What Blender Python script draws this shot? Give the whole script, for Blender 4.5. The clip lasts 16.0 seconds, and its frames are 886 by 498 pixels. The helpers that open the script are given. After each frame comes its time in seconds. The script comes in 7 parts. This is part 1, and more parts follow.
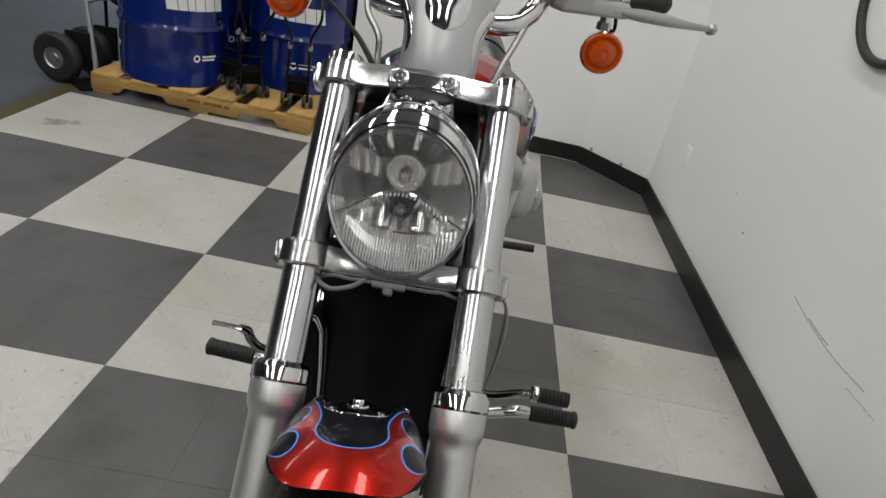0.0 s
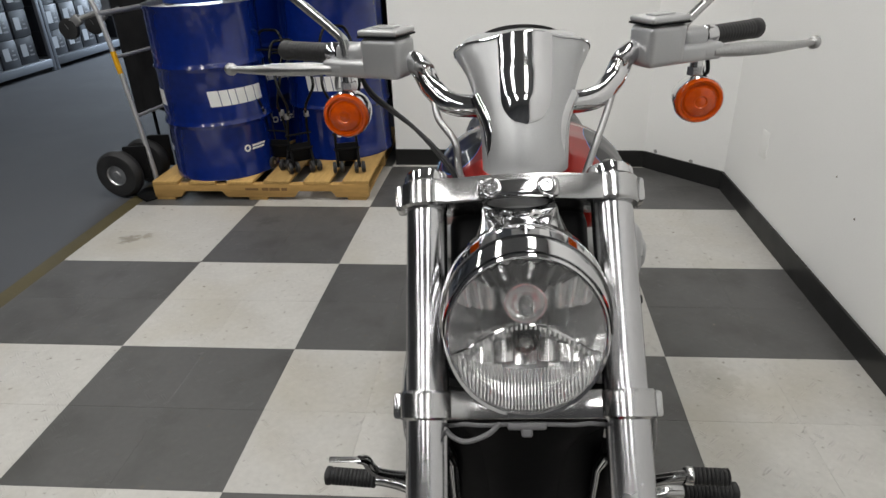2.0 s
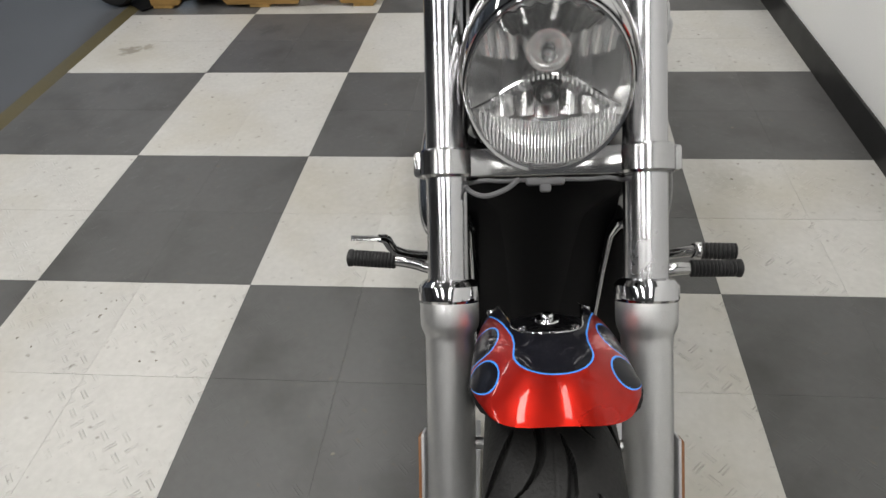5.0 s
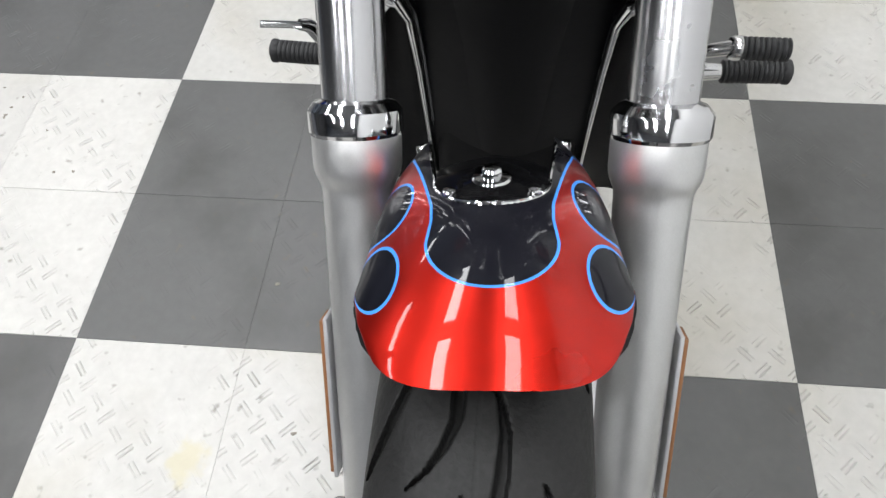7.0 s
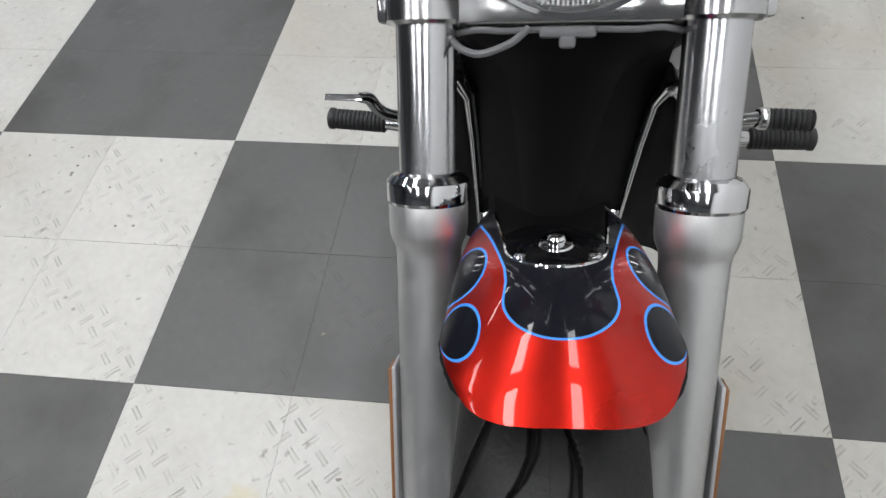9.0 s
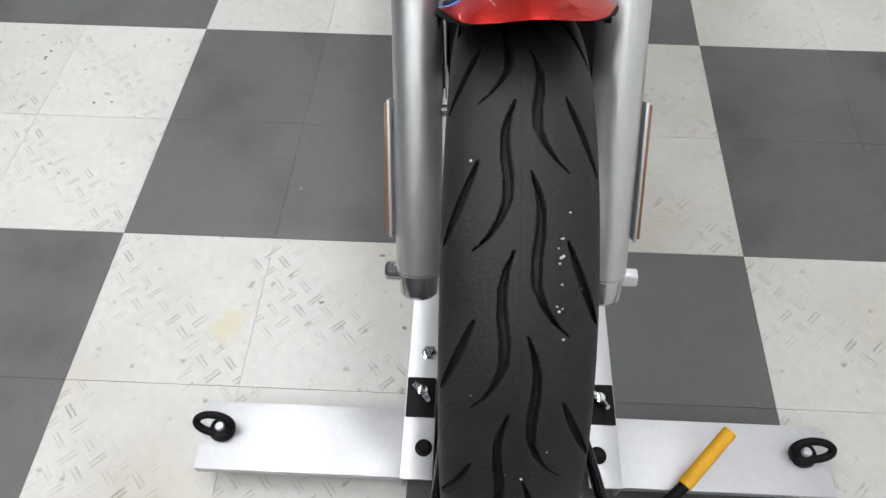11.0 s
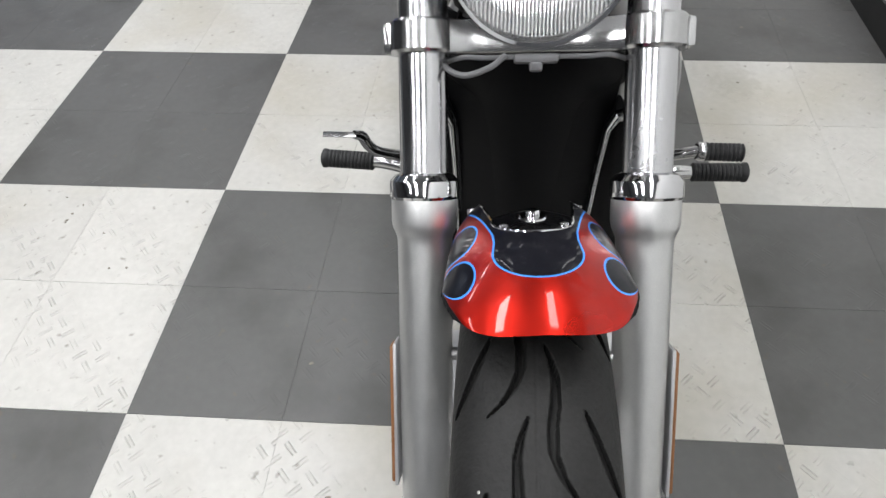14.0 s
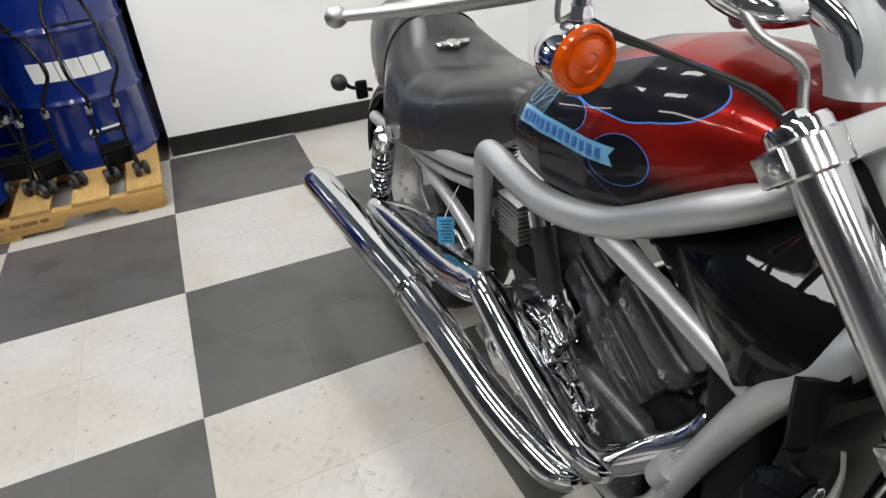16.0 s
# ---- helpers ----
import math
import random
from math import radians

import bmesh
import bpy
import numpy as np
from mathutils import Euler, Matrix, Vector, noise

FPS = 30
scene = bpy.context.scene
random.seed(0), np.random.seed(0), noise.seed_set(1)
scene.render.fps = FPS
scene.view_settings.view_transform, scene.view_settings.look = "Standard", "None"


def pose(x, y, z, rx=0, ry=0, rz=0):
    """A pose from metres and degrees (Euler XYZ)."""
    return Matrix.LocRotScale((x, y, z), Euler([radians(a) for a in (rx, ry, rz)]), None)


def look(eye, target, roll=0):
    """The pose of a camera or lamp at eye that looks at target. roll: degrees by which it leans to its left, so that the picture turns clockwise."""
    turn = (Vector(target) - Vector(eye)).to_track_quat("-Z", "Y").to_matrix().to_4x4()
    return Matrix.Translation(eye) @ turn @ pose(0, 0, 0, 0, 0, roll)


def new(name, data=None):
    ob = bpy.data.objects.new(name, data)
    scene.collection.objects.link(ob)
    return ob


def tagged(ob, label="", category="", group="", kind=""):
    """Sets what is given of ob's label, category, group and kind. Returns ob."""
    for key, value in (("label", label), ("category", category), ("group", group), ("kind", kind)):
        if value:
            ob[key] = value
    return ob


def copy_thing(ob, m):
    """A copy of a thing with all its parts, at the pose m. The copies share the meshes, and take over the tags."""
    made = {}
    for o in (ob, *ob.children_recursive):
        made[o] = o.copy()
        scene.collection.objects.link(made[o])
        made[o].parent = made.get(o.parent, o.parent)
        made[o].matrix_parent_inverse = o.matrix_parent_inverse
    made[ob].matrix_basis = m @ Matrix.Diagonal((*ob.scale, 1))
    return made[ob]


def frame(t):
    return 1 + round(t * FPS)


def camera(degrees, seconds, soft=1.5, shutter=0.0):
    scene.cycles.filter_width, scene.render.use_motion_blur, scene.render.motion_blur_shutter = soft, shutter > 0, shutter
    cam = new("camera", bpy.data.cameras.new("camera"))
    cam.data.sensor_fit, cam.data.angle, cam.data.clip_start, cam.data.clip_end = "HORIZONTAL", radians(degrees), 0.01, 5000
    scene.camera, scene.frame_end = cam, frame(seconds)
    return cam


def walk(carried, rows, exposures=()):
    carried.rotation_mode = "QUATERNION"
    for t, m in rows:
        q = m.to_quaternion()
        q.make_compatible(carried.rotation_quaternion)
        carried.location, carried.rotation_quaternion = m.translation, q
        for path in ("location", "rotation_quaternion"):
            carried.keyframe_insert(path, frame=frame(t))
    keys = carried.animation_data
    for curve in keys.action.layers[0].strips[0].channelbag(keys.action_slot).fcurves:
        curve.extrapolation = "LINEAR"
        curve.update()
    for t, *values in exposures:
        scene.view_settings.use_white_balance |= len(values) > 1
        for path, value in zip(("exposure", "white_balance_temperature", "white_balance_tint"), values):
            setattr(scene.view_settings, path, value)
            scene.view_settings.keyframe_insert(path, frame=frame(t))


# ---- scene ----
cam = camera(69.24, 16.0)
PATH = [
    (0, (0.7710, -1.8648, 1.1905), (0.7867, -0.0967, 0.2558), 12.04),
    (0.2, (0.7806, -1.9040, 1.1954), (0.6540, -0.1145, 0.2769), 9.07),
    (0.5, (0.7533, -1.9067, 1.2078), (0.5026, -0.1470, 0.2909), 0.91),
    (1, (0.6841, -1.8892, 1.2292), (0.4423, -0.1318, 0.3055), -1.96),
    (1.5, (0.6768, -1.8056, 1.2312), (0.4539, -0.0706, 0.2615), -3.00),
    (2, (0.6945, -1.7356, 1.2550), (0.5059, 0.0431, 0.3603), -2.10),
    (2.5, (0.7049, -1.7000, 1.2914), (0.5246, 0.1533, 0.5615), -2.82),
    (3, (0.7112, -1.7116, 1.2881), (0.5152, 0.1369, 0.5503), -2.75),
    (3.5, (0.7116, -1.7283, 1.2573), (0.5078, 0.0497, 0.3644), -3.77),
    (4, (0.7146, -1.7521, 1.2220), (0.5070, -0.0822, 0.1410), -3.72),
    (4.5, (0.6993, -1.7737, 1.2096), (0.4899, -0.1913, 0.0044), -4.81),
    (4.7, (0.6861, -1.7908, 1.2047), (0.4881, -0.2438, -0.0474), -4.02),
    (6.8, (0.7187, -1.5659, 1.0369), (0.4938, -0.5753, -0.6859), -6.84),
    (7, (0.7330, -1.5766, 1.0280), (0.5441, -0.6048, -0.7097), -5.35),
    (7.5, (0.7447, -1.6022, 1.0212), (0.5954, -0.6742, -0.7441), -3.79),
    (8, (0.7118, -1.5988, 1.0480), (0.5039, -0.6256, -0.6868), -5.53),
    (8.5, (0.6897, -1.5974, 1.0794), (0.3801, -0.5588, -0.6016), -9.05),
    (9, (0.7046, -1.6057, 1.0817), (0.4395, -0.5074, -0.5686), -7.04),
    (9.5, (0.6975, -1.7049, 1.0893), (0.5494, -0.4957, -0.4968), -4.32),
    (10, (0.6930, -1.8264, 1.0648), (0.5866, -0.6971, -0.5824), -2.05),
    (10.2, (0.6971, -1.8467, 1.0631), (0.6009, -0.7287, -0.5925), -1.24),
    (12.3, (0.6971, -1.9168, 1.0554), (0.6027, -0.9364, -0.6852), -0.89),
    (12.5, (0.7003, -1.9138, 1.0569), (0.6011, -0.9250, -0.6788), -1.39),
    (13, (0.7011, -1.8982, 1.0627), (0.6040, -0.8798, -0.6559), -0.33),
    (13.5, (0.6970, -1.8688, 1.0795), (0.5540, -0.7802, -0.5921), -3.33),
    (14, (0.6969, -1.7330, 1.1170), (0.5180, -0.4413, -0.3994), -3.18),
    (14.2, (0.6766, -1.6685, 1.1429), (0.4483, -0.2840, -0.2919), -4.22),
    (14.5, (0.6126, -1.6411, 1.1904), (0.4331, -0.1097, -0.0834), -5.68),
    (14.7, (0.5320, -1.6589, 1.2035), (0.5105, -0.0530, 0.0476), -5.34),
    (15, (0.3990, -1.7050, 1.2419), (0.5568, -0.0379, 0.1483), -4.88),
    (15.2, (0.3478, -1.6969, 1.2406), (0.6480, -0.0096, 0.1519), -1.48),
    (15.3, (0.3266, -1.6732, 1.2334), (0.6659, 0.0014, 0.1423), -1.73),
    (15.5, (0.2860, -1.6049, 1.2056), (0.6691, 0.0142, 0.0958), -3.64),
    (15.6, (0.2667, -1.5483, 1.1930), (0.6665, 0.0489, 0.0802), -4.46),
    (15.8, (0.2003, -1.4468, 1.1923), (0.6845, 0.1504, 0.0998), -4.54),
    (16, (0.1535, -1.3416, 1.1904), (0.7791, 0.2364, 0.1329), -4.33),
]
walk(cam, [(t, look(eye, target, roll)) for t, eye, target, roll in PATH], [(0, -0.57, 7050, 10), (0.5, -0.36, 7050, 10), (1.5, -0.33, 7050, 10), (2.5, -0.53, 7050, 10), (3.0, -0.64, 7050, 10), (3.5, -0.46, 7050, 10), (4.0, -0.3, 7050, 10), (4.7, -0.25, 7050, 10), (6.8, 0.36, 6650, 10), (8.2, 0.4, 6630, 10), (9.0, -0.03, 6620, 10), (9.6, 0.16, 6600, 10), (10.2, 0.2, 6600, 10), (12.3, -0.04, 6600, 10), (13.0, -0.02, 6600, 10), (14.0, 0.22, 6700, 10), (14.5, 0.22, 6700, 10), (15.0, -0.04, 6650, 10), (15.5, -0.1, 6700, 10), (16.0, 0.13, 6850, 10)])

# ---- light ----
world = bpy.data.worlds.new("world")
scene.world = world
world.use_nodes = True
world.node_tree.nodes["Background"].inputs[0].default_value = (0.6, 0.75, 1.0, 1)
world.node_tree.nodes["Background"].inputs[1].default_value = 0.05


def lamp(name, x, y, z, sx, sy, watts, colour, rot=(0, 0, 0)):
    data = bpy.data.lights.new(name, "AREA")
    data.shape, data.size, data.size_y = "RECTANGLE", sx, sy
    data.energy, data.color = watts, colour
    ob = new(name, data)
    ob.matrix_basis = pose(x, y, z, *rot)
    return ob


CEIL = 3.15
STRIPS = [(x, y) for x in (1.02, -0.55, -2.3) for y in (-3.6, -2.1, -0.6, 0.9)] + [(-3.2, 4.2), (-3.2, 6.0)]
for sx, sy in STRIPS:
    # the row over the wall side burns dimmer
    lamp("tube_light", sx, sy, CEIL - 0.095, 0.26, 1.2, 12.5 if sx > 0 else 19.5 if sx > -1 else 14, (0.93, 0.96, 1.0))
# daylight from an unseen window assumed at the far end
lamp("window_light", -3.3, 8.35, 1.5, 1.7, 1.9, 340, (0.62, 0.78, 1.0), (-90, 0, 0))


# ---- materials ----
def surf(name, col, rough=0.5, metal=0.0, var=0.08, scale=8.0, fine=120.0, bump=0.04, coat=0.0, trans=0.0, rvar=0.08,
         stretch=(1, 1, 1), ior=1.45, rand=0.0, coat_rough=0.04, spec=0.5):
    m = bpy.data.materials.new(name)
    m.use_nodes = True
    n, l = m.node_tree.nodes, m.node_tree.links
    b = n["Principled BSDF"]
    tc = n.new("ShaderNodeTexCoord")
    mp = n.new("ShaderNodeMapping")
    mp.inputs["Scale"].default_value = stretch
    l.new(tc.outputs["Object"], mp.inputs["Vector"])
    big, small = n.new("ShaderNodeTexNoise"), n.new("ShaderNodeTexNoise")
    big.inputs["Scale"].default_value, small.inputs["Scale"].default_value = scale, fine
    big.inputs["Detail"].default_value, small.inputs["Detail"].default_value = 5, 3
    for k in (big, small):
        l.new(mp.outputs["Vector"], k.inputs["Vector"])
    add = n.new("ShaderNodeMath")
    add.operation = "ADD"
    l.new(big.outputs["Fac"], add.inputs[0])
    l.new(small.outputs["Fac"], add.inputs[1])
    ramp = n.new("ShaderNodeMapRange")
    ramp.inputs["From Min"].default_value, ramp.inputs["From Max"].default_value = 0.6, 1.4
    l.new(add.outputs[0], ramp.inputs["Value"])
    mix = n.new("ShaderNodeMix")
    mix.data_type = "RGBA"
    mix.inputs["A"].default_value = (*[c * (1 - var) for c in col], 1)
    mix.inputs["B"].default_value = (*[min(1, c * (1 + var)) for c in col], 1)
    l.new(ramp.outputs["Result"], mix.inputs["Factor"])
    out = mix.outputs["Result"]
    if rand:
        info, hsv = n.new("ShaderNodeObjectInfo"), n.new("ShaderNodeHueSaturation")
        mr = n.new("ShaderNodeMapRange")
        mr.inputs["To Min"].default_value, mr.inputs["To Max"].default_value = 1 - rand, 1 + rand
        l.new(info.outputs["Random"], mr.inputs["Value"])
        l.new(mr.outputs["Result"], hsv.inputs["Value"])
        l.new(out, hsv.inputs["Color"])
        out = hsv.outputs["Color"]
    l.new(out, b.inputs["Base Color"])
    rr = n.new("ShaderNodeMapRange")
    rr.inputs["From Min"].default_value, rr.inputs["From Max"].default_value = 0.3, 0.7
    rr.inputs["To Min"].default_value, rr.inputs["To Max"].default_value = max(0.01, rough * (1 - rvar * 2)), min(1, rough * (1 + rvar * 2))
    l.new(big.outputs["Fac"], rr.inputs["Value"])
    l.new(rr.outputs["Result"], b.inputs["Roughness"])
    b.inputs["Metallic"].default_value = metal
    b.inputs["Specular IOR Level"].default_value = spec
    b.inputs["Coat Weight"].default_value = coat
    b.inputs["Coat Roughness"].default_value = coat_rough
    b.inputs["Transmission Weight"].default_value = trans
    b.inputs["IOR"].default_value = ior
    if bump:
        bp = n.new("ShaderNodeBump")
        bp.inputs["Strength"].default_value, bp.inputs["Distance"].default_value = bump, 0.002
        l.new(small.outputs["Fac"], bp.inputs["Height"])
        l.new(bp.outputs["Normal"], b.inputs["Normal"])
    return m


CHROME = surf("chrome", (0.62, 0.62, 0.63), 0.07, 1, var=0.02, bump=0.0, rvar=0.2)
CHROME_WORN = surf("worn_chrome", (0.66, 0.66, 0.67), 0.13, 1, var=0.08, bump=0.02, fine=60)
FORK_CHROME = surf("fork_tube_chrome", (0.54, 0.54, 0.55), 0.2, 1, var=0.03, bump=0.0, rvar=0.2)
POLISHED = surf("polished_aluminium", (0.5, 0.5, 0.5), 0.2, 1, var=0.05, bump=0.02, rvar=0.2)
BRUSHED = surf("brushed_aluminium", (0.56, 0.56, 0.555), 0.38, 0.85, var=0.06, bump=0.05, stretch=(14, 14, 1), fine=60)
CAST = surf("cast_aluminium", (0.42, 0.42, 0.42), 0.42, 1, var=0.15, bump=0.12, fine=300)
SILVER = surf("silver_paint", (0.44, 0.445, 0.45), 0.38, 0.55, var=0.05, fine=600, bump=0.02, coat=0.12, coat_rough=0.25)
BLACK_GLOSS = surf("gloss_black_plastic", (0.003, 0.003, 0.0034), 0.3, 0, var=0.2, bump=0.0, coat=0.5, spec=0.03, coat_rough=0.02)
BLACK = surf("satin_black", (0.005, 0.005, 0.0055), 0.5, 0, var=0.25, bump=0.06, spec=0.14)
RUBBER = surf("rubber", (0.021, 0.021, 0.022), 0.55, 0, var=0.3, bump=0.15, fine=300, scale=14)
TYRE = surf("tyre_rubber", (0.0145, 0.0143, 0.014), 0.55, 0, var=0.4, bump=0.3, fine=260, scale=22, spec=0.3)
VINYL = surf("black_vinyl", (0.02, 0.02, 0.021), 0.3, 0, var=0.15, bump=0.12, fine=420, spec=0.7)
ENGINE = surf("grey_engine_paint", (0.055, 0.055, 0.057), 0.27, 0.5, var=0.15, bump=0.1, fine=250)
ENGINE_PALE = surf("worn_casting", (0.15, 0.15, 0.152), 0.45, 0.5, var=0.3, scale=20, bump=0.2, fine=200)
AMBER = surf("amber_plastic", (0.97, 0.105, 0.001), 0.1, 0, var=0.25, scale=70, bump=0, coat=0.6, trans=0.35)
RED_LENS = surf("red_plastic", (0.5, 0.01, 0.01), 0.15, 0, var=0.05, bump=0, coat=1)
ORANGE_REFLECTOR = surf("orange_reflector", (0.24, 0.11, 0.05), 0.2, 0, var=0.1, bump=0.1, fine=900)
BLUE_TAG = surf("blue_card", (0.05, 0.36, 0.62), 0.6, 0, var=0.05)
WHITE_PRINT = surf("white_print", (0.78, 0.78, 0.77), 0.5, 0, var=0.06)
DARK_PRINT = surf("dark_print", (0.03, 0.04, 0.06), 0.6, 0)
GREY_PRINT = surf("grey_print", (0.2, 0.2, 0.21), 0.6, 0)
DRUM_BLUE = surf("blue_drum_enamel", (0.0013, 0.014, 0.135), 0.22, 0.0, var=0.25, scale=3, fine=30, bump=0.03, coat=0.9, spec=0.4)
PAIL_BLUE = surf("blue_pail_enamel", (0.004, 0.03, 0.2), 0.32, 0.0, var=0.12, scale=5, fine=40, bump=0.02, coat=0.4)
GALV = surf("galvanised_steel", (0.5, 0.51, 0.52), 0.33, 0.9, var=0.18, scale=25, fine=90, bump=0.05)
STEEL = surf("painted_steel_silver", (0.52, 0.52, 0.53), 0.4, 0.55, var=0.06, bump=0.05)
PALLET_WOOD = surf("pallet_pine", (0.47, 0.29, 0.1), 0.75, 0, var=0.25, scale=5, fine=70, bump=0.35, stretch=(1, 0.16, 1), rand=0.2)
PALLET_WOOD_X = surf("pallet_pine_stringer", (0.43, 0.255, 0.085), 0.75, 0, var=0.25, scale=5, fine=70, bump=0.35, stretch=(0.16, 1, 1), rand=0.12)
WALL = surf("white_wall_paint", (0.87, 0.87, 0.855), 0.62, 0, var=0.025, scale=1.6, fine=160, bump=0.1)
CEILING = surf("ceiling_board", (0.2, 0.2, 0.2), 0.9, 0, var=0.05, bump=0.3)
BASE = surf("black_vinyl_skirting", (0.012, 0.012, 0.012), 0.4, 0, var=0.2, bump=0.05)
CARPET = surf("grey_carpet", (0.066, 0.069, 0.076), 0.85, 0, var=0.16, scale=1.3, fine=420, bump=0.5)
EDGE = surf("brown_edge_strip", (0.075, 0.06, 0.024), 0.7, 0, var=0.25, scale=4, fine=90, bump=0.2)
SHELF_STEEL = surf("grey_shelf_steel", (0.17, 0.185, 0.21), 0.45, 0.3, var=0.08)
DARK_WALL = surf("unseen_dark_wall", (0.09, 0.09, 0.092), 0.8, 0, var=0.6, scale=1.2)
CARDBOARD = surf("cardboard", (0.3, 0.19, 0.1), 0.85, 0, var=0.12, bump=0.1)
BOX_DARK = surf("dark_box_card", (0.018, 0.021, 0.028), 0.55, 0, var=0.2, rand=0.3)
BOX_WHITE = surf("pale_box_card", (0.42, 0.44, 0.47), 0.6, 0, var=0.1, rand=0.15)
YELLOW = surf("yellow_grip", (0.72, 0.36, 0.01), 0.45, 0, var=0.1)
RED_CARD = surf("red_card", (0.4, 0.02, 0.015), 0.6, 0, var=0.1)
GLASS = surf("clear_lens", (0.93, 0.94, 0.94), 0.03, 0, var=0, bump=0, trans=0.95, rvar=0)
REFLECTOR = surf("lamp_reflector", (0.86, 0.86, 0.86), 0.2, 0.82, var=0.04, bump=0.03, fine=40)
MIRROR = surf("mirror_glass", (0.85, 0.86, 0.87), 0.02, 1, var=0, bump=0, rvar=0)
HOSE = surf("grey_hose", (0.14, 0.14, 0.145), 0.45, 0, var=0.1)
DIRT = surf("dirt", (0.2, 0.18, 0.15), 0.85, 0, var=0.4, scale=60, fine=400, bump=0.2)
SCUFF = surf("grey_scuff", (0.34, 0.34, 0.33), 0.7, 0, var=0.3, scale=50, fine=300)


def glow(name, col, strength):
    m = bpy.data.materials.new(name)
    m.use_nodes = True
    b = m.node_tree.nodes["Principled BSDF"]
    b.inputs["Base Color"].default_value = (0.8, 0.8, 0.8, 1)
    b.inputs["Emission Color"].default_value = (*col, 1)
    b.inputs["Emission Strength"].default_value = strength
    return m


DIFFUSER = glow("lamp_diffuser", (0.95, 0.97, 1.0), 4)
WINDOW_GLOW = glow("window_sky", (0.6, 0.78, 1.0), 3)


def tile_material(name, col, rough, relief, grime=(0.8, 0.74, 0.62), much=0.5, size=2.2):
    """Vinyl tile with raised twin bars laid in turns along and across, and worn dirt."""
    m = surf(name, col, rough, 0, var=0.09, scale=9, fine=55, bump=0, rand=0.035)
    n, l = m.node_tree.nodes, m.node_tree.links
    b = n["Principled BSDF"]
    tc = n.new("ShaderNodeTexCoord")
    sep = n.new("ShaderNodeSeparateXYZ")
    l.new(tc.outputs["Object"], sep.inputs[0])

    def math(op, a, c=None):
        k = n.new("ShaderNodeMath")
        k.operation = op
        for s, v in enumerate((a, c)):
            if v is None:
                continue
            if isinstance(v, (int, float)):
                k.inputs[s].default_value = v
            else:
                l.new(v, k.inputs[s])
        return k.outputs[0]

    cell = 0.3048 / 6
    # turned by 45 degrees
    ux = math("MULTIPLY", math("ADD", sep.outputs["X"], sep.outputs["Y"]), 1 / cell)
    uy = math("MULTIPLY", math("SUBTRACT", sep.outputs["X"], sep.outputs["Y"]), 1 / cell)
    par = math("FLOORED_MODULO", math("ADD", math("FLOOR", ux), math("FLOOR", uy)), 2)
    fx, fy = math("SUBTRACT", math("FRACT", ux), 0.5), math("SUBTRACT", math("FRACT", uy), 0.5)
    inv = math("SUBTRACT", 1, par)
    along = math("ADD", math("MULTIPLY", fx, par), math("MULTIPLY", fy, inv))
    across = math("ADD", math("MULTIPLY", fy, par), math("MULTIPLY", fx, inv))
    stripe = math("ABSOLUTE", math("SUBTRACT", math("ABSOLUTE", across), 0.1))
    s1 = math("SUBTRACT", 1, math("MULTIPLY", stripe, 20))
    s2 = math("MULTIPLY", math("SUBTRACT", 0.42, math("ABSOLUTE", along)), 10)
    bar = math("MAXIMUM", math("MINIMUM", math("MINIMUM", s1, s2), 1), 0)
    worn = n.new("ShaderNodeTexNoise")
    worn.inputs["Scale"].default_value, worn.inputs["Detail"].default_value = 6, 4
    l.new(tc.outputs["Object"], worn.inputs["Vector"])
    wear = n.new("ShaderNodeMapRange")
    wear.inputs["From Min"].default_value, wear.inputs["From Max"].default_value = 0.46, 0.66
    wear.inputs["To Min"].default_value = 0.05
    l.new(worn.outputs["Fac"], wear.inputs["Value"])
    bp = n.new("ShaderNodeBump")
    bp.inputs["Strength"].default_value, bp.inputs["Distance"].default_value = relief, 0.0026
    l.new(math("MULTIPLY", bar, wear.outputs["Result"]), bp.inputs["Height"])
    l.new(bp.outputs["Normal"], b.inputs["Normal"])
    # specks of dirt
    sp = n.new("ShaderNodeTexNoise")
    sp.inputs["Scale"].default_value, sp.inputs["Detail"].default_value = 38, 2
    geo = n.new("ShaderNodeNewGeometry")
    l.new(geo.outputs["Position"], sp.inputs["Vector"])
    mr = n.new("ShaderNodeMapRange")
    mr.inputs["From Min"].default_value, mr.inputs["From Max"].default_value = 0.66, 0.84
    l.new(sp.outputs["Fac"], mr.inputs["Value"])
    old = b.inputs["Base Color"].links[0].from_socket
    mix = n.new("ShaderNodeMix")
    mix.data_type = "RGBA"
    l.new(old, mix.inputs["A"])
    mix.inputs["B"].default_value = (0.12, 0.1, 0.075, 1)
    l.new(mr.outputs["Result"], mix.inputs["Factor"])
    # broad yellowing and grime, in the place's own coordinates
    gr = n.new("ShaderNodeTexNoise")
    gr.inputs["Scale"].default_value, gr.inputs["Detail"].default_value = size, 6
    l.new(geo.outputs["Position"], gr.inputs["Vector"])
    mr2 = n.new("ShaderNodeMapRange")
    mr2.inputs["From Min"].default_value, mr2.inputs["From Max"].default_value = 0.48, 0.75
    mr2.inputs["To Max"].default_value = much
    l.new(gr.outputs["Fac"], mr2.inputs["Value"])
    mix2 = n.new("ShaderNodeMix")
    mix2.data_type = "RGBA"
    l.new(mix.outputs["Result"], mix2.inputs["A"])
    mix2.inputs["B"].default_value = (*[c * f for c, f in zip(col, grime)], 1)
    l.new(mr2.outputs["Result"], mix2.inputs["Factor"])
    last = mix2.outputs["Result"]
    # single soft stains with ragged edges
    wob = n.new("ShaderNodeTexNoise")
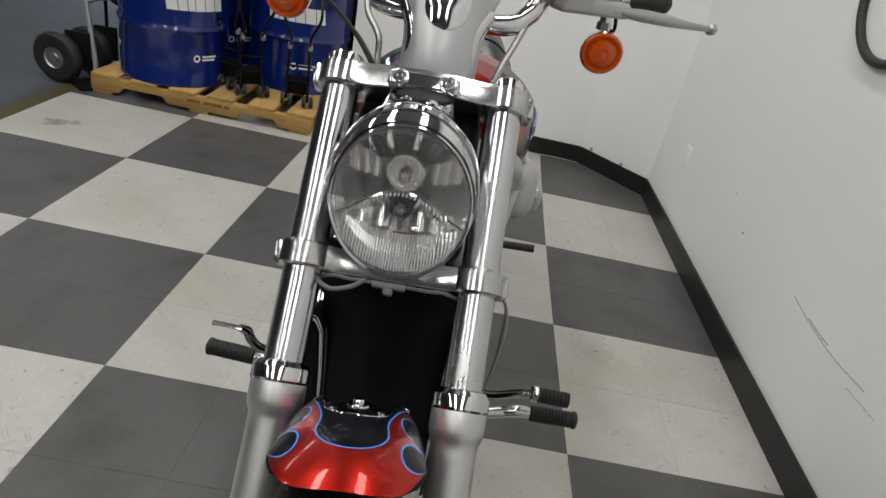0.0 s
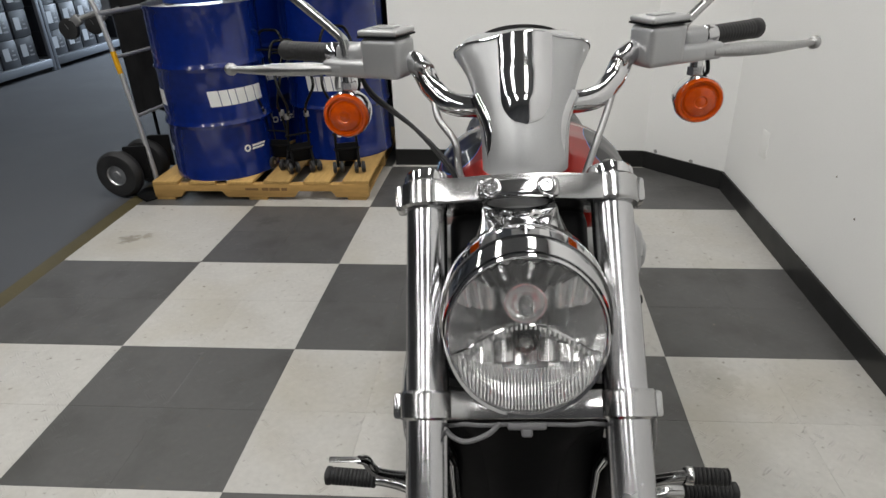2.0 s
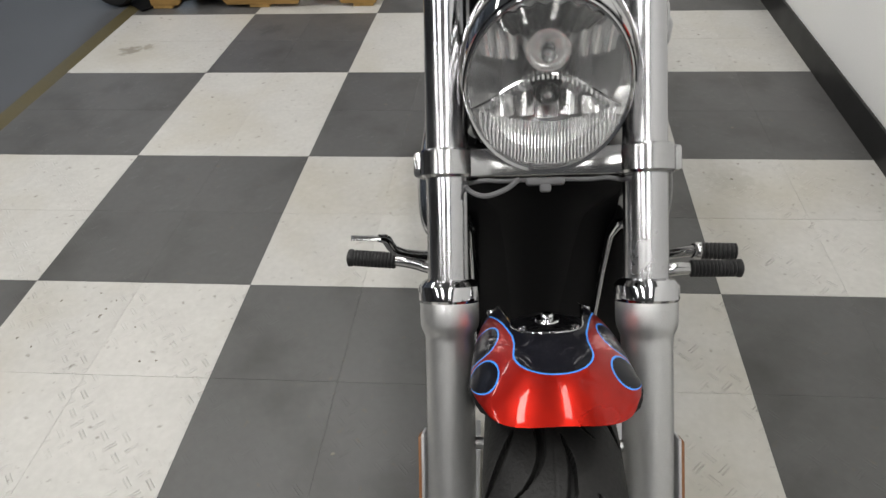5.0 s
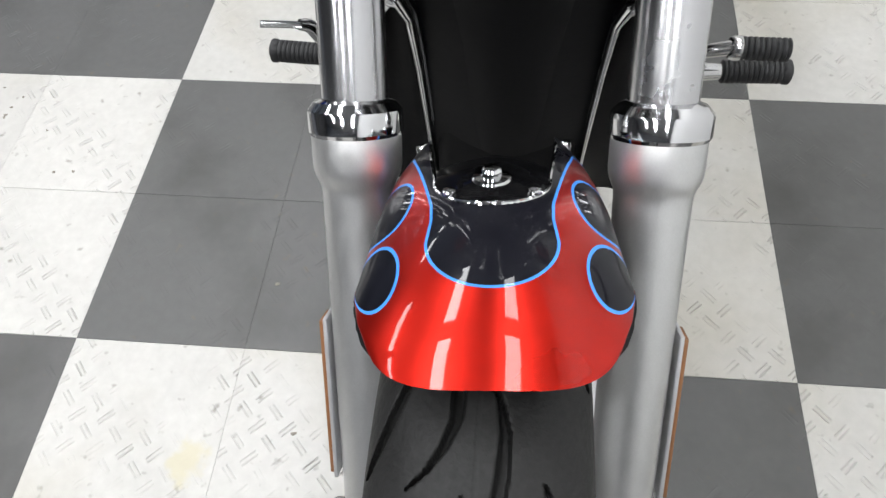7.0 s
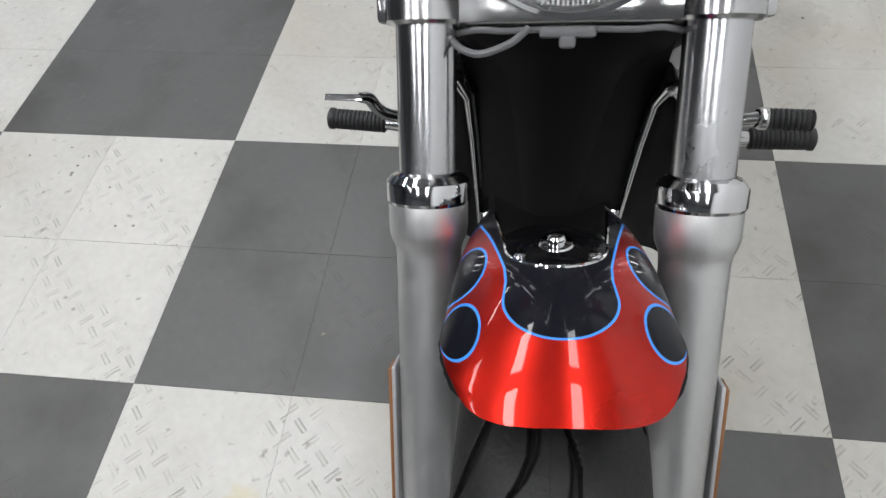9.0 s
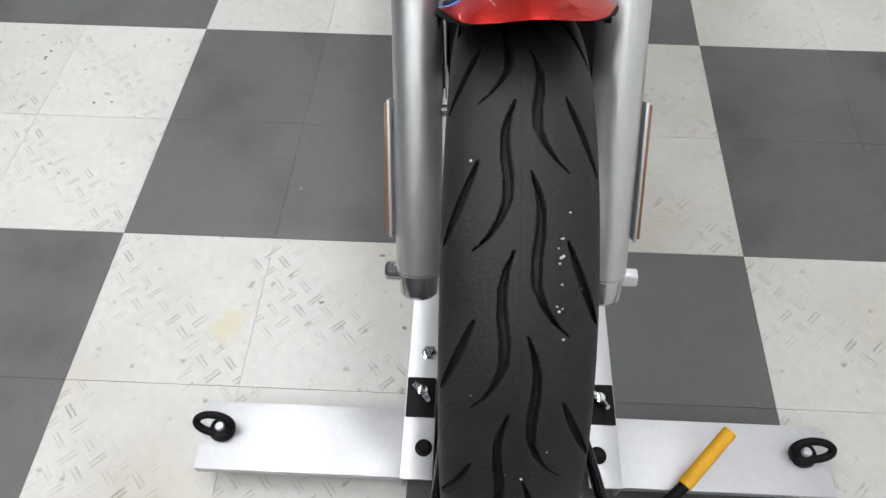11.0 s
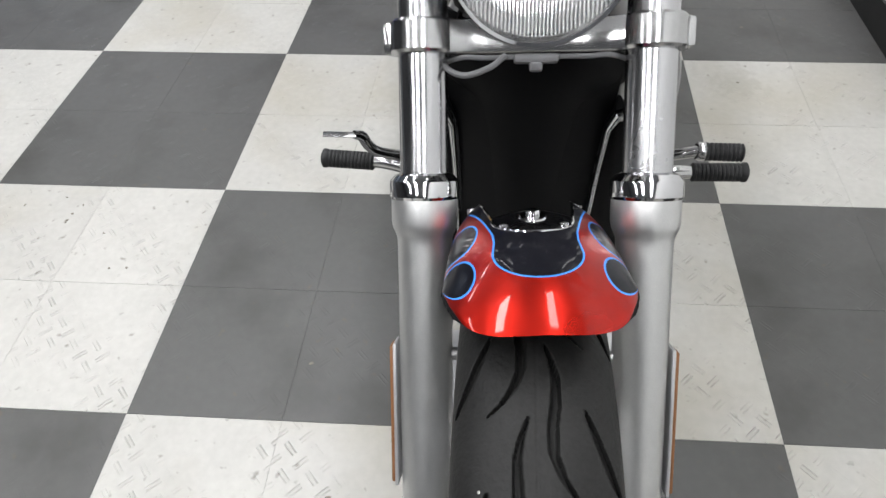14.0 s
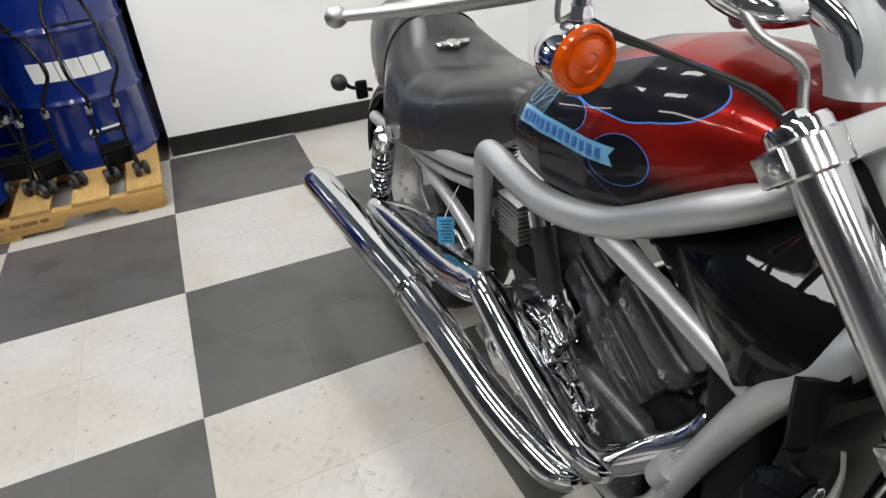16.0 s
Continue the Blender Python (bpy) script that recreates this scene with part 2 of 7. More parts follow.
    wob.inputs["Scale"].default_value, wob.inputs["Detail"].default_value = 34, 5
    l.new(geo.outputs["Position"], wob.inputs["Vector"])
    for sx, sy, sr, dark, amount in ((0.26, -1.42, 0.05, (0.5, 0.45, 0.26), 0.55), (-1.05, 0.83, 0.075, (0.17, 0.14, 0.1), 0.75), (-0.98, 0.86, 0.05, (0.2, 0.16, 0.11), 0.6),
                                     (-0.45, 1.05, 0.09, (0.04, 0.04, 0.038), 0.5), (1.35, -0.1, 0.12, (0.3, 0.28, 0.23), 0.3), (0.36, -0.2, 0.13, (0.34, 0.31, 0.24), 0.25)):
        dist = n.new("ShaderNodeVectorMath")
        dist.operation = "DISTANCE"
        l.new(geo.outputs["Position"], dist.inputs[0])
        dist.inputs[1].default_value = (sx, sy, 0)
        fall = n.new("ShaderNodeMapRange")
        fall.inputs["From Min"].default_value, fall.inputs["From Max"].default_value = 1.25, 0.85
        fall.inputs["To Max"].default_value = amount
        l.new(math("ADD", math("DIVIDE", dist.outputs["Value"], sr), math("MULTIPLY", math("SUBTRACT", wob.outputs["Fac"], 0.2), 1.7)), fall.inputs["Value"])
        over = n.new("ShaderNodeMix")
        over.data_type = "RGBA"
        l.new(last, over.inputs["A"])
        over.inputs["B"].default_value = (*dark, 1)
        l.new(fall.outputs["Result"], over.inputs["Factor"])
        last = over.outputs["Result"]
    l.new(last, b.inputs["Base Color"])
    return m


TILE_WHITE = tile_material("white_vinyl_tile", (0.485, 0.475, 0.448), 0.33, 1.0, (0.78, 0.72, 0.58), 0.6)
TILE_DARK = tile_material("dark_grey_vinyl_tile", (0.091, 0.09, 0.088), 0.42, 0.35, (0.5, 0.49, 0.46), 0.8, 4.5)


def paint_material():
    """Candy red over black flames with blue pinstripes; the attribute 'paint_edge' is the distance to the flame's edge."""
    m = surf("flame_paint", (0.36, 0.012, 0.007), 0.3, 0.82, var=0.45, scale=9, fine=14, bump=0, coat=0.42, spec=0.04, coat_rough=0.012)
    n, l = m.node_tree.nodes, m.node_tree.links
    b = n["Principled BSDF"]
    old = b.inputs["Base Color"].links[0].from_socket
    at = n.new("ShaderNodeAttribute")
    at.attribute_name = "paint_edge"
    ins = n.new("ShaderNodeMath")
    ins.operation = "LESS_THAN"
    ins.inputs[1].default_value = 0.0
    l.new(at.outputs["Fac"], ins.inputs[0])
    ab = n.new("ShaderNodeMath")
    ab.operation = "ABSOLUTE"
    l.new(at.outputs["Fac"], ab.inputs[0])
    line = n.new("ShaderNodeMath")
    line.operation = "LESS_THAN"
    line.inputs[1].default_value = 0.00085
    l.new(ab.outputs[0], line.inputs[0])
    mix, mix2 = n.new("ShaderNodeMix"), n.new("ShaderNodeMix")
    mix.data_type = mix2.data_type = "RGBA"
    l.new(ins.outputs[0], mix.inputs["Factor"])
    # the red falls to black where this attribute rises to 1
    fade, to_black = n.new("ShaderNodeAttribute"), n.new("ShaderNodeMix")
    fade.attribute_name = "fade_and_shade"
    to_black.data_type = "RGBA"
    l.new(fade.outputs["Fac"], to_black.inputs["Factor"])
    l.new(old, to_black.inputs["A"])
    to_black.inputs["B"].default_value = (0.008, 0.005, 0.006, 1)
    l.new(to_black.outputs["Result"], mix.inputs["A"])
    mix.inputs["B"].default_value = (0.006, 0.006, 0.009, 1)
    l.new(line.outputs[0], mix2.inputs["Factor"])
    l.new(mix.outputs["Result"], mix2.inputs["A"])
    mix2.inputs["B"].default_value = (0.05, 0.24, 0.7, 1)
    l.new(mix2.outputs["Result"], b.inputs["Base Color"])
    mm, mx = n.new("ShaderNodeMath"), n.new("ShaderNodeMath")
    mx.operation, mm.operation = "MAXIMUM", "MULTIPLY_ADD"
    l.new(ins.outputs[0], mx.inputs[0])
    l.new(line.outputs[0], mx.inputs[1])
    plain = n.new("ShaderNodeMath")
    plain.operation = "MAXIMUM"
    l.new(mx.outputs[0], plain.inputs[0])
    l.new(fade.outputs["Fac"], plain.inputs[1])
    l.new(plain.outputs[0], mm.inputs[0])
    mm.inputs[1].default_value, mm.inputs[2].default_value = -0.82, 0.82
    l.new(mm.outputs[0], b.inputs["Metallic"])
    return m


FLAME = paint_material()


# ---- building helpers ----
def finish(bm, angle=38):
    bmesh.ops.recalc_face_normals(bm, faces=bm.faces)
    lim = radians(angle)
    for f in bm.faces:
        f.smooth = True
    for e in bm.edges:
        if len(e.link_faces) == 2 and e.calc_face_angle(0) > lim:
            e.smooth = False


def part(name, bm, material, parent, label="", angle=38):
    """One mesh under a thing or part; the mesh is given in the thing's build coordinates."""
    finish(bm, angle)
    me = bpy.data.meshes.new(name)
    top = parent
    while top is not None and top.parent:
        top = top.parent
    if top is not None:
        if top.name == "motorcycle":
            bm.transform(STANCE)
        bm.transform(Matrix.Translation(-top.location))
    bm.to_mesh(me)
    bm.free()
    me.materials.append(material)
    ob = new(name, me)
    ob.parent = parent
    if label:
        tagged(ob, label)
    return ob


def thing(name, label, category, at=(0, 0, 0), group=""):
    ob = new(name)
    ob.location = at
    ob.empty_display_size = 0.1
    return tagged(ob, label, category, group)


def structure(name, bm, material, label="", angle=38):
    ob = part(name, bm, material, None, "", angle)
    return tagged(ob, label, "", "", "structure")


def box(bm, c, s, bevel=0.0, m=None, seg=2):
    """A bevelled box with centre c and size s, turned by m about its centre."""
    r = bmesh.ops.create_cube(bm, size=1)
    v = r["verts"]
    bmesh.ops.scale(bm, vec=s, verts=v)
    if bevel:
        e = {e for k in v for e in k.link_edges}
        g = bmesh.ops.bevel(bm, geom=list(e), offset=bevel, segments=seg, affect="EDGES", profile=0.5)
        v = list({k for f in g["faces"] for k in f.verts} | {k for k in v if k.is_valid})
    if m is not None:
        bmesh.ops.transform(bm, matrix=m.to_4x4(), verts=v)
    bmesh.ops.translate(bm, vec=c, verts=v)
    return bm


def frame_of(d):
    d = Vector(d).normalized()
    a = Vector((0, 0, 1)) if abs(d.z) < 0.9 else Vector((0, 1, 0))
    x = a.cross(d).normalized()
    return x, d.cross(x), d


def lathe(bm, prof, at, d, n=32, start=0.0, sweep=360.0):
    """Turn the profile [(radius, distance along d)] about the axis through at."""
    x, y, z = frame_of(d)
    at = Vector(at)
    rings = []
    full = sweep >= 360
    for r, h in prof:
        if r < 1e-5:
            rings.append([bm.verts.new(at + z * h)])
            continue
        k = n if full else n + 1
        rings.append([bm.verts.new(at + z * h + (x * math.cos(a) + y * math.sin(a)) * r)
                      for a in (radians(start) + radians(sweep) * i / n for i in range(k))])
    for a, b in zip(rings, rings[1:]):
        for i in range(n):
            j = (i + 1) % len(a) if len(a) > 1 else 0
            q = (i + 1) % len(b) if len(b) > 1 else 0
            vs = [a[i if len(a) > 1 else 0], a[j], b[q], b[i if len(b) > 1 else 0]]
            vs = list(dict.fromkeys(vs))
            if len(vs) > 2:
                bm.faces.new(vs)
    return bm


def smooth_path(pts, per=8):
    p = [Vector(q) for q in pts]
    p = [p[0] * 2 - p[1]] + p + [p[-1] * 2 - p[-2]]
    out = []
    for i in range(1, len(p) - 2):
        for k in range(per):
            t = k / per
            a, b, c, d = p[i - 1:i + 3]
            out.append(0.5 * (2 * b + (c - a) * t + (2 * a - 5 * b + 4 * c - d) * t * t + (3 * b - a - 3 * c + d) * t ** 3))
    out.append(p[-2])
    return out


def tube(bm, pts, r, n=14, per=8, caps=True, flat=1.0):
    """A round tube along a smooth path; r is one radius or one for each given point."""
    path = smooth_path(pts, per) if per > 1 else [Vector(q) for q in pts]
    if isinstance(r, (int, float)):
        rad = [r] * len(path)
    else:
        rad = list(np.interp(np.linspace(0, len(r) - 1, len(path)), range(len(r)), r))
    rings = []
    x = None
    for i, q in enumerate(path):
        d = (path[min(i + 1, len(path) - 1)] - path[max(i - 1, 0)]).normalized()
        if x is None:
            x = frame_of(d)[0]
        x = (x - d * x.dot(d)).normalized()
        y = d.cross(x)
        rings.append([bm.verts.new(q + (x * math.cos(a) + y * math.sin(a) * flat) * rad[i])
                      for a in (2 * math.pi * k / n for k in range(n))])
    for a, b in zip(rings, rings[1:]):
        for k in range(n):
            bm.faces.new((a[k], a[(k + 1) % n], b[(k + 1) % n], b[k]))
    if caps:
        bm.faces.new(rings[0][::-1])
        bm.faces.new(rings[-1])
    return bm


def sheet(bm, fn, nu, nv, close_u=False, thick=0.0):
    """A grid of fn(u, v), u and v from 0 to 1; thick gives it a back."""
    g = [[bm.verts.new(fn(i / nu, j / nv)) for j in range(nv + 1)] for i in range(nu + (0 if close_u else 1))]
    fs = []
    for i in range(nu):
        for j in range(nv):
            a, b = g[i], g[(i + 1) % len(g)]
            fs.append(bm.faces.new((a[j], b[j], b[j + 1], a[j + 1])))
    if thick:
        nrm = {}
        for f in fs:
            f.normal_update()
            for k in f.verts:
                nrm[k] = nrm.get(k, Vector()) + f.normal
        back = {k: bm.verts.new(k.co - n.normalized() * abs(thick)) for k, n in nrm.items()}
        edges = [e for e in {e for f in fs for e in f.edges} if len(e.link_faces) == 1]
        for f in fs:
            bm.faces.new([back[k] for k in reversed(f.verts)])
        for e in edges:
            p, q = e.verts
            bm.faces.new((p, q, back[q], back[p]))
    return bm


def prism(bm, outline, m, depth, bevel=0.0):
    """Extrude a flat outline [(x, y)] by depth along z, then place it by m."""
    vs = [bm.verts.new((x, y, 0)) for x, y in outline]
    f = bm.faces.new(vs)
    r = bmesh.ops.extrude_face_region(bm, geom=[f])
    up = [k for k in r["geom"] if isinstance(k, bmesh.types.BMVert)]
    bmesh.ops.translate(bm, vec=(0, 0, depth), verts=up)
    allv = vs + up
    if bevel:
        e = {e for k in allv for e in k.link_edges if len(e.link_faces) == 2 and e.calc_face_angle(0) > 0.6}
        g = bmesh.ops.bevel(bm, geom=list(e), offset=bevel, segments=2, affect="EDGES", profile=0.5)
        allv = list({k for q in g["faces"] for k in q.verts} | {k for k in allv if k.is_valid})
    bmesh.ops.transform(bm, matrix=m, verts=allv)
    return bm


B = bmesh.new

# ---- the room ----
CHECK = 0.6096
BACK = [(0.054, 1.884), (1.478, 1.837), (1.812, 1.49)]


def wall_run(name, p, q, thick, h, material, label, z0=0.0):
    p, q = Vector(p), Vector(q)
    d = (q - p).normalized()
    nrm = Vector((-d.y, d.x))
    bm = B()
    out = [p, q, q + nrm * thick, p + nrm * thick]
    prism(bm, [(v.x, v.y) for v in out], Matrix.Translation((0, 0, z0)), h - z0)
    return structure(name, bm, material, label)


wall_run("wall_right", BACK[2], (1.812, -5.0), 0.14, CEIL, WALL, "white painted wall with faint scuffs")
wall_run("wall_corner", BACK[1], BACK[2], 0.14, CEIL, WALL, "white painted wall set across the corner")
wall_run("wall_back", BACK[0], BACK[1], 0.14, CEIL, WALL, "white painted end wall behind the motorcycle")
wall_run("wall_far", (-6.0, 8.5), (2.0, 8.5), 0.1, CEIL, BLACK, "dark far shop wall")
# unseen walls added to close the shop, kept dark to darken reflections
wall_run("wall_side", (-6.0, -5.0), (-6.0, 8.5), 0.1, CEIL, DARK_WALL, "unseen dark side wall closing the shop")
wall_run("wall_front", (1.9, -5.0), (-6.0, -5.0), 0.1, CEIL, DARK_WALL, "unseen dark front wall closing the shop")
wall_run("wall_rear_side", (1.95, 8.5), (1.95, 1.9), 0.1, CEIL, BLACK, "unseen dark wall closing the shop behind")
for k, (p, q) in enumerate((((BACK[2][0] - 0.012, BACK[2][1] - 0.006), (1.8, -4.9)), ((BACK[1][0] - 0.006, BACK[1][1] - 0.012), (BACK[2][0] - 0.012, BACK[2][1] - 0.006)),
                            ((BACK[0][0] - 0.002, BACK[0][1] - 0.012), (BACK[1][0] - 0.006, BACK[1][1] - 0.012)))):
    wall_run("baseboard_%d" % (k + 1), p, q, 0.0095, 0.095, BASE, "black vinyl cove skirting")
wall_run("baseboard_4", (0.052, 2.02), (0.052, 1.874), 0.001, 0.095, BASE, "black vinyl cove skirting")
bm = B()
box(bm, (-2.0, 1.75, CEIL + 0.05), (8.4, 13.7, 0.1))
structure("ceiling", bm, CEILING, "dark grey ceiling boards")
bm = B()
box(bm, (-2.0, 1.75, -0.06), (8.4, 13.7, 0.1))
floor = structure("floor", bm, GREY_PRINT, "black and white checkered vinyl tile floor")
bm = B()
box(bm, ((-6.0 - 2 * CHECK - 0.1) / 2, 1.75, -0.005), (6.0 - 2 * CHECK - 0.1, 13.4, 0.006))
structure("carpet", bm, CARPET, "dark grey carpet floor")
bm = B()
box(bm, (0.36, 5.2, -0.005), (3.1, 6.5, 0.006))
structure("carpet_rear", bm, CARPET, "dark grey carpet floor")
bm = B()
sheet(bm, lambda u, v: Vector((-2 * CHECK - 0.1 + 0.1 * u, -4.9 + 7.1 * v, -0.001 + 0.0008 * u)), 4, 40)
structure("trim_edge", bm, EDGE, "worn brown edging strip between carpet and tiles")

# lamps under the ceiling
lamp_bm = None
for k, (sx, sy) in enumerate(STRIPS):
    if k == 0:
        tl = thing("ceiling_light", "white fluorescent strip light fixed to the ceiling", "light", (sx, sy, CEIL), "strip lights")
        bm = B()
        box(bm, (sx, sy, CEIL - 0.03), (0.34, 1.26, 0.06), 0.01)
        part("housing", bm, STEEL, tl)
        bm = B()
        box(bm, (sx, sy, CEIL - 0.075), (0.28, 1.22, 0.028), 0.012)
        part("diffuser", bm, DIFFUSER, tl, "glowing white diffuser")
    else:
        copy_thing(tl, pose(sx, sy, CEIL))

# unseen window at the far end, added for the bluish light
bm = B()
box(bm, (-3.3, 8.47, 1.5), (1.9, 0.05, 2.1), 0.01)
win = structure("window_1", bm, SHELF_STEEL, "unseen shop window with daylight behind")
bm = B()
box(bm, (-3.3, 8.43, 1.5), (1.7, 0.02, 1.9))
part("pane", bm, WINDOW_GLOW, win)

# ---- the motorcycle ----
CX = 0.762
RAKE = radians(40.2)
SR, CR = math.sin(RAKE), math.cos(RAKE)
bike = thing("motorcycle", "silver-framed cruiser motorcycle with red and black flame paint", "motorcycle", (CX, -0.66, 0))


def F(x, s, n=0.0):
    """A point of the fork: x from the middle, s down along the legs, n forward of them."""
    return Vector((CX + x, -0.962 - SR * s - CR * n, 0.99 - CR * s + SR * n))


DOWN = Vector((0, -SR, -CR))
FWD = Vector((0, -CR, SR))
FORKM = Matrix((Vector((1, 0, 0)), -FWD, -DOWN)).transposed()
YAW = Matrix.Translation((CX, -0.95, 0)) @ Matrix.Rotation(radians(3.0), 4, "Z") @ Matrix.Translation((-CX, 0.95, 0))


def H(x, y, z):
    """A point of the handlebar, turned a little with the steering."""
    return YAW @ Vector((CX + x, y, z))


# how the machine stands: the front end leans and is steered a little, the bars and the body follow it
FRONT = (Matrix.Translation((0.709, -0.9955, 0.9915)) @ Matrix.Rotation(radians(1.36), 4, "Z") @ Matrix.Rotation(radians(-1.94), 4, "Y")
         @ Matrix.Rotation(radians(-0.2), 4, "X") @ Matrix.Scale(0.957, 4) @ Matrix.Translation(-F(0, 0)))
FENDER = Matrix.Translation((0.0, 0.0095, -0.0145)) @ FRONT
BARS = Matrix(((0.99695, 0.03514, 0.02524, 0.02295), (-0.00954, 1.03877, -0.0757, 0.12578), (-0.0168, 0.00006, 0.97807, 0.04219), (0, 0, 0, 1))) @ FRONT
BODY = Matrix(((0.98106, 0.01297, -0.00837, 0.00676), (0.01409, 0.96959, -0.01816, -0.04518), (-0.00922, 0.0045, 0.98055, 0.03304), (0, 0, 0, 1)))
RADIATOR = Matrix.Translation((-0.011, 0, 0)) @ BODY
STANCE = FRONT
GRIT = surf("grit", (0.33, 0.32, 0.3), 0.8)
AX = Vector((CX, -1.491, 0.363))
TCX = CX - 0.004


def tyre_part(parent, name, centre, R, half, depth, grooves, angles, nc):
    """A tyre of outer radius R and half width; grooves(angle in degrees, x) gives the cut's depth in metres."""
    bm = B()

    def pt(deg, c):
        # c from -1 to 1 across; the crown is round
        th = c * radians(118)
        x = half * (math.sin(th) if abs(th) < math.pi / 2 else math.copysign(1 - 0.25 * (abs(th) - math.pi / 2) ** 2, th))
        r = R - 0.042 * (1 - math.cos(min(abs(th), math.pi / 2)))
        if abs(th) > math.pi / 2:
            r -= (depth - 0.042) * (abs(th) - math.pi / 2) / (radians(118) - math.pi / 2)
        if grooves and abs(th) < 1.5:
            r -= grooves(deg, x)
        a = radians(deg)
        return Vector((centre.x + x, centre.y - r * math.sin(a), centre.z + r * math.cos(a)))

    rows = [[bm.verts.new(pt(a, -1 + 2 * k / nc)) for k in range(nc + 1)] for a in angles]
    for i in range(len(rows)):
        p, q = rows[i], rows[(i + 1) % len(rows)]
        for k in range(nc):
            bm.faces.new((p[k], p[k + 1], q[k + 1], q[k]))
    return part(name, bm, TYRE, parent, "black rubber tyre with flowing tread grooves", 80)


KS, XS = [0, 0.12, 0.25, 0.4, 0.55, 0.7, 0.82, 0.92, 1], [0.006, 0.0115, 0.0146, 0.0138, 0.0112, 0.0115, 0.0175, 0.026, 0.037]


def tread(a, x):
    """S-shaped grooves that start by the middle line and sweep outwards, in turns on both sides, with short ones on the shoulders."""
    cut = 0.0
    for side, off in ((-1, 4.8), (1, 16.2)):
        u = side * x
        if u < -0.004:
            continue
        k = ((a - off) % 22.5) / 22.5
        w = 0.0034 * math.sin(min(1.0, 0.02 + k * 0.97) * math.pi) ** 0.7
        d = abs(u - np.interp(k, KS, XS)) / w
        if d < 1.25:
            cut = max(cut, 0.011 * min(1.0, (1.25 - d) / 0.55))
        k2 = ((a - off - 9.5) % 22.5) / 12.0
        if k2 < 1:
            w2 = 0.0028 * math.sin(max(0.03, k2) * math.pi) ** 0.5 + 1e-5
            d = abs(u - 0.035 - 0.026 * k2) / w2
            if d < 1.25:
                cut = max(cut, 0.009 * min(1.0, (1.25 - d) / 0.4))
    if abs(x) < 0.0008:
        cut = max(cut, 0.0006)
    return cut


random.seed(21)
front_wheel = part("front_wheel", lathe(B(), [(0.012, -0.03), (0.03, -0.03), (0.034, 0), (0.03, 0.03), (0.012, 0.03)], AX, (1, 0, 0), 24), CAST, bike)
tyre_part(front_wheel, "tyre", Vector((TCX, AX.y, AX.z)), 0.326, 0.0645, 0.086, tread, list(np.arange(-18, 96, 0.2)) + list(np.arange(96, 342, 3.0)), 232)
bm = B()
lathe(bm, [(0.222, -0.048), (0.243, -0.05), (0.246, -0.042), (0.232, -0.03), (0.226, 0), (0.232, 0.03), (0.246, 0.042), (0.243, 0.05), (0.222, 0.048), (0.214, 0.0), (0.222, -0.048)], (TCX, AX.y, AX.z), (1, 0, 0), 64)
part("rim", bm, BRUSHED, front_wheel, "brushed alloy rim")
bm = B()
lathe(bm, [(0.03, -0.006), (0.218, -0.012), (0.218, 0.012), (0.03, 0.006)], (TCX, AX.y, AX.z), (1, 0, 0), 48)
part("disc_web", bm, BRUSHED, front_wheel, "solid alloy wheel disc")
for sx in (-1, 1):
    bm = B()
    lathe(bm, [(0.075, -0.0025), (0.146, -0.0025), (0.146, 0.0025), (0.075, 0.0025), (0.075, -0.0025)], (CX + sx * 0.066, AX.y, AX.z), (1, 0, 0), 48)
    part("brake_disc", bm, CHROME_WORN, front_wheel, "steel brake disc")

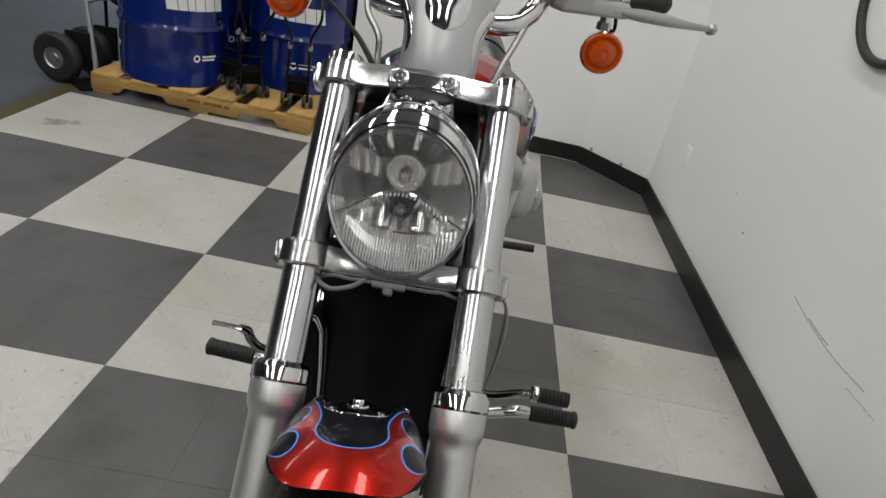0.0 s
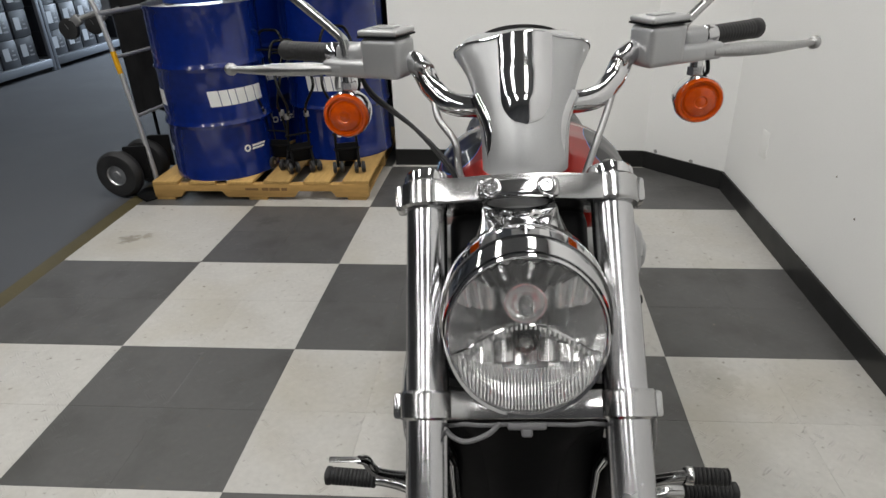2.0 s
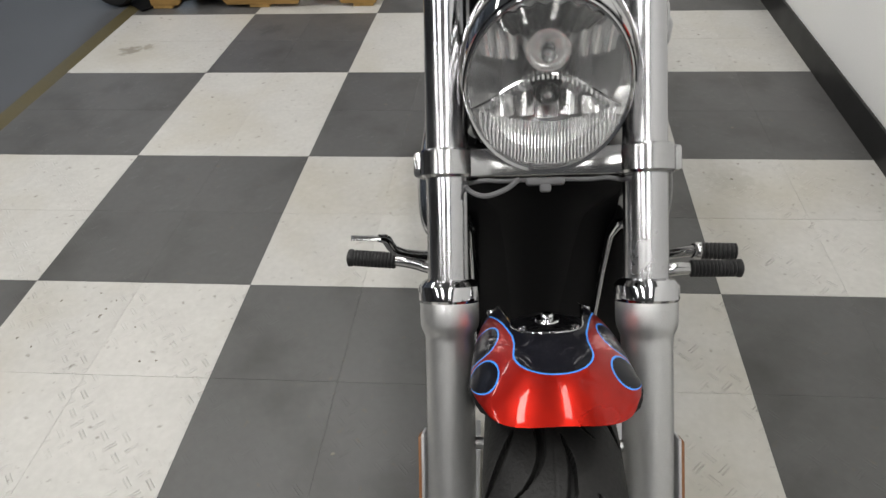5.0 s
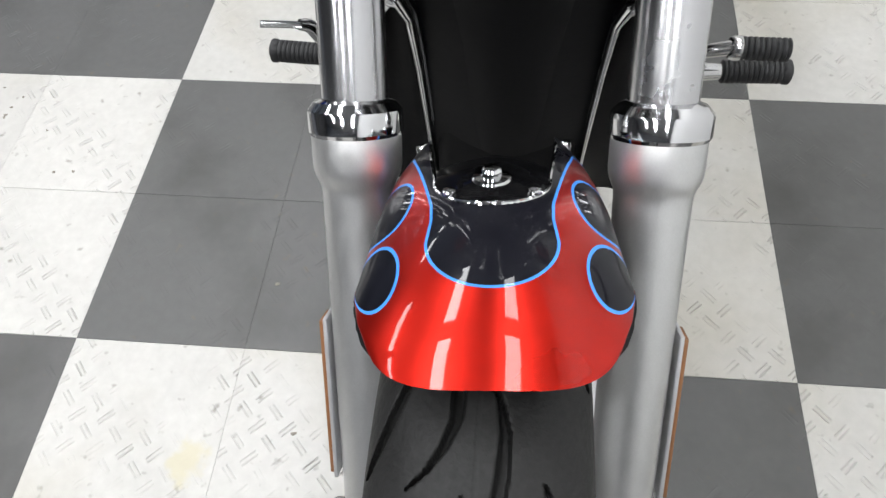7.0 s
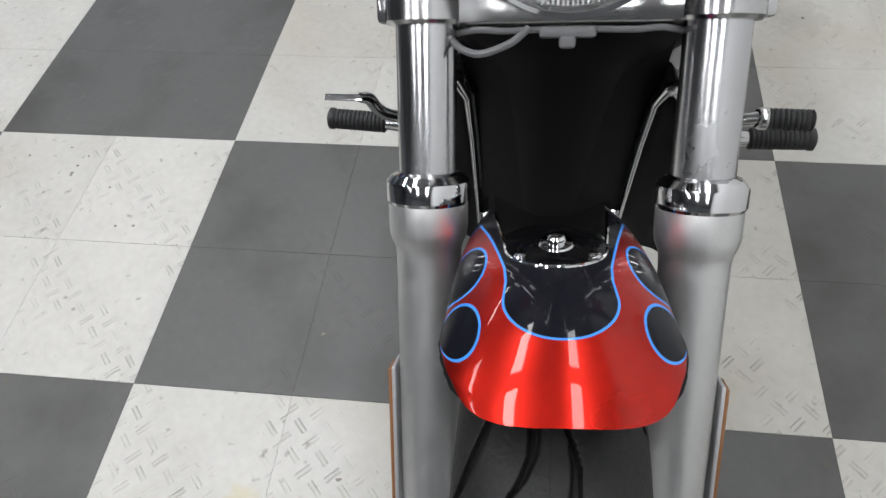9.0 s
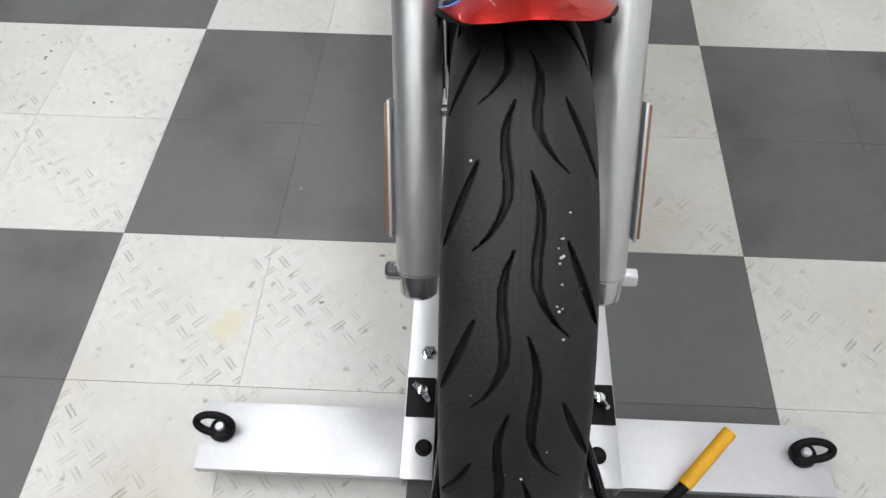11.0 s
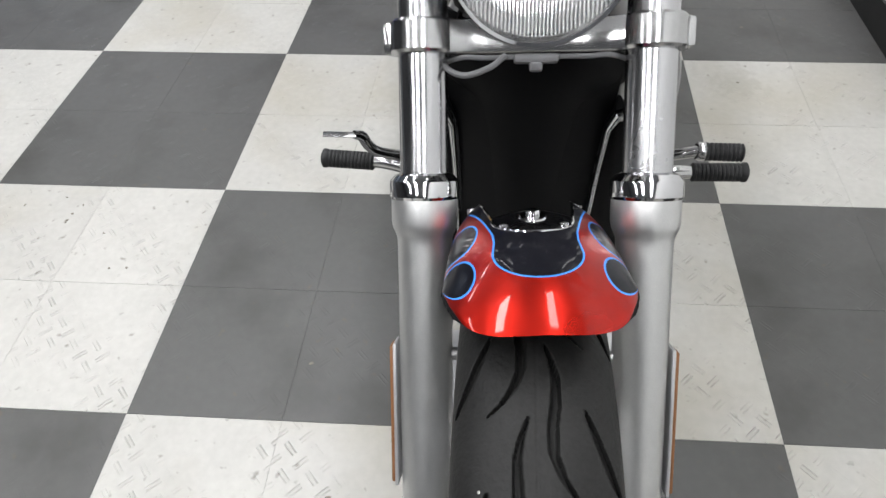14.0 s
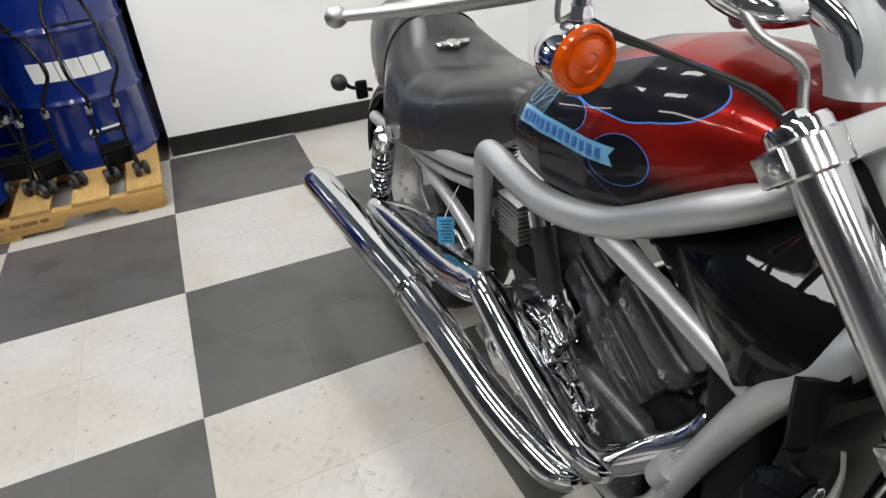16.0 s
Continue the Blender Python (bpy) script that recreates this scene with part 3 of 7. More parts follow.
XL = 0.1138
for sx in (-1, 1):
    x = sx * XL
    LD = DOWN.normalized()
    LA = F(x, 0)
    leg = part("fork_leg", lathe(B(), [(0.0, 0.449), (0.0342, 0.449), (0.0348, 0.452), (0.0349, 0.466), (0.0348, 0.474), (0.0343, 0.478), (0.0332, 0.482), (0.0314, 0.486), (0.0301, 0.489), (0.0294, 0.492),
                                       (0.0291, 0.497), (0.029, 0.505), (0.0289, 0.52), (0.0288, 0.6), (0.0287, 0.70), (0.0283, 0.812), (0.027, 0.82), (0.0, 0.82)], LA, LD, 40), BRUSHED, bike, "brushed aluminium lower fork leg")
    bm = B()
    lathe(bm, [(0.026, 0.424), (0.031, 0.426), (0.0362, 0.432), (0.0367, 0.434), (0.0367, 0.448), (0.035, 0.451), (0.026, 0.452)], F(x, 0), DOWN, 40)
    part("collar", bm, CHROME, leg, "chrome collar", 25)
    bm = B()
    lathe(bm, [(0.0252, 0.03), (0.0252, 0.424)], F(x, 0), DOWN, 40)
    part("fork_tube", bm, FORK_CHROME, bike, "polished chrome fork tube")
    bm = B()
    lathe(bm, [(0.0, -0.006), (0.009, -0.006), (0.012, -0.004), (0.013, 0.002), (0.026, 0.004), (0.028, 0.01), (0.028, 0.03)], F(x, 0), DOWN, 6)
    lathe(bm, [(0.0, 0.004), (0.026, 0.004), (0.0285, 0.009), (0.0285, 0.03)], F(x, 0), DOWN, 28)
    part("fork_cap", bm, CHROME, bike, "chrome fork cap")
    # axle clamp, nut and foot
    bm = B()
    lathe(bm, [(0.0, -0.026), (0.011, -0.026), (0.0125, -0.023), (0.0125, 0.012), (0.0, 0.012)], (CX + sx * (XL + 0.016), AX.y, AX.z), (-sx, 0, 0), 6 if sx > 0 else 24)
    part("axle_end", bm, CHROME_WORN, leg, "steel axle end", 25)
    bm = B()
    lathe(bm, [(0.0, 0.852), (0.018, 0.852), (0.0235, 0.847), (0.025, 0.835), (0.025, 0.82), (0.0275, 0.818), (0.0275, 0.8)], LA, LD, 32)
    part("foot", bm, POLISHED, leg, "polished fork foot")
    for ss in (0.62, 0.74):
        bm = B()
        lathe(bm, [(0.0, 0.0), (0.007, 0.0), (0.007, 0.02), (0.0, 0.02)], F(x - sx * 0.025, ss, 0.0), (-sx, 0, 0), 12)
        part("boss", bm, CAST, leg)
    bm = B()
    box(bm, F(x + sx * 0.0335, 0.69, -0.004), (0.004, 0.03, 0.165), 0.0015, FORKM)
    part("reflector_mount", bm, STEEL, leg, "grey reflector backing")
    bm = B()
    box(bm, F(x + sx * 0.0375, 0.69, -0.004), (0.004, 0.024, 0.158), 0.0012, FORKM)
    part("reflector", bm, ORANGE_REFLECTOR, leg, "slim orange side reflector")


def clamp(name, s0, s1, nose, label):
    """A fork yoke: two split rings and the bridge between them, in polished aluminium."""
    bm = B()
    for sx in (-1, 1):
        lathe(bm, [(0.0255, s0), (0.031, s0), (0.0335, s0 + 0.003), (0.0335, s1 - 0.003), (0.031, s1), (0.0255, s1)], F(sx * XL, 0), DOWN, 36)
        box(bm, F(sx * 0.142, (s0 + s1) / 2, -0.006), (0.022, 0.034, (s1 - s0) * 0.9), 0.004, FORKM)
    out = [(-XL, 0.03), (-0.075, min(0.031, nose)), (-0.045, nose - 0.002), (0, nose), (0.045, nose - 0.002), (0.075, min(0.031, nose)), (XL, 0.03),
           (XL, -0.028), (0.06, -0.035), (0, -0.05), (-0.06, -0.035), (-XL, -0.028)]
    m = Matrix.Translation(F(0, s1)) @ FORKM.to_4x4()
    prism(bm, [(a, -b) for a, b in out][::-1], m, s1 - s0, 0.004)
    return part(name, bm, POLISHED, bike, label)


up = clamp("upper_clamp", 0.018, 0.052, 0.038, "polished aluminium upper fork clamp")
low = clamp("lower_clamp", 0.272, 0.305, 0.012, "polished aluminium lower fork clamp")
# centre block with two bolts
bm = B()
box(bm, F(0, 0.038, 0.035), (0.098, 0.016, 0.026), 0.0075, FORKM, 3)
part("centre_block", bm, CHROME, up, "chrome centre block")
for sx in (-1, 1):
    bm = B()
    lathe(bm, [(0.0125, -0.006), (0.0125, 0.001), (0.0115, 0.0025), (0.0095, 0.002)], F(sx * 0.0325, 0.038, 0.043), FWD, 24)
    part("bolt_ring", bm, POLISHED, up)
    bm = B()
    lathe(bm, [(0.0085, -0.004), (0.0085, 0.003), (0.0075, 0.0042), (0.0045, 0.0042), (0.004, 0.001), (0.0, 0.001)], F(sx * 0.0325, 0.038, 0.043), FWD, 12)
    part("bolt", bm, CHROME_WORN, up, "socket-head bolt")
    bm = B()
    lathe(bm, [(0.0, 0.006), (0.006, 0.005), (0.008, 0.0), (0.008, -0.02)], F(sx * 0.1485, 0.035, 0.0), (sx, 0, 0), 14)
    part("pinch_bolt", bm, CHROME_WORN, up)
    bm = B()
    lathe(bm, [(0.0, 0.006), (0.006, 0.005), (0.008, 0.0), (0.008, -0.02)], F(sx * 0.1465, 0.288, 0.0), (sx, 0, 0), 14)
    part("pinch_bolt", bm, CHROME_WORN, low)
# steering head
bm = B()
lathe(bm, [(0.03, 0.02), (0.04, 0.05), (0.042, 0.16), (0.04, 0.27), (0.03, 0.3)], F(0, 0, -0.028), DOWN, 28)
part("steering_head", bm, SILVER, bike, "silver painted steering head")

bm = B()
box(bm, F(0, 0.15, -0.04), (0.175, 0.05, 0.215), 0.02, FORKM, 3)
part("steering_cover", bm, BLACK, bike, "black cover behind the fork")

# headlamp: a deep chrome bowl with a glass front
HL = Vector((CX + 0.001, -1.163, 0.872))
HD = Vector((0, -0.985, 0.05)).normalized()
hx, hy, hz = frame_of(HD)
HM = Matrix((Vector((1, 0, 0)), Vector((0, HD.z, -HD.y)), HD)).transposed().to_4x4()
OVAL = Matrix.Translation(HL) @ HM @ Matrix.Diagonal((0.94, 1.08, 1, 1))


def oval(bm, prof, n=64):
    v0 = set(bm.verts)
    lathe(bm, prof, (0, 0, 0), (0, 0, 1), n)
    bmesh.ops.transform(bm, matrix=OVAL, verts=[v for v in bm.verts if v not in v0])
    return bm


head = part("headlamp", oval(B(), [(0.095, -0.012), (0.098, -0.02), (0.099, -0.034), (0.094, -0.06), (0.083, -0.09), (0.062, -0.118), (0.035, -0.133), (0.0, -0.138)]), CHROME, bike, "chrome headlamp with clear oval lens")
bm = B()
oval(bm, [(0.0875, -0.002), (0.0885, 0.006), (0.0915, 0.0075), (0.0945, 0.002), (0.0962, -0.01), (0.0962, -0.022), (0.092, -0.024)])
part("trim_ring", bm, CHROME, head, "chrome trim ring")
# visor: a chrome hoop standing over the upper half of the lamp
bm = B()


def visor(u, v):
    a = radians(-8 + 196 * u)
    lift = math.sin(max(0.0, min(1.0, u)) * math.pi)
    r = 0.0985 + 0.008 * lift * (1 - abs(v * 2 - 1) * 0.3)
    z = -0.05 + v * (0.03 + 0.008 * lift)
    return OVAL @ Vector((math.cos(a) * r, math.sin(a) * r + 0.002, z))


sheet(bm, visor, 56, 8, thick=0.0022)
part("visor", bm, CHROME, head, "chrome hooded rim")
bm = B()


def brow_band(u, v):
    a = radians(2 + 176 * u)
    lift = math.sin(u * math.pi)
    r = 0.0945 + (0.0105 * lift) * v
    return OVAL @ Vector((math.cos(a) * r, math.sin(a) * r + 0.002 * v, 0.003 - 0.03 * v + 0.004 * lift * math.sin(v * math.pi)))


sheet(bm, brow_band, 56, 8, thick=0.0015)
part("brow_band", bm, CHROME, head, "chrome brow over the lens")
bm = B()
oval(bm, [(0.0885, 0.004), (0.084, 0.0125), (0.066, 0.0215), (0.04, 0.027), (0.0, 0.029)])
lens = part("lens", bm, GLASS, head, "clear glass lens")
lens.visible_shadow = False
# reflector with its two bulbs
bm = B()
oval(bm, [(0.0875, -0.002), (0.082, -0.02), (0.068, -0.042), (0.045, -0.058), (0.018, -0.066), (0.0, -0.067)], 22)
part("reflector_bowl", bm, REFLECTOR, head, "mirrored faceted reflector bowl", 1)
bm = B()


def brow(u, v):
    x = -0.072 + 0.144 * u
    y = -0.022 + 0.033 * math.cos((u - 0.5) * math.pi)
    return OVAL @ Vector((x * 0.98, y - 0.018 * v, -0.026 - 0.022 * v))


sheet(bm, brow, 24, 4, thick=0.002)
part("reflector_shelf", bm, CHROME, head)
# scalloped eyelid over the lower lamp
for k in range(27):
    x = -0.065 + 0.13 * k / 26
    y = -0.024 + 0.032 * math.cos(x / 0.065 * math.pi / 2)
    part("eyelid_scallop", tube(B(), [OVAL @ Vector((x, y - 0.003, -0.026)), OVAL @ Vector((x, y + 0.001, -0.027)), OVAL @ Vector((x * 0.99, y + 0.004, -0.03))], [0.0016, 0.0019, 0.0015], 8, 2), REFLECTOR, head)
bm = B()
for k in range(38):
    x = -0.066 + 0.132 * k / 37
    yb = -0.079 * math.sqrt(max(0.0, 1 - (x / 0.083) ** 2))
    yt = max(yb + 0.008, -0.026 - 0.012 * math.cos(x / 0.066 * math.pi / 2))
    tube(bm, [OVAL @ Vector((x, yb, -0.008)), OVAL @ Vector((x, (yb + yt) / 2, -0.02)), OVAL @ Vector((x, yt, -0.026))], 0.0012, 6, 3)
part("reflector_flutes", bm, REFLECTOR, head)
# black panel stands in for dark reflections at the reflector's top
bm = B()
sheet(bm, lambda u, v: OVAL @ Vector(((-0.05 + 0.1 * u) * (0.7 + 0.3 * v), 0.04 + 0.03 * v * math.sqrt(max(0.02, 1 - ((u - 0.5) * 1.7) ** 2)), -0.016 - 0.022 * (1 - v) + 0.0025 * math.sin(u * 44))), 60, 4, thick=0.0015)
part("upper_dark_panel", bm, BLACK, head, "pleated black panel for the reflector's dark top")
# main bulb in a stepped chrome cup, dip bulb in a dark socket, each with its glass envelope
for by, rr, cup in ((0.031, 0.0205, True), (-0.009, 0.0135, False)):
    p = OVAL @ Vector((0.0, by, -0.05))
    bm = B()
    if cup:
        lathe(bm, [(rr * 1.12, 0.0), (rr * 1.12, 0.018), (rr, 0.026), (rr * 0.92, 0.026), (rr * 0.86, 0.02), (rr * 0.66, 0.018), (rr * 0.62, 0.023), (rr * 0.55, 0.023), (rr * 0.5, 0.012), (0.0, 0.012)], p, HD, 32)
    else:
        lathe(bm, [(rr, 0.0), (rr, 0.022), (rr * 0.9, 0.025), (rr * 0.78, 0.02), (rr * 0.7, 0.006), (0.0, 0.006)], p, HD, 28)
    cupped = part("bulb_socket", bm, REFLECTOR if cup else BLACK, head, "stepped chrome bulb cup" if cup else "dark bulb socket")
    bm = B()
    lathe(bm, [(0.0, 0.046), (0.004, 0.045), (0.0072, 0.041), (0.0075, 0.012)], p, HD, 20)
    part("bulb", bm, GLASS, cupped, "clear headlamp bulb")
    bm = B()
    lathe(bm, [(0.0, 0.036), (0.002, 0.035), (0.0024, 0.024), (0.0012, 0.016), (0.0, 0.016)], p, HD, 12)
    part("filament_cap", bm, CHROME_WORN, cupped)
# stepped facets of the lower reflector and the two windows beside the bulbs
for x0, x1, y0, y1, dz in ((-0.032, -0.013, -0.036, -0.008, -0.046), (-0.012, 0.012, -0.038, -0.024, -0.042), (0.013, 0.034, -0.036, -0.008, -0.046), (-0.058, -0.034, -0.033, -0.014, -0.036), (0.036, 0.06, -0.033, -0.014, -0.036)):
    bm = B()
    sheet(bm, lambda u, v: OVAL @ Vector((x0 + (x1 - x0) * u, y0 + (y1 - y0) * v, dz - 0.012 * v + 0.004 * math.cos((u - 0.5) * 3))), 6, 4, thick=0.001)
    part("reflector_facet", bm, REFLECTOR, head)
for sx in (-1, 1):
    for k in range(3):
        bm = B()
        sheet(bm, lambda u, v: OVAL @ Vector((sx * (0.03 + 0.011 * k + 0.01 * u), 0.02 + 0.022 * v + 0.003 * k, -0.042 + 0.007 * k + 0.004 * math.sin(u * 3))), 5, 4, thick=0.001)
        part("reflector_facet", bm, REFLECTOR, head)
# bracket from the lamp up to the clamp
bm = B()


def neck(u, v):
    c = F(0, 0.055, 0.026).lerp(OVAL @ Vector((0, 0.098, -0.03)), v)
    w = 0.045 - 0.004 * math.sin(v * math.pi) + 0.01 * v ** 2.5
    a = (2 * u - 1) * 1.5
    return c + Vector((w * math.sin(a), 0.012 - (0.03 - 0.006 * v) * math.cos(a), -0.024 * v ** 2 * (1 - math.cos(a))))


sheet(bm, neck, 32, 16, thick=0.003)
part("bracket", bm, CHROME, head, "chrome headlamp bracket")
for sx in (-1, 1):
    bm = B()
    lathe(bm, [(0.009, -0.006), (0.009, 0.0005), (0.0078, 0.0015), (0.0045, 0.0015), (0.004, -0.002), (0.0, -0.002)], neck(0.5 + sx * 0.14, 0.3), (sx * 0.4, -0.85, 0.4), 16)
    part("bracket_bolt", bm, CHROME_WORN, head)

# brake line tee below the lower clamp
bm = B()
box(bm, F(0.0, 0.312, 0.012), (0.044, 0.014, 0.009), 0.003, FORKM)
box(bm, F(0.0, 0.318, 0.012), (0.013, 0.012, 0.013), 0.003, FORKM)
part("brake_tee", bm, HOSE, bike, "brake line junction")
for sx in (-1, 1):
    bm = B()
    tube(bm, [F(sx * 0.02, 0.31, 0.012), F(sx * 0.05, 0.311, 0.016), F(sx * 0.075, 0.31, 0.012), F(sx * 0.1, 0.318, -0.02), F(sx * 0.112, 0.36, -0.045), F(sx * 0.112, 0.52, -0.05)], 0.0025, 8)
    part("brake_line", bm, HOSE, bike, "grey brake line")
bm = B()
tube(bm, [F(-0.03, 0.309, 0.018), F(-0.045, 0.321, 0.024), F(-0.07, 0.328, 0.022), F(-0.09, 0.318, 0.01), F(-0.095, 0.3, -0.02)], 0.003, 8)
part("brake_hose", bm, HOSE, bike, "grey brake hose loop")

# bits of grit and mould nibs on the tyre
for k in range(46):
    a, x = radians(random.uniform(12, 92)), random.uniform(-0.05, 0.05)
    if k < 12:
        a, x = radians(random.gauss(29, 3)), random.gauss(0.03, 0.003)
    rr = 0.326 - 0.042 * (1 - math.sqrt(max(0.0, 1 - (x / 0.0645) ** 2)))
    bm = B()
    bmesh.ops.create_icosphere(bm, subdivisions=1, radius=random.uniform(0.0007, 0.0018))
    bm.transform(Matrix.Translation((TCX + x, AX.y - rr * math.sin(a), AX.z + rr * math.cos(a))) @ Matrix.Diagonal((1, 1, 0.7, 1)))
    part("grit", bm, GRIT if k < 16 else TYRE, front_wheel)

# front fender
STANCE = FENDER
FR = 0.385
FYAW = Matrix.Translation((CX, -1.42, 0)) @ Matrix.Rotation(radians(3.0), 4, "Z") @ Matrix.Translation((-CX, 1.42, 0))


def fender_half(deg):
    return np.interp(deg, [-70, -42, -34, -30, -25, -20, -15, -10, -6, -3, -1, 0.5], [0.06, 0.066, 0.0715, 0.0742, 0.0772, 0.0792, 0.0802, 0.0802, 0.0792, 0.0765, 0.0725, 0.0685])


def fender_pt(xp, deg, drop=0.0):
    """On the fender: xp across from -1 to 1, deg round the axle from the top towards the front."""
    half = fender_half(deg)
    th = xp * radians(100)
    x = half * math.sin(th) / math.sin(radians(90)) if abs(th) < math.pi / 2 else math.copysign(half, th)
    flat = np.interp(deg, [-42, -18, -5, 0], [1.0, 1.0, 0.66, 0.52])
    r = FR - drop - 0.045 * flat * (1 - math.cos(min(abs(th), math.pi / 2))) ** 0.85 - 0.12 * (2 * flat - 1) * max(0, abs(th) - math.pi / 2)
    # front corners are cut round
    a = radians(deg - 15.0 * abs(xp) ** 3 * max(0.0, (deg + 14) / 14))
    return FYAW @ Vector((CX + x, AX.y - r * math.sin(a), AX.z + r * math.cos(a)))


bm = B()
NU, NV = 150, 170
g = [[None] * (NV + 1) for _ in range(NU + 1)]
lay = bm.verts.layers.float.new("paint_edge")


def fender_flame(x, s):
    """Distance to the flame's edge: x across and s along the fender, metres, s = 0 at the front rim."""
    ax = abs(x)
    # middle tongue
    w = np.interp(s, [-0.30, -0.25, -0.21, -0.18, -0.15, -0.13, -0.115, -0.0965], [0.07, 0.062, 0.055, 0.048, 0.041, 0.0365, 0.0355, 0.0372])
    d = math.hypot(ax, max(0.0, s + 0.0965)) - w
    # two rounded lobes on each flank
    e1 = math.hypot(ax - 0.0705, (s + 0.075) / 1.75) - 0.0185
    e2 = math.hypot(ax - 0.0685, (s + 0.148) / 1.75) - 0.0185
    return min(d, e1, e2, (s + 0.226) * 0.6)


for i in range(NU + 1):
    for j in range(NV + 1):
        xp, deg = -1 + 2 * i / NU, -42.0 + 41.6 * j / NV
        v = bm.verts.new(fender_pt(xp, deg))
        half = fender_half(deg)
        v[lay] = fender_flame(half * math.sin(max(-1.57, min(1.57, xp * radians(100)))), radians(deg) * FR)
        g[i][j] = v
for i in range(NU):
    for j in range(NV):
        xm, dm = -1 + 2 * (i + 0.5) / NU, -42.0 + 41.6 * (j + 0.5) / NV
        # rear notch, U-shaped
        if math.hypot(xm / (0.28 + 0.2 * max(0.0, (-24 - dm) / 18)), max(0.0, dm + 24) / 6.0) < 1:
            continue
        bm.faces.new((g[i][j], g[i + 1][j], g[i + 1][j + 1], g[i][j + 1]))
for v in [v for v in bm.verts if not v.link_faces]:
    bm.verts.remove(v)
fender = part("front_fender", bm, FLAME, bike, "red front fender with black flames and blue pinstripes", 60)
bm = B()
sheet(bm, lambda u, v: fender_pt(-0.9 + 1.8 * u, -30 + 28.5 * v, 0.0055 + 0.03 * max(0.0, 0.45 - v)), 40, 40, thick=-0.002)
part("fender_liner", bm, BLACK, fender, "black inner face of the fender")
# plate with its bolt in the notch
bm = B()
sheet(bm, lambda u, v: fender_pt((-0.29 + 0.58 * u) * (1 if v < 0.5 else math.sqrt(max(0.0, 1 - ((v - 0.5) * 2) ** 2)) * 0.999 + 0.001), -33 + 14.8 * v, 0.0025 + 0.03 * max(0.0, 0.6 - v)), 24, 20, thick=0.0025)
part("fender_plate", bm, BLACK_GLOSS, fender, "glossy black fender plate")
bm = B()
rim = []
for k in range(25):
    a = math.pi * k / 24
    rim.append(fender_pt(0.28 * math.cos(a), -24 + 5.6 * math.sin(a), 0.001))
rim = [fender_pt(0.415, -36, 0.001), fender_pt(0.335, -29, 0.001)] + rim + [fender_pt(-0.335, -29, 0.001), fender_pt(-0.415, -36, 0.001)]
tube(bm, rim, 0.0017, 8, 2)
part("plate_edge", bm, CHROME, fender, "chrome edge of the plate")
bm = B()
p = fender_pt(0.0, -22.5, 0.0)
d = (p - AX).normalized()
lathe(bm, [(0.0125, 0.0), (0.0115, 0.002), (0.0065, 0.0025), (0.0062, 0.0055), (0.0045, 0.0072), (0.0, 0.0076)], p - d * 0.001, d, 24)
part("fender_bolt", bm, CHROME, fender, "domed chrome bolt")
for sx in (-1, 1):
    for xx, dd in ((0.19, -20.5),):
        bm = B()
        p = fender_pt(sx * xx, dd, 0.0)
        d = (p - AX).normalized()
        lathe(bm, [(0.0045, 0.0), (0.0042, 0.0025), (0.0, 0.004)], p, d, 12)
        part("rivet", bm, CHROME_WORN, fender)
    bm = B()
    p = fender_pt(sx * 0.58, -41, 0.001)
    d = (p - AX).normalized()
    lathe(bm, [(0.005, -0.006), (0.005, 0.002), (0.004, 0.004), (0.0, 0.0045)], p, d, 16)
    part("horn_bolt", bm, CHROME, fender)

# cowl over the risers
STANCE = BARS
def cowl_pt(u, v, out=0.0):
    """u across from -1 to 1, v up."""
    z = 0.976 + 0.159 * v
    yc = -0.988 + 0.09 * v ** 1.3
    w = np.interp(v, [0, 0.25, 0.5, 0.75, 0.93, 1], [0.055, 0.056, 0.061, 0.074, 0.088, 0.09])
    a = u * radians(98)
    x = w * math.sin(a)
    y = yc + (w * 0.55 + 0.012) * (1 - math.cos(a)) - out
    # the top edge rises in the middle and dips beside it
    z += (0.0 if v < 0.8 else (v - 0.8) * 5 * 0.007 * math.cos(min(1.0, abs(u) / 0.3) * math.pi / 2)) - 0.034 * v ** 3 * abs(u) ** 2.2
    return YAW @ Vector((CX + x * (1 + out * 3), y, z))


bm = B()
sheet(bm, lambda u, v: cowl_pt(-1 + 2 * u, v), 48, 32, thick=-0.003)
cowl = part("cowl", bm, SILVER, bike, "silver painted instrument cowl")
bm = B()


def inset(u, v):
    w = np.interp(0.4 + 0.61 * v, [0, 0.25, 0.5, 0.75, 0.93, 1], [0.055, 0.056, 0.061, 0.074, 0.088, 0.09])
    hw = math.asin((0.03 + 0.004 * v) / w) / radians(98) * math.sqrt(max(0.0, 1 - (1 - min(1.0, v / 0.3)) ** 2))
    return cowl_pt((-1 + 2 * u) * max(hw, 0.002), 0.4 + 0.61 * v, 0.0012 + 0.006 * (1 - (2 * u - 1) ** 2) * min(1, v * 3))


sheet(bm, inset, 28, 28, thick=-0.002)
part("cowl_inset", bm, CHROME, cowl, "chrome inset panel")
bm = B()


def cowl_top(u, v):
    p = cowl_pt(-1 + 2 * u, 1.0)
    q = YAW @ Vector((CX + 0.6 * (p.x - CX), -0.80, 1.128))
    r = p.lerp(q, v)
    r.z += 0.006 * math.sin(v * math.pi) - 0.001
    return r


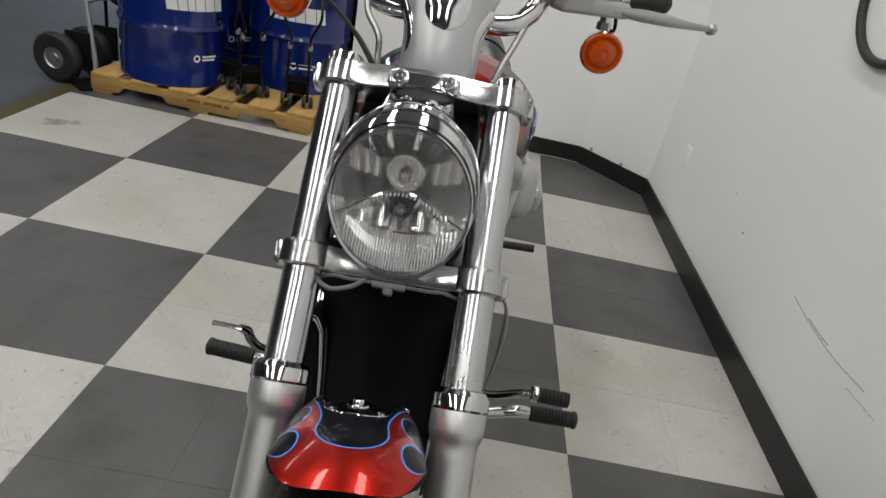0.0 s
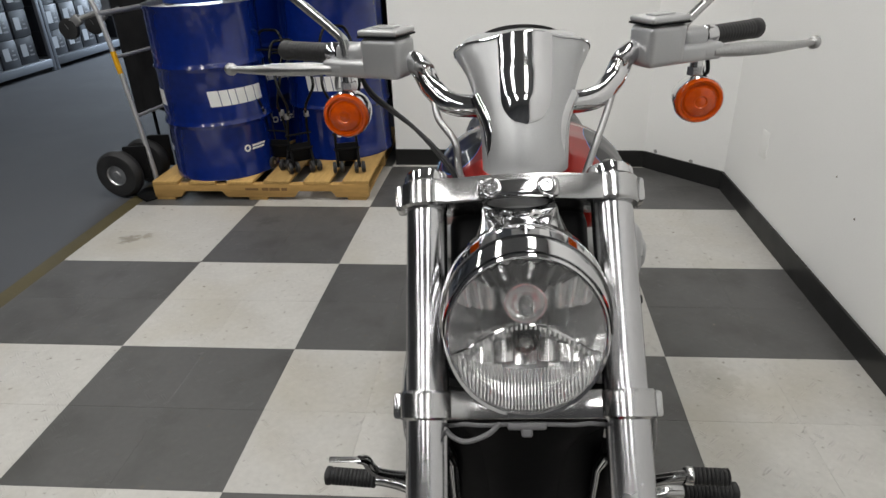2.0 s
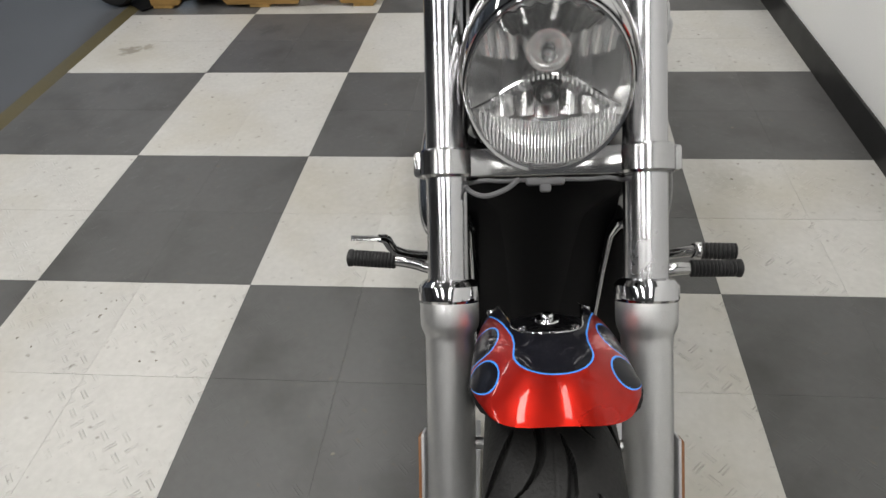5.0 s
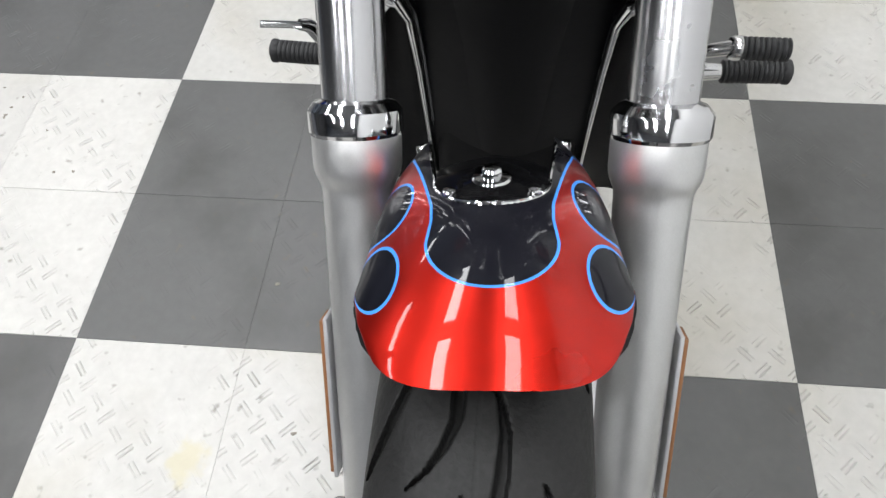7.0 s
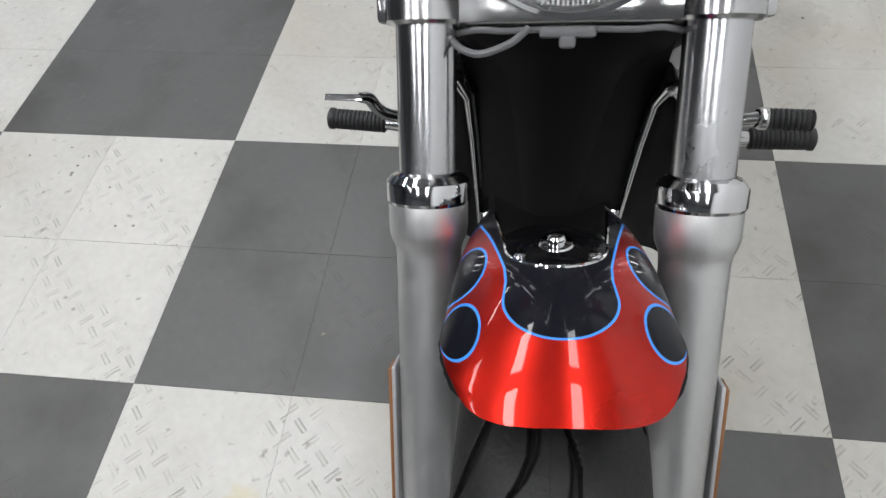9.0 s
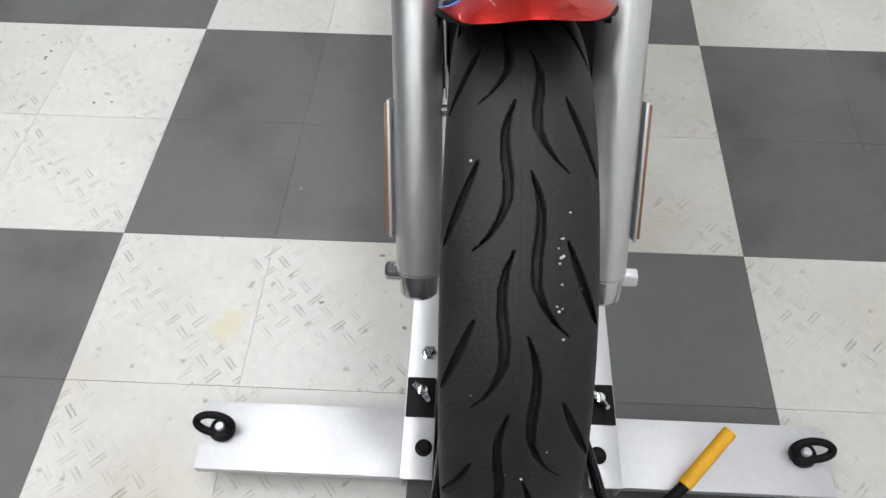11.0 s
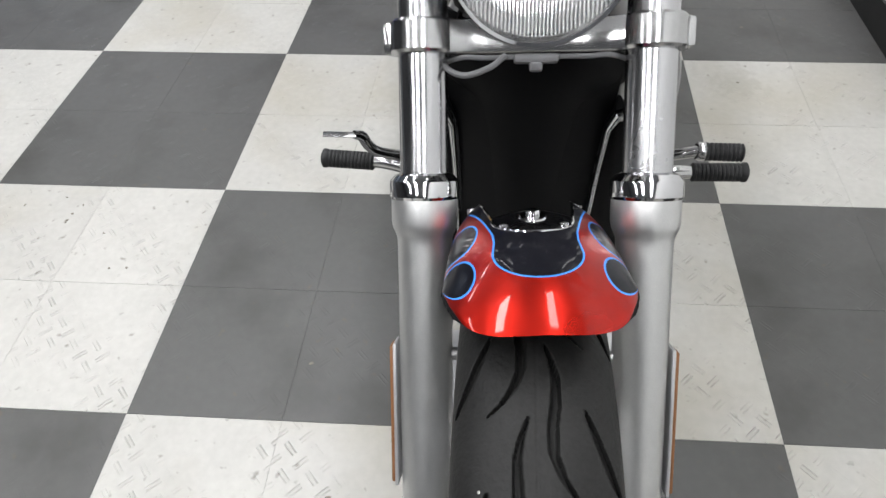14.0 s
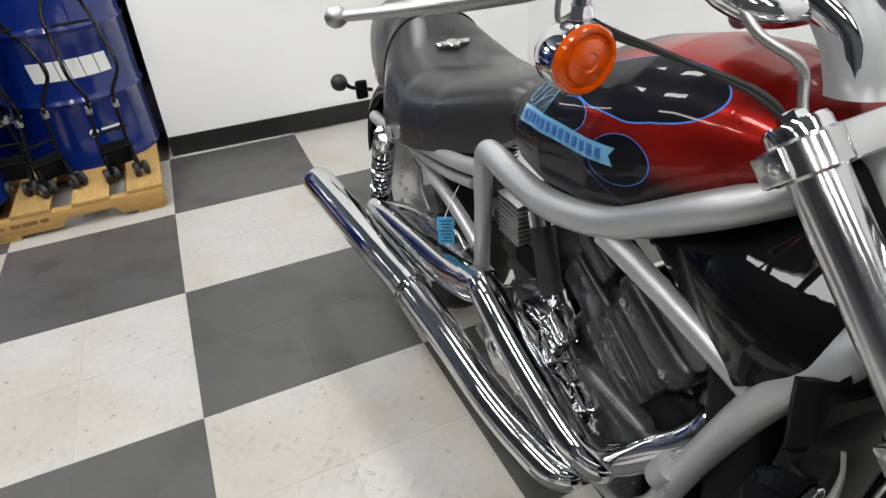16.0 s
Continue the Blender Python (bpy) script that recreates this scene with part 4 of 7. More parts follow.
sheet(bm, cowl_top, 48, 10, thick=0.002)
part("cowl_top", bm, SILVER, cowl, "silver top of the cowl")
bm = B()
rim = [cowl_pt(-1 + 2 * k / 24, 1.0, 0.0) for k in range(25)]
tube(bm, rim, 0.0022, 8, 2)
part("cowl_rim", bm, CHROME, cowl, "chrome edge")
for sx in (-1, 1):
    bm = B()
    tube(bm, [H(sx * 0.036, -0.955, 0.985), H(sx * 0.04, -0.935, 1.03), H(sx * 0.055, -0.902, 1.06)], [0.015, 0.0145, 0.016], 18)
    part("riser", bm, CHROME, bike, "chrome handlebar riser")
bm = B()
lathe(bm, [(0.0, 0.0), (0.06, 0.0), (0.062, -0.006), (0.058, -0.05), (0.03, -0.07)], H(0, -0.80, 1.115), (0, 0.5, 0.86), 36)
part("instrument_cluster", bm, BLACK, bike, "black instrument cluster")

# handlebar and controls
bm = B()
tube(bm, [H(-0.30, -0.766, 1.1065), H(-0.26, -0.784, 1.106), H(-0.175, -0.822, 1.104), H(-0.14, -0.842, 1.095), H(-0.118, -0.868, 1.066), H(-0.085, -0.895, 1.05), H(0, -0.902, 1.05),
          H(0.085, -0.895, 1.05), H(0.118, -0.868, 1.066), H(0.14, -0.842, 1.095), H(0.175, -0.822, 1.104), H(0.26, -0.784, 1.106), H(0.30, -0.766, 1.1065)], [0.012, 0.0125] + [0.0155] * 9 + [0.0125, 0.012], 22, 10)
bar = part("handlebar", bm, CHROME, bike, "thick chrome handlebar")
for sx in (-1, 1):
    d = (H(sx * 0.39, -0.726, 1.108) - H(sx * 0.28, -0.775, 1.106)).normalized()
    p = H(sx * 0.268, -0.78, 1.107)
    bm = B()
    prof = [(0.0125, 0.0), (0.0145, 0.002)]
    for k in range(14):
        prof += [(0.0142, 0.005 + k * 0.0052), (0.0137, 0.0068 + k * 0.0052), (0.0142, 0.0085 + k * 0.0052)]
    prof += [(0.0148, 0.08), (0.0148, 0.089), (0.013, 0.0915), (0.0, 0.0915)]
    lathe(bm, prof, p, d, 26)
    part("grip", bm, RUBBER, bar, "ribbed black rubber grip", 60)
    bm = B()
    lathe(bm, [(0.0145, -0.012), (0.016, -0.008), (0.016, 0.004), (0.0145, 0.006)], p, d, 26)
    part("grip_collar", bm, CHROME_WORN, bar)
    # switch housing and perch
    bm = B()
    box(bm, H(sx * 0.235, -0.80, 1.106), (0.045, 0.036, 0.036), 0.011, Matrix.Rotation(radians(sx * 24 + 3), 3, "Z"), 3)
    part("switch_housing", bm, SILVER, bar, "silver switch housing")
    bm = B()
    box(bm, H(sx * 0.181, -0.836, 1.108), (0.06, 0.05, 0.056), 0.009, Matrix.Rotation(radians(sx * 24 + 3), 3, "Z"), 3)
    part("master_cylinder", bm, SILVER, bar, "grey master cylinder reservoir")
    bm = B()
    mrot = Matrix.Rotation(radians(sx * 24 + 3), 3, "Z")
    box(bm, H(sx * 0.181, -0.836, 1.1375), (0.061, 0.051, 0.0025), 0.0005, mrot)
    part("gasket", bm, BLACK, bar, "black lid gasket")
    bm = B()
    box(bm, H(sx * 0.181, -0.836, 1.1425), (0.061, 0.051, 0.0085), 0.0035, mrot, 3)
    box(bm, H(sx * 0.181, -0.836, 1.1475), (0.034, 0.02, 0.004), 0.0018, mrot)
    lid = part("reservoir_lid", bm, SILVER, bar, "grey reservoir lid")
    bm = B()
    box(bm, H(sx * 0.232, -0.822, 1.092), (0.09, 0.03, 0.024), 0.006, mrot, 3)
    box(bm, H(sx * 0.262, -0.814, 1.092), (0.04, 0.022, 0.014), 0.004, mrot)
    part("lever_perch", bm, SILVER, bar, "grey lever perch")
    bm = B()
    tube(bm, [H(sx * 0.262, -0.818, 1.091), H(sx * 0.3, -0.806, 1.09), H(sx * 0.345, -0.79, 1.088), H(sx * 0.395, -0.762, 1.084), H(sx * 0.437, -0.737, 1.082)],
         [0.009, 0.0125, 0.012, 0.008, 0.0062], 16, 8, flat=0.8)
    lathe(bm, [(0.0, -0.0105), (0.006, -0.0085), (0.0098, -0.003), (0.0098, 0.003), (0.006, 0.0085), (0.0, 0.0105)], H(sx * 0.4415, -0.734, 1.0815), d, 20)
    part("lever", bm, CAST, bar, "polished ball-end lever")
    bm = B()
    tube(bm, [H(sx * 0.138, -0.85, 1.094), H(sx * 0.125, -0.862, 1.09)], 0.011, 14, 2)
    tube(bm, [H(sx * 0.13, -0.858, 1.092), H(sx * 0.122, -0.868, 1.075), H(sx * 0.118, -0.882, 1.058)], [0.0095, 0.0075, 0.007], 14)
    part("banjo_fitting", bm, POLISHED, bar, "silver hose fitting")
    # turn signal
    ic = H(sx * 0.249, -0.833, 1.026)
    bm = B()
    tube(bm, [H(sx * 0.243, -0.818, 1.085), H(sx * 0.243, -0.82, 1.062)], 0.0085, 14, 2)
    lathe(bm, [(0.0115, -0.006), (0.0115, 0.006), (0.0, 0.006)], H(sx * 0.243, -0.82, 1.066), (0, 0, 1), 6)
    part("signal_stem", bm, CHROME_WORN, bar, "short steel stem")
    bm = B()
    lathe(bm, [(0.0, 0.052), (0.012, 0.05), (0.024, 0.043), (0.031, 0.03), (0.0335, 0.012), (0.0338, 0.0), (0.0315, -0.002)], ic, (0, 1, 0.02), 36)
    sig = part("turn_signal", bm, CHROME, bar, "chrome bullet turn signal with amber lens")
    bm = B()
    lathe(bm, [(0.0325, 0.001), (0.0325, -0.006), (0.030, -0.0095), (0.0265, -0.0095), (0.0245, -0.006), (0.0225, -0.006), (0.0205, -0.0095), (0.013, -0.012), (0.009, -0.0125), (0.0075, -0.011), (0.004, -0.0115), (0.0, -0.013)], ic, (0, 1, 0.02), 36)
    tagged(part("amber_lens", bm, AMBER, bar, "ribbed amber lens"), "ribbed amber lens")
    bm = B()
    tube(bm, [H(sx * 0.243, -0.815, 1.066), H(sx * 0.262, -0.812, 1.06), H(sx * 0.258, -0.808, 1.085), H(sx * 0.24, -0.806, 1.095)], 0.0028, 8)
    part("signal_wire", bm, BLACK if sx > 0 else CAST, bar)
    # mirror
    mc = H(sx * 0.346, -0.762, 1.24) if sx < 0 else H(0.333, -0.742, 1.246)
    bm = B()
    el = mc + Vector((sx * 0.012 - sx * 0.0, -0.022, -0.008))
    qx = sx * 0.243 if sx < 0 else 0.219
    tube(bm, [H(qx, -0.812, 1.1), H(qx + sx * 0.001, -0.812, 1.122), H(qx + sx * 0.01, -0.81, 1.138), H(qx + sx * 0.016, -0.81, 1.143).lerp(el, 0.6), el + Vector((-sx * 0.006, -0.002, -0.006)), el + Vector((0, 0.004, 0.002)), mc + Vector((-sx * 0.002, -0.006, 0.0))],
         [0.0075, 0.0072, 0.0068, 0.0062, 0.0056, 0.0058, 0.006], 14)
    part("mirror_stem", bm, POLISHED, bar, "slender polished mirror stem")
    mm = Matrix.Translation(mc) @ Matrix.Rotation(radians(-sx * 14), 4, "Y") @ Matrix.Rotation(radians(sx * 12), 4, "Z") @ Matrix.Rotation(radians(90), 4, "X") @ Matrix.Diagonal((1.13 if sx < 0 else 1.0, 0.74 if sx > 0 else 0.73, 1, 1))
    bm = B()
    lathe(bm, [(0.0, 0.016), (0.02, 0.0155), (0.04, 0.0125), (0.054, 0.006), (0.0595, -0.002), (0.0595, -0.006), (0.057, -0.007)], (0, 0, 0), (0, 0, 1), 48)
    bm.transform(mm)
    part("mirror_shell", bm, BRUSHED, bar, "oval brushed mirror shell")
    bm = B()
    lathe(bm, [(0.0575, -0.0055), (0.03, -0.006), (0.0, -0.006)], (0, 0, 0), (0, 0, 1), 48)
    bm.transform(mm)
    part("mirror_glass", bm, MIRROR, bar, "mirror glass")
    bm = B()
    sheet(bm, lambda u, v: mm @ Vector((-sx * (-0.012 + 0.062 * u) * -1 * -1, (0.0 + (0.017 - 0.010 * u) * (2 * v - 1)) * 1.2 + 0.004, 0.0168 - 0.007 * u ** 2)), 14, 8, thick=0.004)
    part("shell_rib", bm, BRUSHED, bar)
    for q in (-0.012, 0.014):
        bm = B()
        lathe(bm, [(0.005, 0.012), (0.005, 0.0195), (0.003, 0.0205), (0.0, 0.0195)], (q, 0.004, 0), (0, 0, 1), 12)
        bm.transform(mm)
        part("mirror_screw", bm, CHROME_WORN, bar)

# hoses and cables
bm = B()
tube(bm, [H(-0.118, -0.882, 1.058), H(-0.112, -0.905, 1.035), H(-0.09, -0.935, 1.01), H(-0.085, -0.945, 0.97), H(-0.06, -0.96, 0.9), H(-0.05, -1.0, 0.8)], 0.0048, 12)
part("clutch_hose", bm, CAST, bike, "grey braided hose")
bm = B()
tube(bm, [H(0.118, -0.882, 1.058), H(0.105, -0.91, 1.03), H(0.088, -0.935, 0.99), H(0.07, -0.95, 0.93), H(0.045, -0.985, 0.84)], 0.0048, 12)
part("brake_hose", bm, CAST, bike, "grey braided hose")
for k in range(2):
    bm = B()
    tube(bm, [H(-0.235, -0.79, 1.088), H(-0.215, -0.8, 1.05 - 0.006 * k), H(-0.15, -0.86, 1.01), H(-0.1, -0.925, 0.97 + 0.006 * k), H(-0.06, -0.94, 0.9), H(-0.04, -0.93, 0.82)], 0.003, 10)
    part("throttle_cable", bm, RUBBER, bike, "black control cable")
bm = B()
tube(bm, [H(-0.12, -0.875, 1.07), H(-0.09, -0.86, 1.035), H(-0.04, -0.85, 1.03), H(0.03, -0.85, 1.02)], 0.0055, 12)
part("wiring_sleeve", bm, CAST, bike)

# frame
STANCE = BODY
for sx in (-1, 1):
    def P(x, y, z):
        return Vector((CX + sx * x, y, z))
    bm = B()
    tube(bm, [P(0.03, -0.965, 0.895), P(0.072, -0.938, 0.879), P(0.117, -0.885, 0.848), P(0.135, -0.775, 0.785), P(0.15, -0.711, 0.764), P(0.16, -0.627, 0.752), P(0.158, -0.53, 0.752), P(0.155, -0.46, 0.757), P(0.15, -0.42, 0.748), P(0.146, -0.395, 0.71), P(0.142, -0.38, 0.62), P(0.14, -0.362, 0.5), P(0.14, -0.35, 0.38)], [0.0225] * 7 + [0.0215, 0.02, 0.018, 0.0165, 0.016, 0.016], 22, 10)
    part("upper_frame_tube", bm, SILVER, bike, "silver upper frame rail")
    bm = B()
    tube(bm, [P(0.03, -1.055, 0.81), P(0.08, -1.048, 0.752), P(0.104, -1.0, 0.662), P(0.11, -0.943, 0.518), P(0.108, -0.874, 0.325), P(0.108, -0.81, 0.262), P(0.11, -0.68, 0.235), P(0.11, -0.4, 0.23), P(0.12, -0.3, 0.27)], [0.027, 0.0245, 0.0225, 0.0205, 0.0185, 0.016, 0.015, 0.015, 0.015], 22, 10)
    part("lower_frame_tube", bm, SILVER, bike, "silver lower frame rail")
    bm = B()
    tube(bm, [P(0.142, -0.748, 0.757), P(0.122, -0.865, 0.711), P(0.1, -0.985, 0.658)], [0.0175, 0.0155, 0.0165], 20, 8)
    part("frame_brace", bm, SILVER, bike, "silver diagonal frame brace")
    bm = B()
    tube(bm, [P(0.1125, -0.905, 0.455), P(0.113, -0.885, 0.411)], 0.0232, 22, 2)
    joint = part("rail_clamp", bm, SILVER, bike, "silver clamp joining the lower rail")
    for k in (-1, 1):
        bm = B()
        lathe(bm, [(0.005, -0.004), (0.005, 0.003), (0.003, 0.003), (0.003, 0.0), (0.0, 0.0)], P(0.126, -0.908 - 0.006 * k, 0.438 - 0.013 * k), (sx * 0.7, -0.6, 0.35), 10)
        part("clamp_bolt", bm, CAST, joint)
    bm = B()
    tube(bm, [P(0.142, -0.39, 0.7), P(0.142, -0.25, 0.665), P(0.145, -0.05, 0.63), P(0.15, 0.12, 0.6), P(0.14, 0.3, 0.58)], 0.016, 16, 8)
    part("seat_rail", bm, SILVER, bike, "silver seat rail")
    bm = B()
    tube(bm, [P(0.135, -0.36, 0.44), P(0.14, -0.2, 0.45), P(0.145, 0.0, 0.42), P(0.15, 0.2, 0.345)], [0.03, 0.027, 0.024, 0.024], 18, 8, flat=0.8)
    part("swingarm", bm, POLISHED, bike, "polished swingarm")
    # shock absorber
    a, b = P(0.196, 0.035, 0.622), P(0.19, 0.19, 0.37)
    d = (b - a).normalized()
    bm = B()
    lathe(bm, [(0.0, -0.022), (0.022, -0.02), (0.026, -0.014), (0.026, 0.02), (0.029, 0.022), (0.029, 0.05), (0.024, 0.055), (0.0, 0.055)], a, d, 26)
    shock = part("shock_absorber", bm, CHROME, bike, "chrome shock absorber with coil spring")
    bm = B()
    coil = []
    for k in range(0, 9 * 16 + 1):
        h = 0.055 + 0.16 * k / (9 * 16)
        fx, fy, fz = frame_of(d)
        coil.append(a + d * h + (fx * math.cos(k * math.pi / 8) + fy * math.sin(k * math.pi / 8)) * 0.0235)
    tube(bm, coil, 0.0048, 8, 1)
    part("coil_spring", bm, CHROME, shock)
    bm = B()
    lathe(bm, [(0.012, 0.05), (0.012, 0.24), (0.024, 0.242), (0.024, 0.26), (0.015, 0.29), (0.0, 0.292)], a, d, 20)
    part("shock_body", bm, BLACK, shock)
    # foot pegs
    d = Vector((sx, 0.05, 0))
    bm = B()
    prof = [(0.0, 0.0), (0.012, 0.001)]
    for k in range(12):
        prof += [(0.0165, 0.004 + k * 0.0068), (0.0165, 0.007 + k * 0.0068), (0.0142, 0.0085 + k * 0.0068)]
    prof += [(0.0175, 0.088), (0.0175, 0.094), (0.012, 0.097), (0.0, 0.097)]
    lathe(bm, prof, P(0.274, -0.884, 0.351), d, 22)
    peg = part("foot_peg", bm, RUBBER, bike, "ribbed black rubber foot peg", 50)
    bm = B()
    tube(bm, [P(0.278, -0.884, 0.351), P(0.25, -0.887, 0.352), P(0.22, -0.89, 0.345)], [0.011, 0.013, 0.012], 14, 4)
    tube(bm, [P(0.225, -0.89, 0.345), P(0.17, -0.90, 0.34), P(0.12, -0.88, 0.33)], [0.012, 0.012, 0.016], 14, 4)
    part("peg_bracket", bm, POLISHED, peg, "polished peg bracket")

bm = B()
tube(bm, [(0.435, -0.962, 0.476), (0.47, -0.958, 0.473), (0.485, -0.956, 0.471)], 0.006, 10, 4, flat=0.5)
tube(bm, [(0.482, -0.956, 0.472), (0.492, -0.948, 0.462), (0.497, -0.938, 0.435), (0.51, -0.93, 0.415), (0.545, -0.92, 0.4), (0.61, -0.9, 0.385)], [0.007, 0.009, 0.009, 0.009, 0.009, 0.011], 12, 6)
part("shift_lever", bm, POLISHED, bike, "polished lever with folding tip")
bm = B()
prof = [(0.0, 0.0), (0.012, 0.001)]
for k in range(8):
    prof += [(0.0148, 0.003 + k * 0.0068), (0.0148, 0.006 + k * 0.0068), (0.0128, 0.0075 + k * 0.0068)]
prof += [(0.0148, 0.058), (0.012, 0.06), (0.0, 0.06)]
lathe(bm, prof, (1.03, -0.929, 0.437), (1, -0.03, 0.03), 20)
pedal = part("brake_pedal", bm, RUBBER, bike, "ribbed black pedal pad on a polished arm", 50)
bm = B()
lathe(bm, [(0.013, -0.012), (0.0155, -0.008), (0.0155, 0.001), (0.013, 0.002)], (1.03, -0.929, 0.437), (1, 0, 0), 18)
tube(bm, [(1.022, -0.929, 0.437), (0.99, -0.925, 0.425), (0.955, -0.91, 0.4), (0.9, -0.88, 0.37)], [0.01, 0.009, 0.009, 0.011], 12, 6)
part("pedal_arm", bm, POLISHED, pedal, "polished pedal arm")

# radiator between two scoops framed by chrome hoops
STANCE = RADIATOR
bm = B()
sheet(bm, lambda u, v: Vector((CX + (-0.1 + 0.2 * u) * (1.0 - 0.1 * v), -1.045 + 0.045 * v - 0.015 * math.cos((u - 0.5) * 3), 0.735 - 0.47 * v)), 24, 24, thick=-0.03)
rad = part("radiator", bm, BLACK, bike, "black radiator core behind the front wheel")
bm = B()


def cover(u, v):
    w = np.interp(v, [0, 0.08, 0.16, 0.24, 0.4, 1], [0.114, 0.122, 0.12, 0.084, 0.078, 0.074])
    return Vector((CX + (-1 + 2 * u) * w, -1.086 + 0.05 * v + 0.03 * abs(2 * u - 1) ** 3 + 0.02 * max(0.0, 0.12 - v) * 8, 0.742 - 0.46 * v))


sheet(bm, cover, 30, 30, thick=-0.01)
part("radiator_cover", bm, BLACK, rad, "smooth black radiator cover")
# box added to fill the dark gap behind the radiator
bm = B()
box(bm, (CX, -0.985, 0.465), (0.185, 0.1, 0.4), 0.02, Matrix.Rotation(radians(-9), 3, "X"), 3)
part("gap_filler", bm, BLACK, rad, "black filler box behind the radiator")
HOOP = ([0.096, 0.095, 0.094, 0.094, 0.102, 0.114, 0.129, 0.144, 0.16, 0.177, 0.19, 0.193],
        [-1.03, -1.05, -1.07, -1.088, -1.095, -1.094, -1.09, -1.084, -1.074, -1.058, -1.036, -1.02],
        [0.2, 0.38, 0.52, 0.602, 0.632, 0.636, 0.612, 0.568, 0.502, 0.42, 0.32, 0.2])
for sx in (-1, 1):
    def hoop(t, back=0.0, inn=0.0):
        """Round the scoop's mouth from the inner foot over the top to the outer foot."""
        q = t * 11
        x, y, z = (float(np.interp(q, range(12), a)) for a in HOOP)
        mx, mz = 0.14, 0.42
        return Vector((CX + sx * (x + (mx - x) * inn), y + back, z + (mz - z) * inn * 0.5))
    bm = B()
    sheet(bm, lambda u, v: hoop(u, 0.008 + 0.05 * v, 0.25 * v ** 1.6), 66, 12, thick=0.003)
    shroud = part("radiator_shroud", bm, BLACK_GLOSS, bike, "gloss black radiator scoop with chrome edge")
    bm = B()
    sheet(bm, lambda u, v: hoop(0.4 * u).lerp(hoop(1 - 0.6 * u), v) + Vector((0, 0.008 + 0.03 * math.sin(v * math.pi) ** 0.6, 0)), 40, 14, thick=0.002)
    part("scoop_mouth", bm, BLACK, shroud, "black mouth of the scoop")
    bm = B()

    def band(u, v):
        """A rounded strip round the mouth, leaning forward on its inner side."""
        p = hoop(u)
        q = hoop(u + 0.004) - hoop(u - 0.004)
        inw = Vector((q.z, 0, -q.x)).normalized() * (1 if sx > 0 else -1)
        w = np.interp(u, [0, 0.3, 0.42, 0.55, 1], [0.007, 0.009, 0.014, 0.009, 0.007])
        a = v * 2 * math.pi
        return p + inw * (w * 0.5 * (1 - math.cos(a))) + Vector((0, -0.006 * math.sin(a) + 0.003, 0))
    sheet(bm, band, 88, 14)
    bmesh.ops.remove_doubles(bm, verts=bm.verts, dist=0.0002)
    part("chrome_hoop", bm, CHROME, shroud, "chrome hoop round the scoop", 60)
# cables by the fork
bm = B()
tube(bm, [(0.632, -1.11, 0.72), (0.628, -1.118, 0.7), (0.629, -1.118, 0.665), (0.63, -1.115, 0.635)], [0.0022, 0.0022, 0.0045, 0.0045], 10)
part("wire_plug", bm, CAST, bike, "grey wire with a plug")
bm = B()
tube(bm, [(0.905, -1.075, 0.725), (0.925, -1.07, 0.7), (0.932, -1.07, 0.65), (0.93, -1.07, 0.58), (0.92, -1.07, 0.52)], [0.0025, 0.0025, 0.0045, 0.0025, 0.0025], 8)
part("wire_plug", bm, CAST, bike, "thin grey hose with a plug")

# tank cover with flames
STANCE = BODY
def tank_half(y):
    return np.interp(y, [-0.96, -0.93, -0.88, -0.8, -0.72, -0.62, -0.54, -0.47, -0.42], [0.07, 0.095, 0.12, 0.145, 0.16, 0.168, 0.158, 0.13, 0.10])


def tank_top(y):
    return np.interp(y, [-0.96, -0.93, -0.88, -0.82, -0.74, -0.64, -0.54, -0.46, -0.42], [0.945, 0.965, 0.982, 0.99, 0.985, 0.962, 0.92, 0.872, 0.845])


def tank_low(y):
    return np.interp(y, [-0.96, -0.9, -0.85, -0.77, -0.7, -0.6, -0.5, -0.42], [0.905, 0.875, 0.845, 0.805, 0.788, 0.782, 0.788, 0.795])


def tank_pt(u, v):
    """u round from the lower left edge over the top to the lower right edge, v from front to back."""
    y = -0.96 + 0.54 * v
    h, t, b = tank_half(y), tank_top(y), tank_low(y)
    a = math.pi * (u * 1.24 - 0.12)
    c, s = math.cos(a), math.sin(a)
    x = -h * math.copysign(abs(c) ** 0.84, c)
    zm = b + (t - b) * 0.3
    z = zm + (t - zm) * abs(s) ** 0.9 if s > 0 else zm + (zm - b) * (s / math.sin(0.12 * math.pi))
    # rounded nose and tail
    return Vector((CX + x, y, z))


bm = B()
NU, NV = 190, 150
lay = bm.verts.layers.float.new("paint_edge")
dim = bm.verts.layers.float.new("fade_and_shade")


def lobe(p, q, c, a, b, ang):
    dx, dy = p - c[0], q - c[1]
    ca, sa = math.cos(ang), math.sin(ang)
    x, y = dx * ca + dy * sa, -dx * sa + dy * ca
    return (math.hypot(x / a, y / b) - 1) * min(a, b)


def tank_flame(y, z, x):
    """Side flame pattern: y along, z up; the same on both sides."""
    d = (np.interp(z, [0.79, 0.82, 0.845, 0.87, 0.9, 0.93, 0.99], [-0.82, -0.765, -0.715, -0.668, -0.65, -0.64, -0.60]) - y) * 0.75
    d = min(d, lobe(y, z, (-0.662, 0.893), 0.04, 0.021, -0.15))
    d = min(d, lobe(y, z, (-0.768, 0.869), 0.046, 0.031, -0.2))
    # large black patch on the shoulder
    if z > 0.9:
        d = min(d, lobe(y, abs(x), (-0.755, 0.109), 0.112, 0.033, 0.12))
    return d


